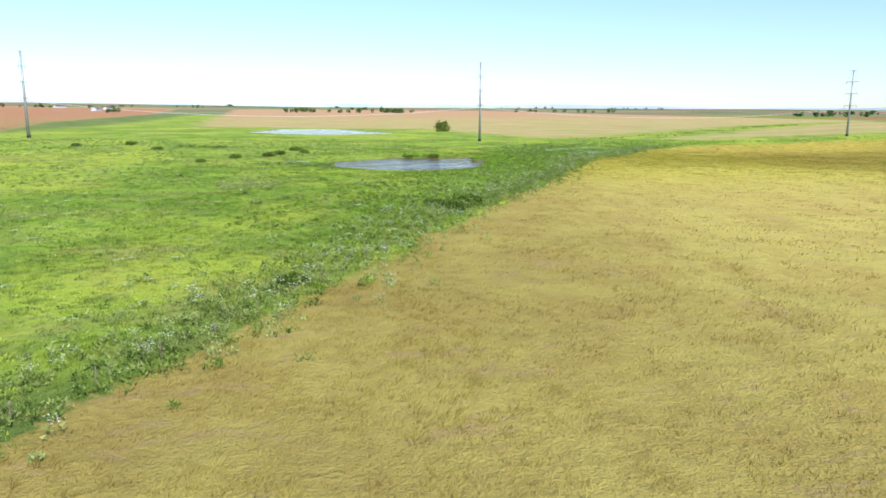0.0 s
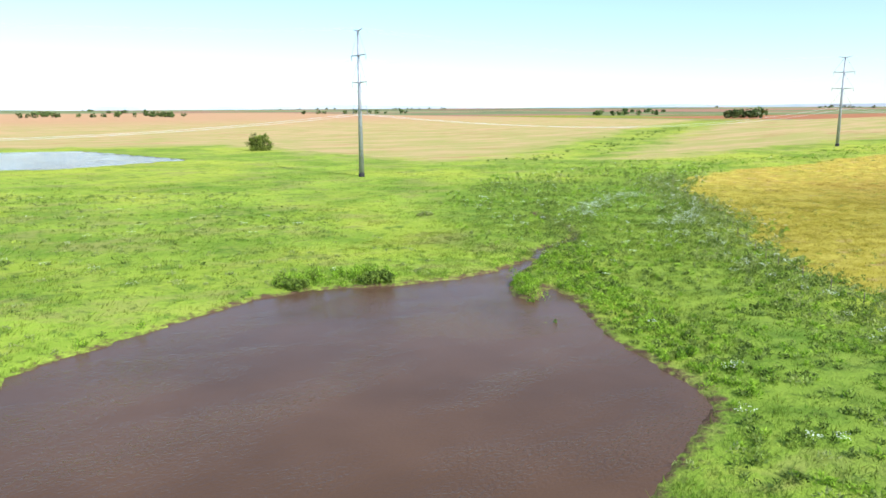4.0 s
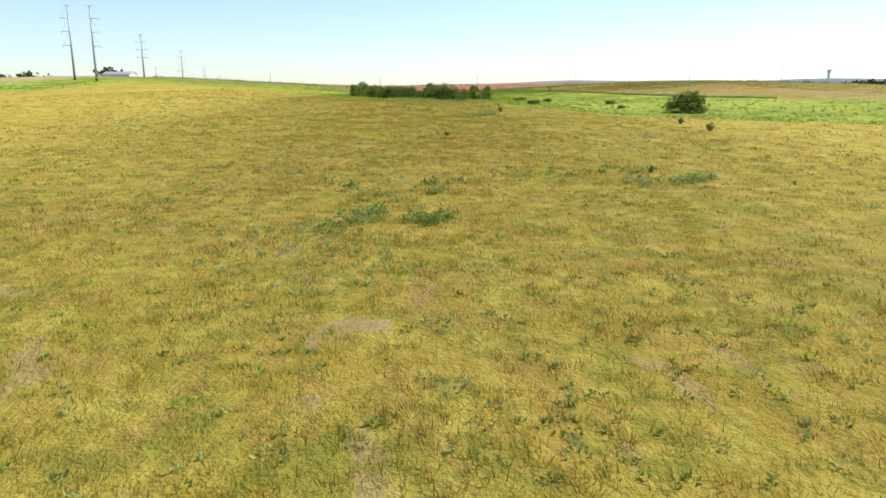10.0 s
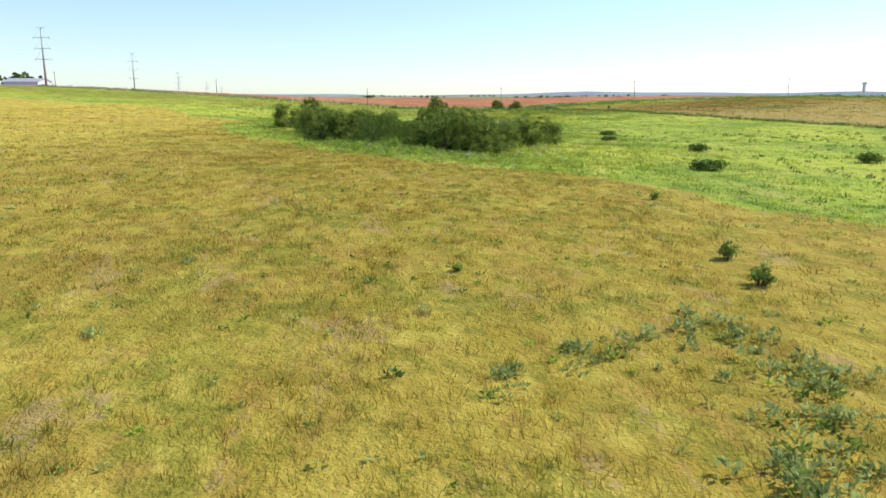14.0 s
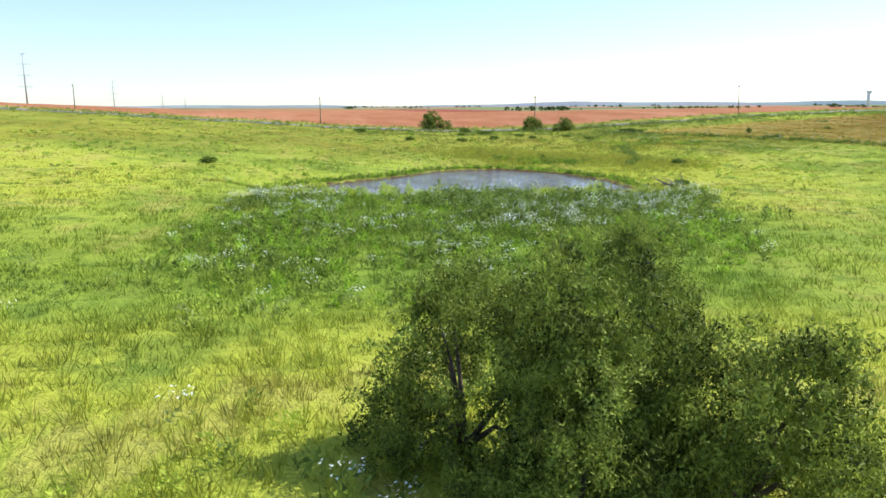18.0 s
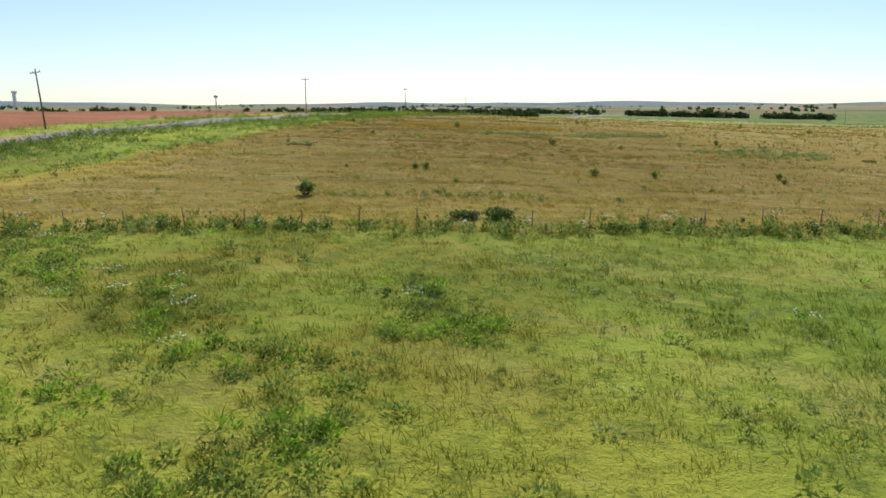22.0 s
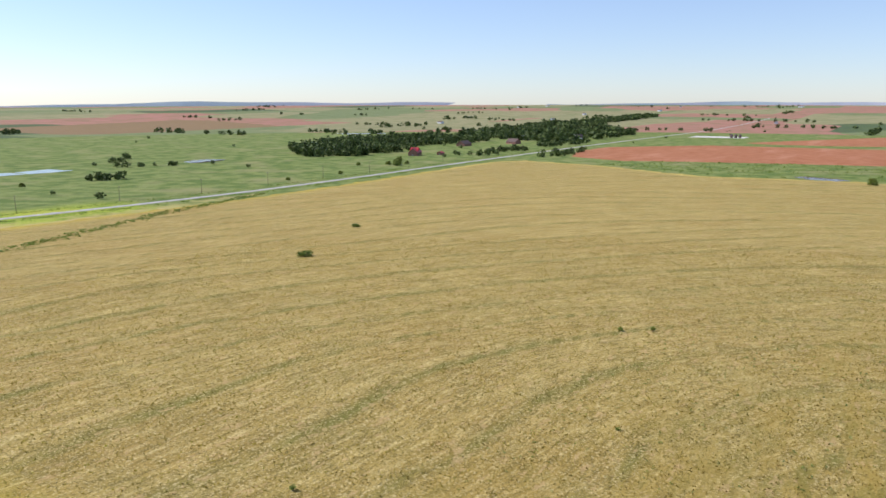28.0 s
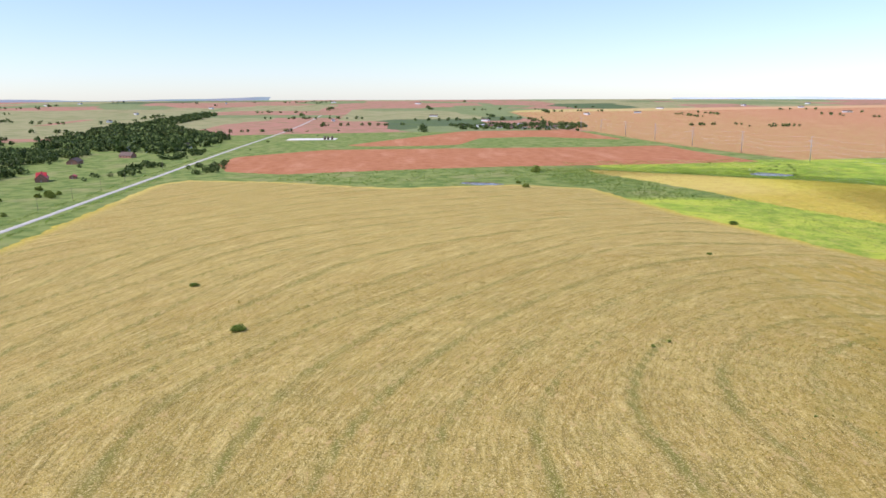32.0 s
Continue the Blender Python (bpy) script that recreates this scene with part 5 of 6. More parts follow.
weeds(32, lambda g: along(g, [(-74, 194), (-70, 199), (-62, 205), (-46, 213)], 130, 2.5), 0.9, 0.7, (("weed", 0.7), ("lime", 0.3)), white=1.3)
weeds(33, lambda g: along(g, [(-72, 184), (-62, 187), (-55, 193)], 70, 2.5), 0.8, 0.7, (("weed", 0.7), ("blue", 0.3)), white=1.2)
weeds(34, lambda g: within(g, [(-70, 220), (-50, 226), (-24, 228), (-14, 246), (-40, 248), (-72, 236)], 420), 1.0, 0.9, (("dark", 0.6), ("weed", 0.4)), patch=6)
weeds(35, lambda g: along(g, [(-88, 182), (-80, 192), (-72, 206), (-60, 222)], 240, 4.0), 0.8, 0.7, (("dark", 0.5), ("weed", 0.5)), patch=5)
weeds(48, lambda g: within(g, [(-107, 162), (-102, 172), (-82, 178), (-66, 172), (-92, 134), (-130, 72), (-150, 44), (-166, 60), (-140, 120), (-112, 140)], 3600), 0.45, 0.5, (("lime", 0.4), ("dark", 0.3), ("weed", 0.3)), n=26, white=0.02, patch=4)
weeds(36, lambda g: along(g, EDGE_W, 1700, 4.0, 2.0), 0.85, 0.7, (("dark", 0.75), ("blue", 0.25)), n=40, size=0.1, patch=9)
weeds(37, lambda g: along(g, [(-123, 178), (-118, 178.5), (-113, 177)], 60, 1.4, 0.5), 1.1, 0.8, (("lime", 0.7), ("weed", 0.3)), n=60)
weeds(38, lambda g: along(g, [(497, 47), (483, 58), (462, 63), (443, 66), (428, 70)], 620, 5.0), 0.45, 0.7, (("dark", 0.25), ("weed", 0.75)), n=50, size=0.06, patch=7)
weeds(39, lambda g: scatter(g, 466, 531, 40, 110, 0.2), 0.5, 0.8, (("dark", 0.45), ("weed", 0.55)), n=44, size=0.07, patch=8)
weeds(40, lambda g: scatter(g, 524, 534, -30, 260, 0.4), 1.4, 1.2, (("dark", 0.6), ("weed", 0.4)), n=22, size=0.16)
weeds(41, lambda g: within(g, [(516, -100), (532, -100), (532, -134), (517, -128)], 240), 1.1, 0.9, (("lime", 0.6), ("weed", 0.3), ("blue", 0.1)), n=40)
weeds(42, lambda g: tuple(np.concatenate(v) for v in zip(*[along(g, [(x - 3, y - 2), (x + 3, y + 2)], 14, 3.0) for x, y in ((526, -137), (522, -171), (525, -189), (523, -202), (522, -225), (528, -238), (528, -150), (520, -268), (526, -300), (521, -330))])), 1.7, 1.4, (("dark", 0.8), ("weed", 0.2)), n=60, size=0.16)
weeds(43, lambda g: tuple(np.concatenate(v) for v in zip(*[along(g, [(x - a * 0.6, y - b - 0.5), (x + a + 0.5, y - b * 0.5), (x + a + 0.6, y + b * 0.7)], int(22 * a), 0.4) for x, y, a, b in POOLS])), 0.75, 0.4, (("weed", 0.5), ("lime", 0.3), ("dark", 0.2)), n=44, size=0.07)
weeds(44, lambda g: along(g, HAY2[17:] + HAY2[:2], 500, 4.0, -1.5), 0.7, 0.7, (("weed", 0.5), ("dark", 0.3), ("lime", 0.2)), patch=8)
weeds(45, lambda g: within(g, [(262, 128), (290, 128), (300, 134), (292, 141), (272, 139)], 500), 0.9, 0.7, (("lime", 0.35), ("weed", 0.4), ("willow", 0.25)), size=0.085, n=44)
weeds(46, lambda g: within(g, [(-230, -90), (-60, -70), (60, -36), (60, 18), (-60, 0), (-180, -40)], 800), 0.9, 1.5, (("dark", 0.8), ("weed", 0.2)), n=20, size=0.31, patch=22)
weeds(49, lambda g: within(g, [(293, 121), (304, 118), (316, 122), (318, 128), (306, 129.5), (295, 129)], 420), 1.2, 0.8, (("dark", 0.75), ("weed", 0.25)), n=50, size=0.09, white=0.03)
weeds(50, lambda g: within(g, [(288, 130), (298, 130), (301, 136), (290, 138)], 130), 1.2, 0.8, (("lime", 0.8), ("weed", 0.2)), n=60)
weeds(51, lambda g: within(g, [(320, 122), (352, 112), (372, 112), (366, 118), (345, 120), (322, 127)], 420), 0.9, 0.6, (("dark", 0.5), ("weed", 0.5)), patch=6, white=0.1)
weeds(52, lambda g: along(g, [(186, 138), (191, 131.5), (197, 126)], 60, 1.6), 0.5, 0.5, (("blue", 0.8), ("weed", 0.2)), n=24)
weeds(53, lambda g: along(g, [(74.2, 167.2), (75.6, 166), (78.4, 164.3), (81, 163)], 60, 1.6), 0.5, 0.4, (("weed", 0.6), ("blue", 0.4)), n=26, size=0.08)
weeds(55, lambda g: along(g, [(76.6, 162.2), (77.2, 159.4)], 34, 1.3), 0.75, 0.4, (("weed", 0.8), ("blue", 0.2)), n=34, size=0.08)
weeds(56, lambda g: along(g, [(83.5, 162), (86, 163), (88.3, 164.1), (91.6, 166.2)], 26, 1.0), 0.7, 0.4, (("weed", 0.8), ("blue", 0.2)), n=30, size=0.08)
weeds(57, lambda g: along(g, [(88.5, 144.3), (86.6, 142.3), (86.8, 140.1), (89.5, 136.6)], 46, 1.3), 0.8, 0.5, (("blue", 0.7), ("weed", 0.3)), n=34, size=0.09)
weeds(58, lambda g: within(g, [(52, 187), (66, 185), (66, 179), (57, 177), (52, 181)], 150), 0.28, 0.32, (("blue", 0.9), ("weed", 0.1)), n=16, size=0.08)
weeds(59, lambda g: within(g, [(42, 175), (42, 169), (35, 168.5), (33.5, 173)], 90), 0.28, 0.32, (("blue", 0.9), ("weed", 0.1)), n=16, size=0.08)
weeds(92, lambda g: within(g, [(76, 173), (76, 168), (66, 162), (63, 168), (70, 174)], 110), 0.28, 0.3, (("blue", 0.9), ("weed", 0.1)), n=16, size=0.07)
weeds(93, lambda g: along(g, [(98.7, 142.3), (95, 139.5), (91, 159.8), (86.2, 158.2)], 40, 1.6), 0.5, 0.45, (("blue", 0.6), ("weed", 0.4)), n=24)
weeds(94, lambda g: along(g, [(197.9, 137.7), (201.9, 127.1), (190.2, 129), (186.3, 136.3)], 80, 1.6), 0.5, 0.45, (("blue", 0.8), ("weed", 0.2)), n=24)
weeds(54, lambda g: scatter(g, 5, 60, 150, 190, 0.35), 0.22, 0.35, (("weed", 0.6), ("blue", 0.4)), n=14, size=0.07, patch=5)
weeds(60, lambda g: within(g, [(-168, 98), (-160, 96), (-158, 108), (-164, 112), (-170, 106)], 120), 0.5, 0.6, (("blue", 0.9), ("weed", 0.1)), n=30)
weeds(61, lambda g: along(g, [(-150, 139), (-146, 143), (-147, 147), (-156, 153)], 70, 2.2), 1.2, 0.8, (("dark", 0.7), ("weed", 0.3)), n=50, size=0.1)
weeds(62, lambda g: along(g, [(-162, 143), (-156, 146), (-150, 148)], 50, 2.5), 0.8, 0.6, (("weed", 0.8), ("blue", 0.2)), white=1.2)
weeds(63, lambda g: along(g, [(-160, 130), (-148, 125), (-132, 133)], 200, 2.0), 0.4, 0.7, (("willow", 1.0),), n=24)
weeds(64, lambda g: along(g, [(-186, 207), (-178, 206), (-172, 204)], 60, 2.0), 1.0, 1.0, (("dark", 1.0),), n=44, size=0.12)
weeds(65, lambda g: tuple(np.concatenate(v) for v in zip(*[along(g, [(x - 0.6, y), (x + 0.6, y + 0.3)], 5, 0.8) for x, y in ((-136, 81), (-140, 83), (-149, 73), (-162, 77), (-164, 90), (-119, 105), (-114, 105), (-141, 103), (-176, 117), (-150, 112), (-133, 92), (-158, 84))])), 0.6, 0.5, (("dark", 0.7), ("weed", 0.3)), n=44, white=0.2)
weeds(66, lambda g: tuple(np.concatenate(v) for v in zip(*[along(g, q, 60, 2.2) for q in ([(463, 62), (460, 55), (468, 47)], [(456, 63), (453, 58), (459, 53)], [(455, 50), (451, 48), (458, 43)], [(484, 40), (474, 46), (470, 50)])])), 0.4, 0.75, (("dark", 0.2), ("weed", 0.45), ("lime", 0.35)), n=56, size=0.08, white=0.04)
weeds(67, lambda g: within(g, [(480, -41), (472, -43), (464, -46), (449, -50), (449, -56), (456, -57), (464, -51), (478, -45)], 230), 0.55, 0.6, (("blue", 0.75), ("weed", 0.25)), n=30)
weeds(68, lambda g: along(g, [(474, 20.5), (468, 19), (460, 16.3), (455, 16.8)], 90, 1.6), 0.35, 0.4, (("blue", 0.5), ("weed", 0.5)), n=24, size=0.07)
weeds(70, lambda g: tuple(np.concatenate(v) for v in zip(along(g, [(-103.2, 170), (-105.8, 166), (-106.8, 163.2)], 55, 1.1), along(g, [(-108.5, 160), (-110, 156.5)], 14, 1.0))), 1.5, 0.55, (("lime", 0.8), ("weed", 0.2)), n=40, size=0.09, afloat=True)
weeds(71, lambda g: along(g, [(-112, 143), (-106, 153), (-102, 163), (-98, 173), (-90, 180)], 420, 4.0, -2.0), 0.5, 0.55, (("lime", 0.6), ("dark", 0.25), ("weed", 0.15)), n=34)
weeds(72, lambda g: within(g, [(440, 56), (452, 50), (458, 40), (448, 34), (436, 44)], 260), 0.3, 0.4, (("weed", 0.5), ("blue", 0.5)), n=16, size=0.07, patch=4)
weeds(73, lambda g: along(g, [(-30, 278), (10, 300), (60, 332), (200, 425)], 260, 9.0), 0.5, 0.9, (("dark", 0.5), ("weed", 0.5)), n=18, size=0.22, patch=9)

weeds(96, lambda g: within(g, [(366, 112), (374, 107), (379, 100), (388, 91), (390, 83), (382, 84), (366, 100)], 330), 1.15, 0.55, (("weed", 0.6), ("dark", 0.4)), n=44, size=0.075, white=0.95)
weeds(97, lambda g: within(g, [(386, 130), (381, 122), (379, 115), (374, 112), (367, 112), (367, 126), (374, 128)], 420), 0.6, 0.55, (("dark", 0.3), ("weed", 0.7)), n=44, size=0.065, patch=3, white=0.1)
weeds(98, lambda g: scatter(g, 519.5, 526, -440, -20, 0.32), 1.0, 0.8, (("dark", 0.5), ("weed", 0.5)), n=26, size=0.13, patch=7)

weeds(99, lambda g: scatter(g, 526.5, 531.0, -128, 40, 0.8), 1.3, 0.8, (("dark", 0.5), ("weed", 0.5)), n=36, size=0.11, patch=5)


def reeds(seed, poly, per, tall):
    """Reed tussocks round the marsh pools, in uneven stands."""
    rng = np.random.default_rng(seed)
    p = np.array(poly, float)
    (x0, y0), (x1, y1) = p.min(0), p.max(0)
    x, y = scatter(rng, x0, x1, y0, y1, per)
    k = (inside_by(poly, x, y) > rng.random(len(x)) * 9) & open_land(x, y)
    for cx, cy, a, b in POOLS:
        k &= np.hypot((x - cx) / (1.5 * a), (y - cy) / (1.5 * b)) > 1
    x, y = x[k], y[k]
    stand = patchy(x, y, 3.0, seed) * 0.6 + patchy(x, y, 1.3, seed + 2) * 0.6
    for cx, cy, a, b in POOLS:
        front = np.hypot((x - cx + 1.2) / (a + 1.1), (y - cy - 1.1) / (b + 1.1)) < 1
        stand = np.where(front, stand * 0.25, stand)
    V, N = blades(rng, x, y, 12, tall * (0.25 + stand) * (0.35 + 0.65 * smooth(inside_by(poly, x, y) / 9)), 0.055, 0.2, (0.3, 0.05))
    ob = new("reeds", mesh_of("reeds", V, np.arange(len(V)).reshape(-1, 3), GREENS["reed"], normals=N))
    return tagged(ob, "dense yellow-green reeds round small marsh pools", "reeds", kind="stuff")


reeds(81, [(464, 94), (456, 80), (442, 68), (424, 58), (414, 64), (414, 80), (425, 83), (429, 91), (436, 101), (448, 104)], 5.5, 0.75)
weeds(82, lambda g: along(g, [(452, 62), (443.3, 65.9), (438.2, 67.4), (434, 68.9), (429.4, 70.4), (426, 72.3), (423.3, 74.7)], 170, 0.9), 0.75, 0.6, (("dark", 0.7), ("weed", 0.3)), n=44, size=0.07)
weeds(83, lambda g: within(g, [(444, 88), (440, 79), (430, 79), (428, 80), (430, 84), (437, 93)], 130), 0.7, 0.5, (("weed", 0.5), ("lime", 0.5)), n=44, size=0.06, patch=2)
WORDS = dict(dark=("thick_weeds", "tall dark green thicket of weeds"), weed=("tall_weeds", "dense dark green broadleaf weeds"), blue=("sagebrush_weeds", "dull blue-green sage-like weeds"),
             lime=("young_weeds", "bright green leafy weeds"), willow=("pond_shrubs", "yellow-green shrubs along the dam"),
             white=("white_wildflowers", "white-bracted wildflowers above green weeds"))
for kind, made in STRANDS.items():
    V, N = (np.concatenate(v) for v in zip(*made))
    tagged(new(WORDS[kind][0], mesh_of(WORDS[kind][0], V, np.arange(len(V)).reshape(-1, 3), GREENS[kind], normals=N)), WORDS[kind][1], "weeds", kind="stuff")


# ---- single bushes in the fields ----
BUSHES = [bush("weed_bush", 41, 1.0, 0.45, 520, 0.065, GREENS["weed"], "dark green weed bush standing in dry hay"),
          bush("sage_tuft", 42, 0.45, 1.1, 620, 0.08, GREENS["blue"], "low blue-green sage tuft in dry hay"),
          bush("field_bush", 43, 1.2, 1.3, 1100, 0.1, GREENS["young"], "rounded dark green bush in open pasture")]
SPOTS = [(452, -135, 0, 1), (493, -164, 0, 1), (281, -323, 2, 1.8), (255, -75, 2, 1.2), (170, -23, 2, 2.4), (-133.5, 72.5, 2, 1.9), (-136.5, 68.5, 2, 1.9), (-138, 73.5, 2, 1.2), (-152, 195, 2, 1.6),
         (-168, 165, 2, 1.4), (-122, 177.5, 2, 1.1), (-115, 175.5, 2, 1.2), (-159, 29, 2, 1), (250, 101, 2, 1.5), (262, 72, 2, 1.4), (427, 136, 2, 1), (401, 78, 2, 0.8), (235, 80, 2, 1),
         (276, 88, 2, 1.2), (300, 92, 2, 1), (320, 84, 2, 1.3), (478, 100, 2, 0.9), (510, 108, 2, 1.1), (-160, 172, 2, 1.6), (-157, 178, 2, 1.3), (-190, 195, 2, 1.3), (-150, 186, 2, 1.2),
         (-175, 150, 2, 1), (-92, 208, 1, 1.4), (-200, 215, 2, 1.5), (-215, 212, 2, 1.4), (-210, 120, 2, 1.1), (-225, 80, 2, 1.2), (-205, 60, 2, 1), (-240, 140, 2, 1.3), (13.4, 190.8, 0, 1),
         (14.8, 190.2, 0, 0.9), (23.5, 162.4, 0, 0.9), (25.5, 145.2, 1, 0.8), (32, 124, 1, 1.4), (69, 205.7, 1, 1.3), (94.5, 139, 0, 0.8), (155.4, 104, 0, 1.4), (133.5, 149.2, 0, 0.9),
         (137, 109, 0, 1.4), (211.5, 121.3, 0, 1.2), (209.4, 135.8, 0, 0.6), (228, 117.6, 0, 0.8), (181.5, 141, 1, 0.75), (206.4, 122.7, 0, 1.3), (180, 139.2, 0, 0.4), (184.7, 132.6, 1, 0.6),
         (474.2, 21.4, 0, 1.7), (463.9, -31.7, 0, 1.3), (470.2, 4, 0, 0.9), (471.4, 3.8, 0, 0.8), (453.7, 0.6, 0, 1.1), (448, -0.4, 0, 0.9), (424.3, -27, 1, 0.9), (493.3, -13, 1, 1.2),
         (495.5, -13.3, 1, 1), (436.5, -4.9, 0, 0.8), (436.4, -0.6, 0, 0.7), (453.9, -28.6, 0, 0.8), (441.4, -43.8, 0, 0.9), (464.4, 12, 0, 0.7), (510.4, -63.5, 0, 0.9), (450.6, -52.2, 0, 0.8),
         (487, -59.4, 0, 1.3), (506.2, -58.8, 1, 0.9), (495.3, -39.3, 0, 0.8), (501.2, -38.6, 1, 0.8), (489.1, -37.8, 0, 0.6), (468.3, -37.7, 0, 0.6), (435.4, -99, 0, 1.1), (488.3, -109.3, 1, 1.2),
         (470.1, -96.4, 0, 1), (510.9, -112.1, 1, 1.3), (422.8, -90.6, 0, 1), (354, -289, 2, 2.4), (394.9, -153.7, 0, 1.6), (391.2, -147.2, 0, 1.4), (422.6, 66.9, 2, 1), (474.6, 89.1, 2, 0.9),
         (508.9, 76.2, 2, 1.1), (533.4, 75.8, 2, 1.3), (481.7, 80.3, 2, 0.8), (484, 79.6, 2, 0.8), (496.5, 69.8, 2, 0.9), (485.4, 70, 2, 0.8), (487.8, 60.8, 2, 0.8), (477, 59.3, 2, 0.8),
         (501.6, 37.8, 2, 1.3), (504, 38.6, 2, 1.2), (498.5, 37, 2, 1), (456.9, 26.2, 2, 0.9), (459, 26.9, 2, 0.8), (515, 73, 2, 1), (521, 78, 2, 1.2), (503, 83, 2, 0.9)]
for i, (x, y, kind, s) in enumerate(SPOTS):
    plant(BUSHES[kind], x, y, s, i * 53.0, s * (0.85 + 0.3 * ((i * 37) % 10) / 10), "field bushes")
for o in BUSHES:
    discard(o)


# ---- far trees, woods and hedgerows ----
def far_crowns(rng, x, y, h, r, n, size):
    """Many small distant trees at once: lumpy crowns down to the ground."""
    m = len(x)
    d = rng.normal(0, 1, (m, n, 3))
    d /= np.linalg.norm(d, axis=2)[:, :, None]
    d *= (0.55 + 0.5 * rng.random((m, n)))[:, :, None]
    lump = 1 + 0.3 * np.sin(d[:, :, 0] * 5 + x[:, None]) * np.sin(d[:, :, 1] * 4 + y[:, None])
    p = np.stack([x[:, None] + d[:, :, 0] * r[:, None] * lump, y[:, None] + d[:, :, 1] * r[:, None] * lump,
                  ground(x, y)[:, None] + np.maximum(0.1, h[:, None] * (0.5 + 0.5 * d[:, :, 2] * lump))], 2).reshape(-1, 3)
    u = rng.normal(0, 1, (m * n, 3))
    u /= np.linalg.norm(u, axis=1)[:, None]
    v = np.cross(u, rng.normal(0, 1, (m * n, 3)))
    v /= np.linalg.norm(v, axis=1)[:, None] + 1e-9
    s = (np.repeat(r, n) * size * (0.6 + 0.8 * rng.random(m * n)))[:, None]
    return np.stack([p - u * s, p + v * s * 0.8, p + u * s, p - v * s * 0.8], 1).reshape(-1, 3)


def woodland(name, label, seed, places, h, n=70, size=0.26):
    rng = np.random.default_rng(seed)
    x, y = places(rng)
    hh = h * (0.6 + 0.7 * rng.random(len(x)))
    V = far_crowns(rng, x, y, hh, hh * (0.5 + 0.25 * rng.random(len(x))), n, size)
    return tagged(new(name, mesh_of(name, V, np.arange(len(V)).reshape(-1, 4), GREENS["wood"])), label, "trees", kind="stuff")


woodland("creek_wood", "dense dark green creek woodland round the farmhouses", 51,
         lambda g: within(g, [(-70, -690), (-120, -640), (-230, -640), (-330, -700), (-430, -660), (-520, -680), (-560, -830), (-380, -870), (-180, -800)], 470), 9.0, 66)
woodland("far_wood", "broad dark woodland along the distant creek", 52,
         lambda g: within(g, [(-500, -560), (-700, -545), (-900, -560), (-1200, -720), (-1500, -860), (-2200, -880), (-2300, -960), (-1400, -980), (-1000, -920), (-640, -820), (-560, -680)], 1150), 10.5, 34, 0.38)
woodland("roadside_wood", "loose dark trees beside the pale gravel road", 53,
         lambda g: tuple(np.concatenate(v) for v in zip(along(g, [(-190, -535), (-330, -530)], 34, 16), along(g, [(-400, -530), (-560, -530)], 40, 18), along(g, [(-205, -440), (-330, -452)], 26, 18))), 5.5)
woodland("south_hedgerow", "long dark hedgerow of field trees in green pasture", 54,
         lambda g: tuple(np.concatenate(v) for v in zip(along(g, [(512, -722), (395, -735)], 125, 7), along(g, [(541, -738), (654, -760), (800, -822)], 120, 9), along(g, [(377, -742), (312, -752)], 70, 9),
                                                       along(g, [(215, -642), (190, -640)], 11, 5), along(g, [(128, -740), (50, -690)], 10, 8), along(g, [(130, -760), (40, -830)], 9, 8))), 5.2)
woodland("east_hedgerow", "dark field trees behind the red ploughed field", 55,
         lambda g: tuple(np.concatenate(v) for v in zip(along(g, [(680, -352), (612, -352)], 34, 7), along(g, [(596, -360), (583, -364)], 9, 5), along(g, [(574, -362), (541, -388)], 26, 5), along(g, [(722, -432), (690, -452)], 22, 14), along(g, [(866, -713), (800, -691)], 26, 22), along(g, [(700, -440), (690, -520)], 16, 16), along(g, [(556, -405), (600, -420)], 12, 5), along(g, [(720, -560), (1100, -600)], 40, 20))), 5.0)
woodland("farmstead_trees", "tall shade trees round a distant farmstead", 56,
         lambda g: tuple(np.concatenate(v) for v in zip(along(g, [(690, 452), (692, 455)], 2, 3), along(g, [(704, 425), (716, 372)], 9, 9), along(g, [(690, 720), (640, 745)], 11, 9), along(g, [(640, 320), (720, 330)], 6, 6))), 10.0)


def far_rows(g):
    xs, ys = [], []
    for _ in range(230):
        a, d = g.random() * math.tau, 1250 + 3000 * g.random() ** 1.3
        cx, cy = 200 + d * math.sin(a), -100 + d * math.cos(a)
        if cy > 250 and g.random() < 0.65:
            continue
        long, flip = 60 + 320 * g.random(), g.random() < 0.6
        k = int(long / (8 + d / 160))
        u = (g.random(k) - 0.5) * long
        xs.append(cx + (u if flip else g.normal(0, 6, k)))
        ys.append(cy + (g.normal(0, 6, k) if flip else u))
    x, y = np.concatenate(xs), np.concatenate(ys)
    k = (np.hypot(x - 200, y + 100) > 900) & (np.maximum.reduce([inside_by(p, x, y) for p in REDS]) < 5)
    return x[k], y[k]


woodland("distant_trees", "far scattered hedgerows on the plain", 57, far_rows, 8.0, 26, 0.42)
woodland("pasture_trees", "small scattered trees over green pasture", 58,
         lambda g: tuple(np.concatenate(v) for v in zip(scatter(g, -900, 500, -1250, -520, 0.00003), scatter(g, 560, 1200, -1200, -520, 0.00003), scatter(g, -1500, -560, -520, -330, 0.00005))), 4.0)
woodland("village_trees", "leafy shade trees among village houses", 59, lambda g: within(g, [(-1230, -60), (-1230, 260), (-1480, 300), (-1500, -80)], 230), 8.0, 40, 0.34)
GROUP = tree("field_tree", 61, 6.0, 3.8, 0.6, 1500, 0.42, 40, GREENS["oak"], "rounded dark green tree in roadside pasture", trunk_r=0.25)
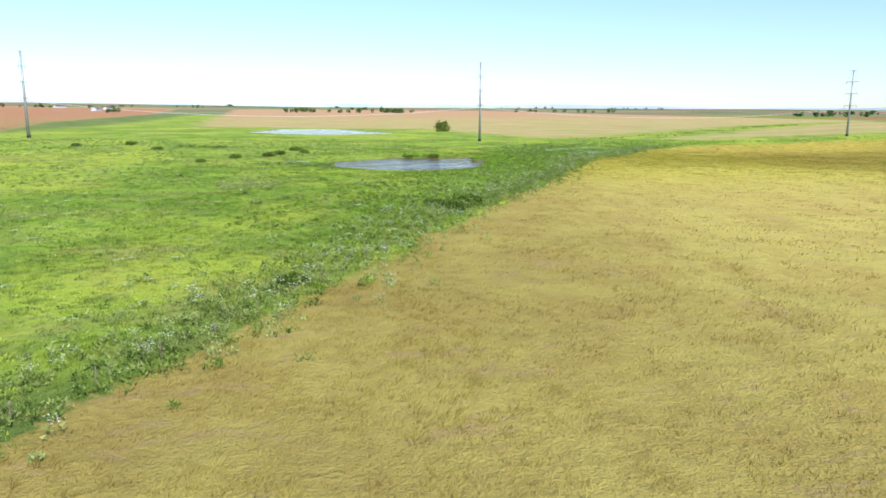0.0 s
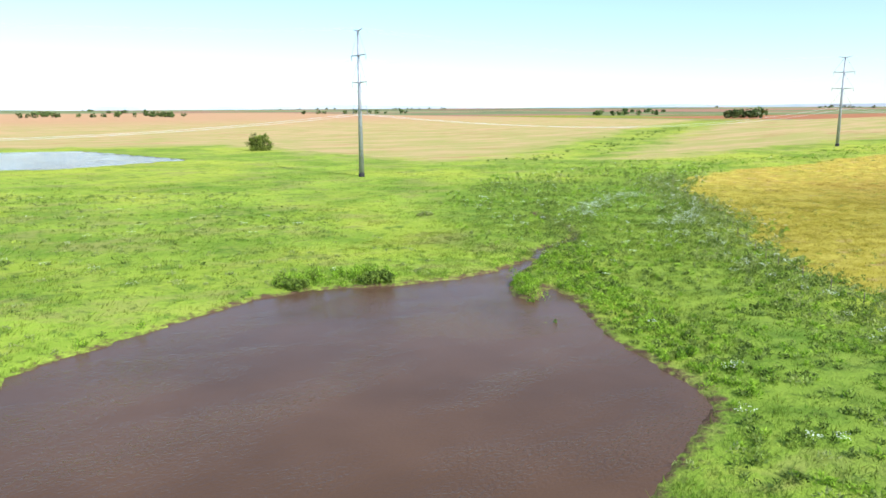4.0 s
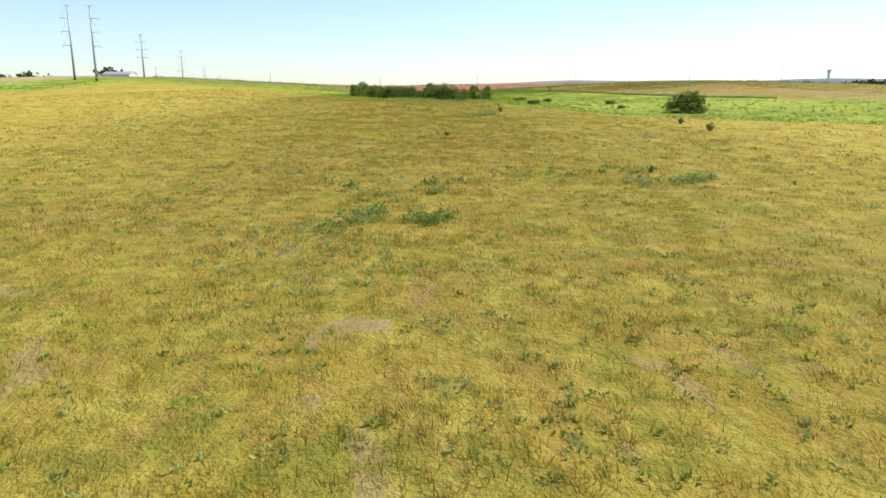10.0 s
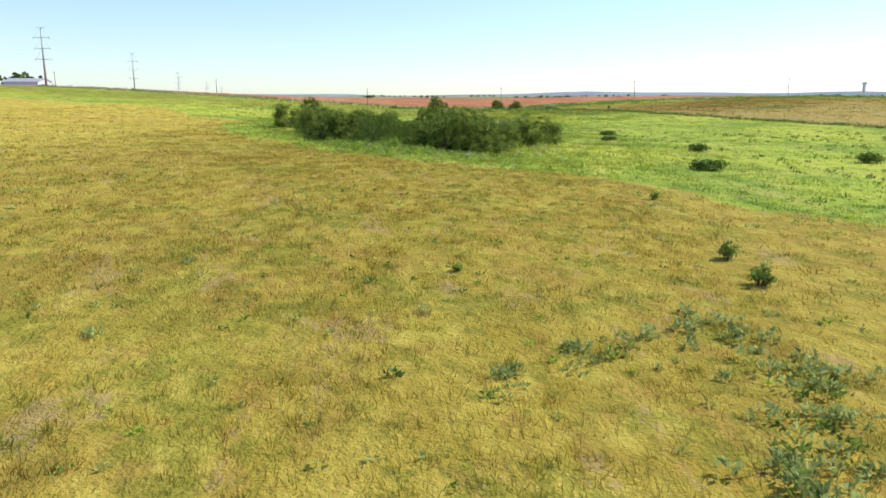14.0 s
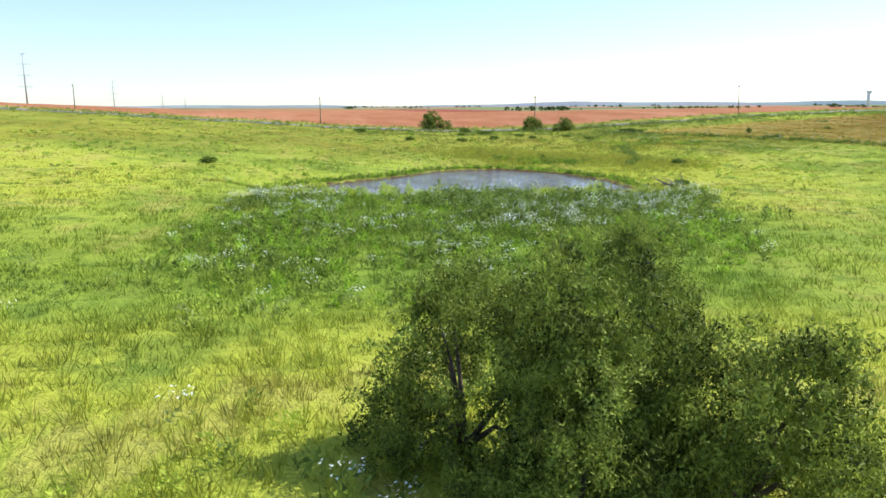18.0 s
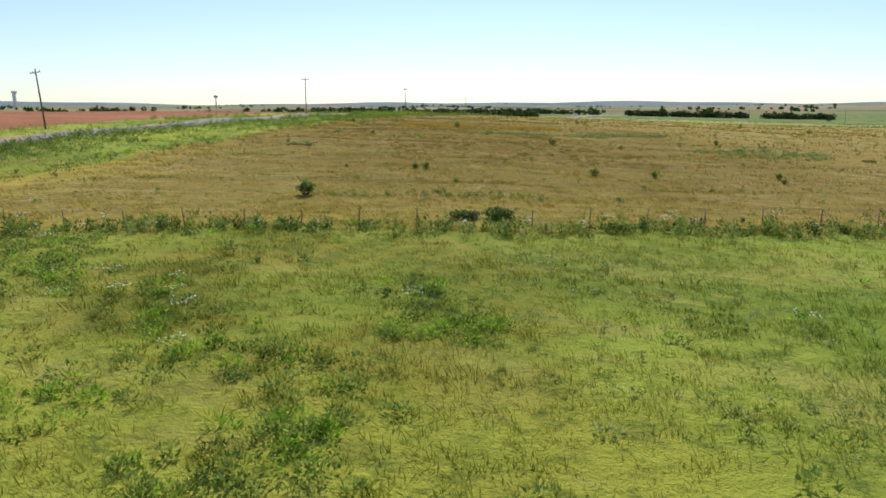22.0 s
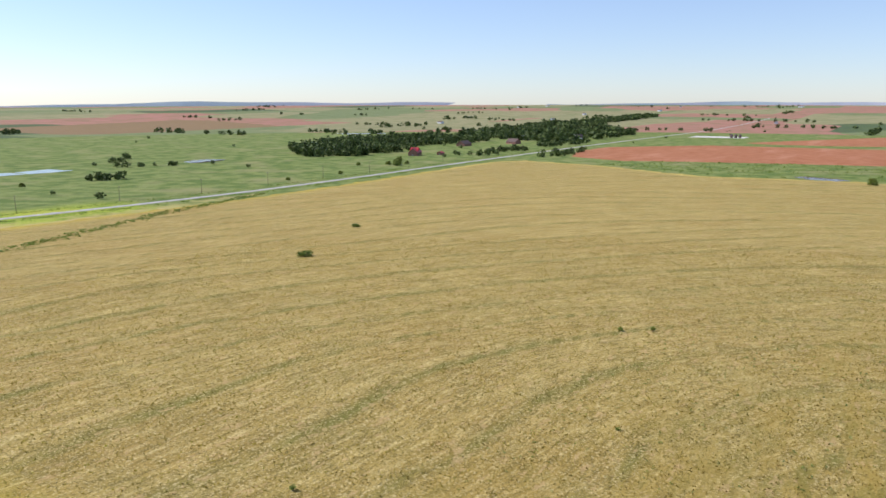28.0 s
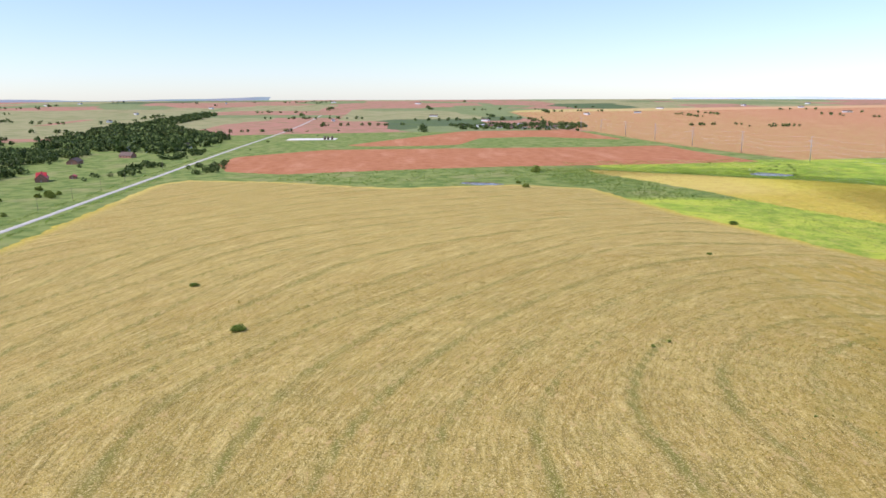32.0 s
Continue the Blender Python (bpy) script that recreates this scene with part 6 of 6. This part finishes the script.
for i, (x, y, s) in enumerate([(-36, -524, 0.9), (-44, -530, 1.1), (-52, -534, 1.0), (-40, -538, 0.8), (-58, -528, 0.7), (60, -516, 0.6), (123, -518, 0.5), (268, -640, 0.6), (-90, -560, 0.9), (-20, -560, 0.6)]):
    plant(GROUP, x, y, s, i * 71.0, s, "pasture trees")
discard(GROUP)

# ---- buildings ----
RED_ROOF = plain("red_metal_roof", (0.42, 0.035, 0.04), 0.45, 0.0, 0.2, 0.6)
BROWN_ROOF = plain("brown_shingle_roof", (0.13, 0.09, 0.075), 0.9, 0.0, 0.3, 2)
GREY_ROOF = plain("grey_metal_roof", (0.46, 0.47, 0.49), 0.4, 0.3, 0.12, 0.6)
WHITE_WALL = plain("white_siding", (0.72, 0.72, 0.70), 0.7, 0.0, 0.08, 0.8)
BRICK_WALL = plain("brick_wall", (0.30, 0.15, 0.11), 0.85, 0.0, 0.25, 2)
STEEL_WALL = plain("steel_siding", (0.58, 0.60, 0.62), 0.5, 0.2, 0.08, 0.7)
GLASS = plain("window_glass", (0.03, 0.035, 0.04), 0.08, 0.0, 0.1, 1, 0.6)
DOORS = plain("painted_door", (0.35, 0.34, 0.33), 0.6)


def gable(bm, w, d, z0, rise, over=0.5, thick=0.18):
    """Two roof slabs over a ridge along x."""
    for s in (-1, 1):
        a = [(-w / 2 - over, s * (d / 2 + over), z0 - rise * over / (d / 2)), (w / 2 + over, s * (d / 2 + over), z0 - rise * over / (d / 2)), (w / 2 + over, 0, z0 + rise), (-w / 2 - over, 0, z0 + rise)]
        lo = [bm.verts.new(p) for p in a]
        up = [bm.verts.new((p[0], p[1], p[2] + thick)) for p in a]
        bm.faces.new(lo[::-1] if s > 0 else lo)
        bm.faces.new(up if s > 0 else up[::-1])
        for i in range(4):
            bm.faces.new((lo[i], lo[(i + 1) % 4], up[(i + 1) % 4], up[i]))
    bmesh.ops.recalc_face_normals(bm, faces=bm.faces)
    return bm


def house(name, x, y, w, d, h, rise, wall, roof, label, turn=0.0, windows=3, category="house", group=""):
    ob = empty(name, x, y, gz(x, y), label, category, group, turn=turn)
    bm = box(bmesh.new(), -w / 2, w / 2, -d / 2, d / 2, -0.6, h)
    for s in (-1, 1):
        v = [bm.verts.new(p) for p in ((s * w / 2, -d / 2, h), (s * w / 2, d / 2, h), (s * w / 2, 0, h + rise))]
        bm.faces.new(v)
    part("wall", bm, wall, ob)
    part("roof", gable(bmesh.new(), w, d, h, rise), roof, ob)
    for s in (-1, 1):
        for i in range(windows):
            u = -w / 2 + w * (i + 0.5) / windows
            y0, y1 = sorted((s * (d / 2 - 0.02), s * (d / 2 + 0.05)))
            part("window", box(bmesh.new(), u - 0.55, u + 0.55, y0, y1, 0.9, 2.2), GLASS, ob)
    part("door", box(bmesh.new(), w / 2 - 0.02, w / 2 + 0.06, -0.5, 0.5, 0.0, 2.05), DOORS, ob)
    return ob


big = house("farmhouse", -168, -592, 22, 11, 4.2, 4.5, BRICK_WALL, RED_ROOF, "large farmhouse with a bright red metal roof", 20, 4)
part("gable_roof", gable(bmesh.new(), 9, 13, 4.4, 4.8), RED_ROOF, big).rotation_euler.z = radians(90)
part("chimney", box(bmesh.new(), -6.5, -5.3, -0.6, 0.6, 4, 10), BRICK_WALL, big)
house("shed", -190, -570, 9, 6, 2.8, 1.4, BRICK_WALL, RED_ROOF, "small shed with a bright red roof", 10, 1, "shed")
house("farmhouse", -365, -640, 24, 13, 3.2, 4.2, BRICK_WALL, BROWN_ROOF, "low brick farmhouse with a brown hipped roof", 5, 4)
house("farmhouse", -452, -604, 20, 11, 3.4, 4.4, BRICK_WALL, BROWN_ROOF, "brick farmhouse with a red-brown shingle roof", 70, 4)
house("metal_barn", -560, -606, 26, 12, 4.5, 2.2, STEEL_WALL, GREY_ROOF, "long pale steel barn among woodland", 12, 3, "barn")
house("metal_barn", -590, -650, 16, 12, 5.0, 2.4, WHITE_WALL, GREY_ROOF, "white steel barn beside woodland", 10, 2, "barn")
house("farmhouse", -640, -575, 18, 11, 3.5, 5.0, WHITE_WALL, BROWN_ROOF, "dark-roofed farmhouse on green lawn", -20, 3)
house("metal_barn", 645, 306, 20, 15, 4.3, 2.0, STEEL_WALL, GREY_ROOF, "grey steel machinery barn on the rise", 80, 2, "barn")
house("shed", 668, 330, 8, 7, 3.4, 1.0, WHITE_WALL, GREY_ROOF, "small white shed beside the steel barn", 75, 1, "shed")
house("farmhouse", 712, 400, 14, 9, 3.2, 2.6, WHITE_WALL, BROWN_ROOF, "white farmhouse under shade trees", 15, 3)
vr = np.random.default_rng(77)
for i in range(26):
    hx, hy = -1240 - 230 * vr.random(), -50 + 310 * vr.random()
    house("village_house", hx, hy, 12 + 8 * vr.random(), 9, 3.2, 2.6, (WHITE_WALL, BRICK_WALL)[i % 3 == 0], (BROWN_ROOF, GREY_ROOF)[i % 4 == 0], "small village house among trees", vr.random() * 90, 2, "house", "village houses")
for i in range(30):
    a, d = radians(228 + 110 * vr.random()), 1900 + 2200 * vr.random()
    house("far_house", 300 + d * math.sin(a), -150 + d * math.cos(a), 22 + 14 * vr.random(), 10, 4.5, 3, STEEL_WALL, BROWN_ROOF, "distant pale farm building on the plain", vr.random() * 90, 0, "farm building", "distant buildings")

# ---- tall marks on the skyline ----
silo = empty("grain_elevator", 2316, -1582, gz(2316, -1582), "tall white concrete grain elevator on the skyline", "grain elevator")
part("tower", tube(bmesh.new(), (0, 0, -1), (0, 0, 44), 5.0, 5.0, 16), WHITE_WALL, silo)
part("head_house", box(bmesh.new(), -6, 6, -5, 5, 44, 50), WHITE_WALL, silo)
tower = empty("water_tower", 1900, -1960, gz(1900, -1960), "pale steel water tower with a round tank", "water tower")
part("column", tube(bmesh.new(), (0, 0, -1), (0, 0, 34), 2.2, 1.6, 12), STEEL_WALL, tower)
bm = bmesh.new()
bmesh.ops.create_uvsphere(bm, u_segments=20, v_segments=12, radius=7.0, matrix=Matrix.Translation((0, 0, 38)) @ Matrix.Diagonal((1, 1, 0.7, 1)))
part("tank", bm, STEEL_WALL, tower)

# ---- pale pad with tanks in the far red field ----
PAD = plain("caliche_pad", (0.62, 0.58, 0.52), 0.95, 0, 0.12, 0.2)
pz = max(gz(-900, -430), gz(-840, -345), gz(-900, -345), gz(-840, -430))
tagged(part("gravel_pad", box(bmesh.new(), -905, -845, -440, -345, pz - 2, pz + 0.4), PAD, None), "pale crushed-stone work pad in red farmland", "pad", kind="structure")
RUST = plain("rusty_steel", (0.14, 0.10, 0.09), 0.8, 0.2, 0.3, 1)
for i, (x, y) in enumerate(((-852, -352), (-856, -360), (-850, -366))):
    tk = empty("storage_tank", x, y, pz + 0.4, "dark steel storage tank on the pale pad", "tank", "pad tanks")
    part("shell", tube(bmesh.new(), (0, 0, 0), (0, 0, 6), 2.4, 2.4, 16), RUST, tk)
    part("cap", tube(bmesh.new(), (0, 0, 6), (0, 0, 6.7), 2.45, 0.3, 16), RUST, tk)

# ---- vehicles ----
WHITE_PAINT = plain("white_car_paint", (0.75, 0.75, 0.75), 0.3, 0, 0.05, 1, 0.5)
ORANGE = plain("orange_paint", (0.50, 0.12, 0.03), 0.5, 0, 0.2, 2)
TYRE = plain("tyre_rubber", (0.02, 0.02, 0.02), 0.9)


def wheel(x, y, r, parent, w=0.25):
    wh = part("wheel", tube(bmesh.new(), (x, y - w / 2, r), (x, y + w / 2, r), r, r, 16), TYRE, parent)
    part("rim", tube(bmesh.new(), (x, y - w / 2 - 0.02, r), (x, y + w / 2 + 0.02, r), r * 0.55, r * 0.55, 12), STEEL, wh)


def pickup(x, y, z, turn):
    ob = empty("pickup_truck", x, y, z, "white pickup truck parked on the gravel road", "truck", turn=turn)
    bm = box(bmesh.new(), -2.7, 2.7, -0.95, 0.95, 0.5, 1.05)
    bmesh.ops.bevel(bm, geom=bm.edges[:], offset=0.08, segments=2, affect="EDGES")
    part("body", bm, WHITE_PAINT, ob)
    bm = box(bmesh.new(), -0.6, 1.2, -0.85, 0.85, 1.05, 1.75)
    for v in bm.verts:
        if v.co.z > 1.5:
            v.co.x *= 0.8
    part("cab", bm, WHITE_PAINT, ob)
    part("windscreen", box(bmesh.new(), 1.0, 1.16, -0.75, 0.75, 1.15, 1.6), GLASS, ob)
    for px in (-1.8, 1.8):
        for py in (-0.85, 0.85):
            wheel(px, py, 0.38, ob)
    return ob


pickup(533.8, -520, gz(533.8, -520) + 0.75, -90)
tr = empty("tractor", 742, 280, gz(742, 280), "orange tractor parked on the rise below steel poles", "tractor", turn=60)
bm = box(bmesh.new(), -0.5, 2.2, -0.5, 0.5, 0.9, 1.8)
bmesh.ops.bevel(bm, geom=bm.edges[:], offset=0.1, segments=2, affect="EDGES")
part("body", bm, ORANGE, tr)
part("cab", box(bmesh.new(), -1.6, -0.4, -0.8, 0.8, 1.2, 3.0), ORANGE, tr)
part("cab_glass", box(bmesh.new(), -1.55, -0.35, -0.82, 0.82, 1.9, 2.7), GLASS, tr)
for py in (-0.95, 0.95):
    wheel(-1.0, py, 0.9, tr, 0.5)
    wheel(1.6, py, 0.5, tr, 0.35)


# ---- wire fences ----
def fence(name, line, gap, label, h=1.05):
    p = [Vector((*q, 0)) for q in line]
    ob = empty(name, p[0].x, p[0].y, gz(p[0].x, p[0].y), label, "fence")
    inv = ob.matrix_world.inverted()
    shaft = bpy.data.meshes.new("post")
    bm = tube(bmesh.new(), (0, 0, -0.3), (0, 0, h), 0.045, 0.035, 6)
    bm.to_mesh(shaft)
    bm.free()
    shaft.materials.append(TIMBER)
    rng = random.Random(len(line) * 7 + int(gap * 10))
    tops = []
    for a, b in zip(p[:-1], p[1:]):
        n = max(1, int((b - a).length / gap))
        for i in range(n):
            q = a.lerp(b, i / n)
            z = gz(q.x, q.y)
            post = part("post", shaft, TIMBER, ob)
            post.matrix_basis = inv @ pose(q.x, q.y, z, rng.uniform(-4, 4), rng.uniform(-4, 4), rng.uniform(0, 90))
            tops.append(Vector((q.x, q.y, z)))
    for k in (0.45, 0.8, 1.1):
        bm = bmesh.new()
        for a, b in zip(tops[:-1], tops[1:]):
            tube(bm, inv @ (a + Vector((0, 0, k))), inv @ (b + Vector((0, 0, k))), 0.006, 0.006, 3, False)
        part("wire", bm, DARKSTEEL, ob)
    return ob


fence("wire_fence", [(505, 45), (472, 33.5), (433, 20.5), (350, 10.5), (271, 4.5)], 3.6, "old wire fence on weathered timber posts between pasture and hay")
fence("wire_fence", [(-171, 6), (-159, 25), (-150, 42), (-133, 73), (-107, 112), (-92, 137), (-78, 162), (-66, 176), (-52, 190), (-30, 219), (-10, 237)], 4.2, "old wire fence in weeds along the hay field")

# ---- creek, wet hollows and a fallen branch ----
pts = [Vector((*a, 0)).lerp(Vector((*b, 0)), u / 4) for a, b in zip(CREEK[:-1], CREEK[1:]) for u in range(4)]
bm = bmesh.new()
row_before = None
for i, p in enumerate(pts[:-1]):
    d = (pts[i + 1] - pts[max(0, i - 1)]).normalized()
    w = 0.5 + 0.14 * math.sin(i * 1.7)
    z = gz(p.x, p.y) + 0.14
    row_now = [bm.verts.new((p.x - d.y * w * u, p.y + d.x * w * u, z)) for u in (1, 0, -1)]
    if row_before:
        bm.faces.new((row_before[0], row_before[1], row_now[1], row_now[0]))
        bm.faces.new((row_before[1], row_before[2], row_now[2], row_now[1]))
    row_before = row_now
bmesh.ops.recalc_face_normals(bm, faces=bm.faces)
tagged(part("creek", bm, MUDDY["brown"], None), "narrow muddy creek feeding the pond", "creek", kind="structure")
for i, (x, y, a, b) in enumerate(POOLS):
    bm = bmesh.new()
    z = pool_level(x, y)
    bm.faces.new([bm.verts.new((x + 1.8 * a * math.cos(t * math.tau / 18), y + 1.8 * b * math.sin(t * math.tau / 18), z)) for t in range(18)])
    tagged(part("marsh_pool", bm, MUDDY["ruffled"], None), "small dark marsh pool among green reeds", "pool", kind="structure")
snag = empty("dead_branch", 400, 79.5, gz(400, 79.5), "grey fallen dead branch beside the pond", "dead branch")
rb = random.Random(3)
bm = bmesh.new()
for i in range(9):
    a = rb.uniform(-0.8, 0.8)
    s = Vector((rb.uniform(-0.5, 2.0), rb.uniform(-0.4, 0.4), 0.1))
    e = s + Vector((2.4 * math.cos(a), 2.4 * math.sin(a), rb.uniform(0.0, 0.9)))
    tube(bm, s, e, 0.07, 0.02, 6)
part("branch", bm, TIMBER, snag)
part("stub", tube(bmesh.new(), (-1.5, -0.5, -0.2), (-1.0, -0.2, 1.9), 0.09, 0.03, 6), TIMBER, snag)

# ---- rim of the plain, haze painted in ----
k = Mat("painted_haze_hills", 1.0, 0.0, 0.0)
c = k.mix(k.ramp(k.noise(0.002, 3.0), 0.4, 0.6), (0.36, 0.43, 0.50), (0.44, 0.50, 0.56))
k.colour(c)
# added glow of the painted haze keeps the unlit side pale
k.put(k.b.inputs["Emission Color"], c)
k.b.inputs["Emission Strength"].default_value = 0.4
th = np.linspace(0, math.tau, 181)
rx, ry = 4690 * np.sin(th), 4690 * np.cos(th)
rz = swells(rx, ry)
top = rz + 16 + 7 * np.sin(th * 7) + 5 * np.sin(th * 17 + 1) + 3 * np.sin(th * 41)
V = np.concatenate([np.stack([rx, ry, rz - 30], 1), np.stack([rx, ry, top], 1)])
i = np.arange(180)
tagged(new("backdrop", mesh_of("backdrop", V, np.stack([i, i + 1, i + 182, i + 181], 1), k.m, False)), "low blue hills at the horizon, haze painted in with a faint glow", "hills", kind="structure")
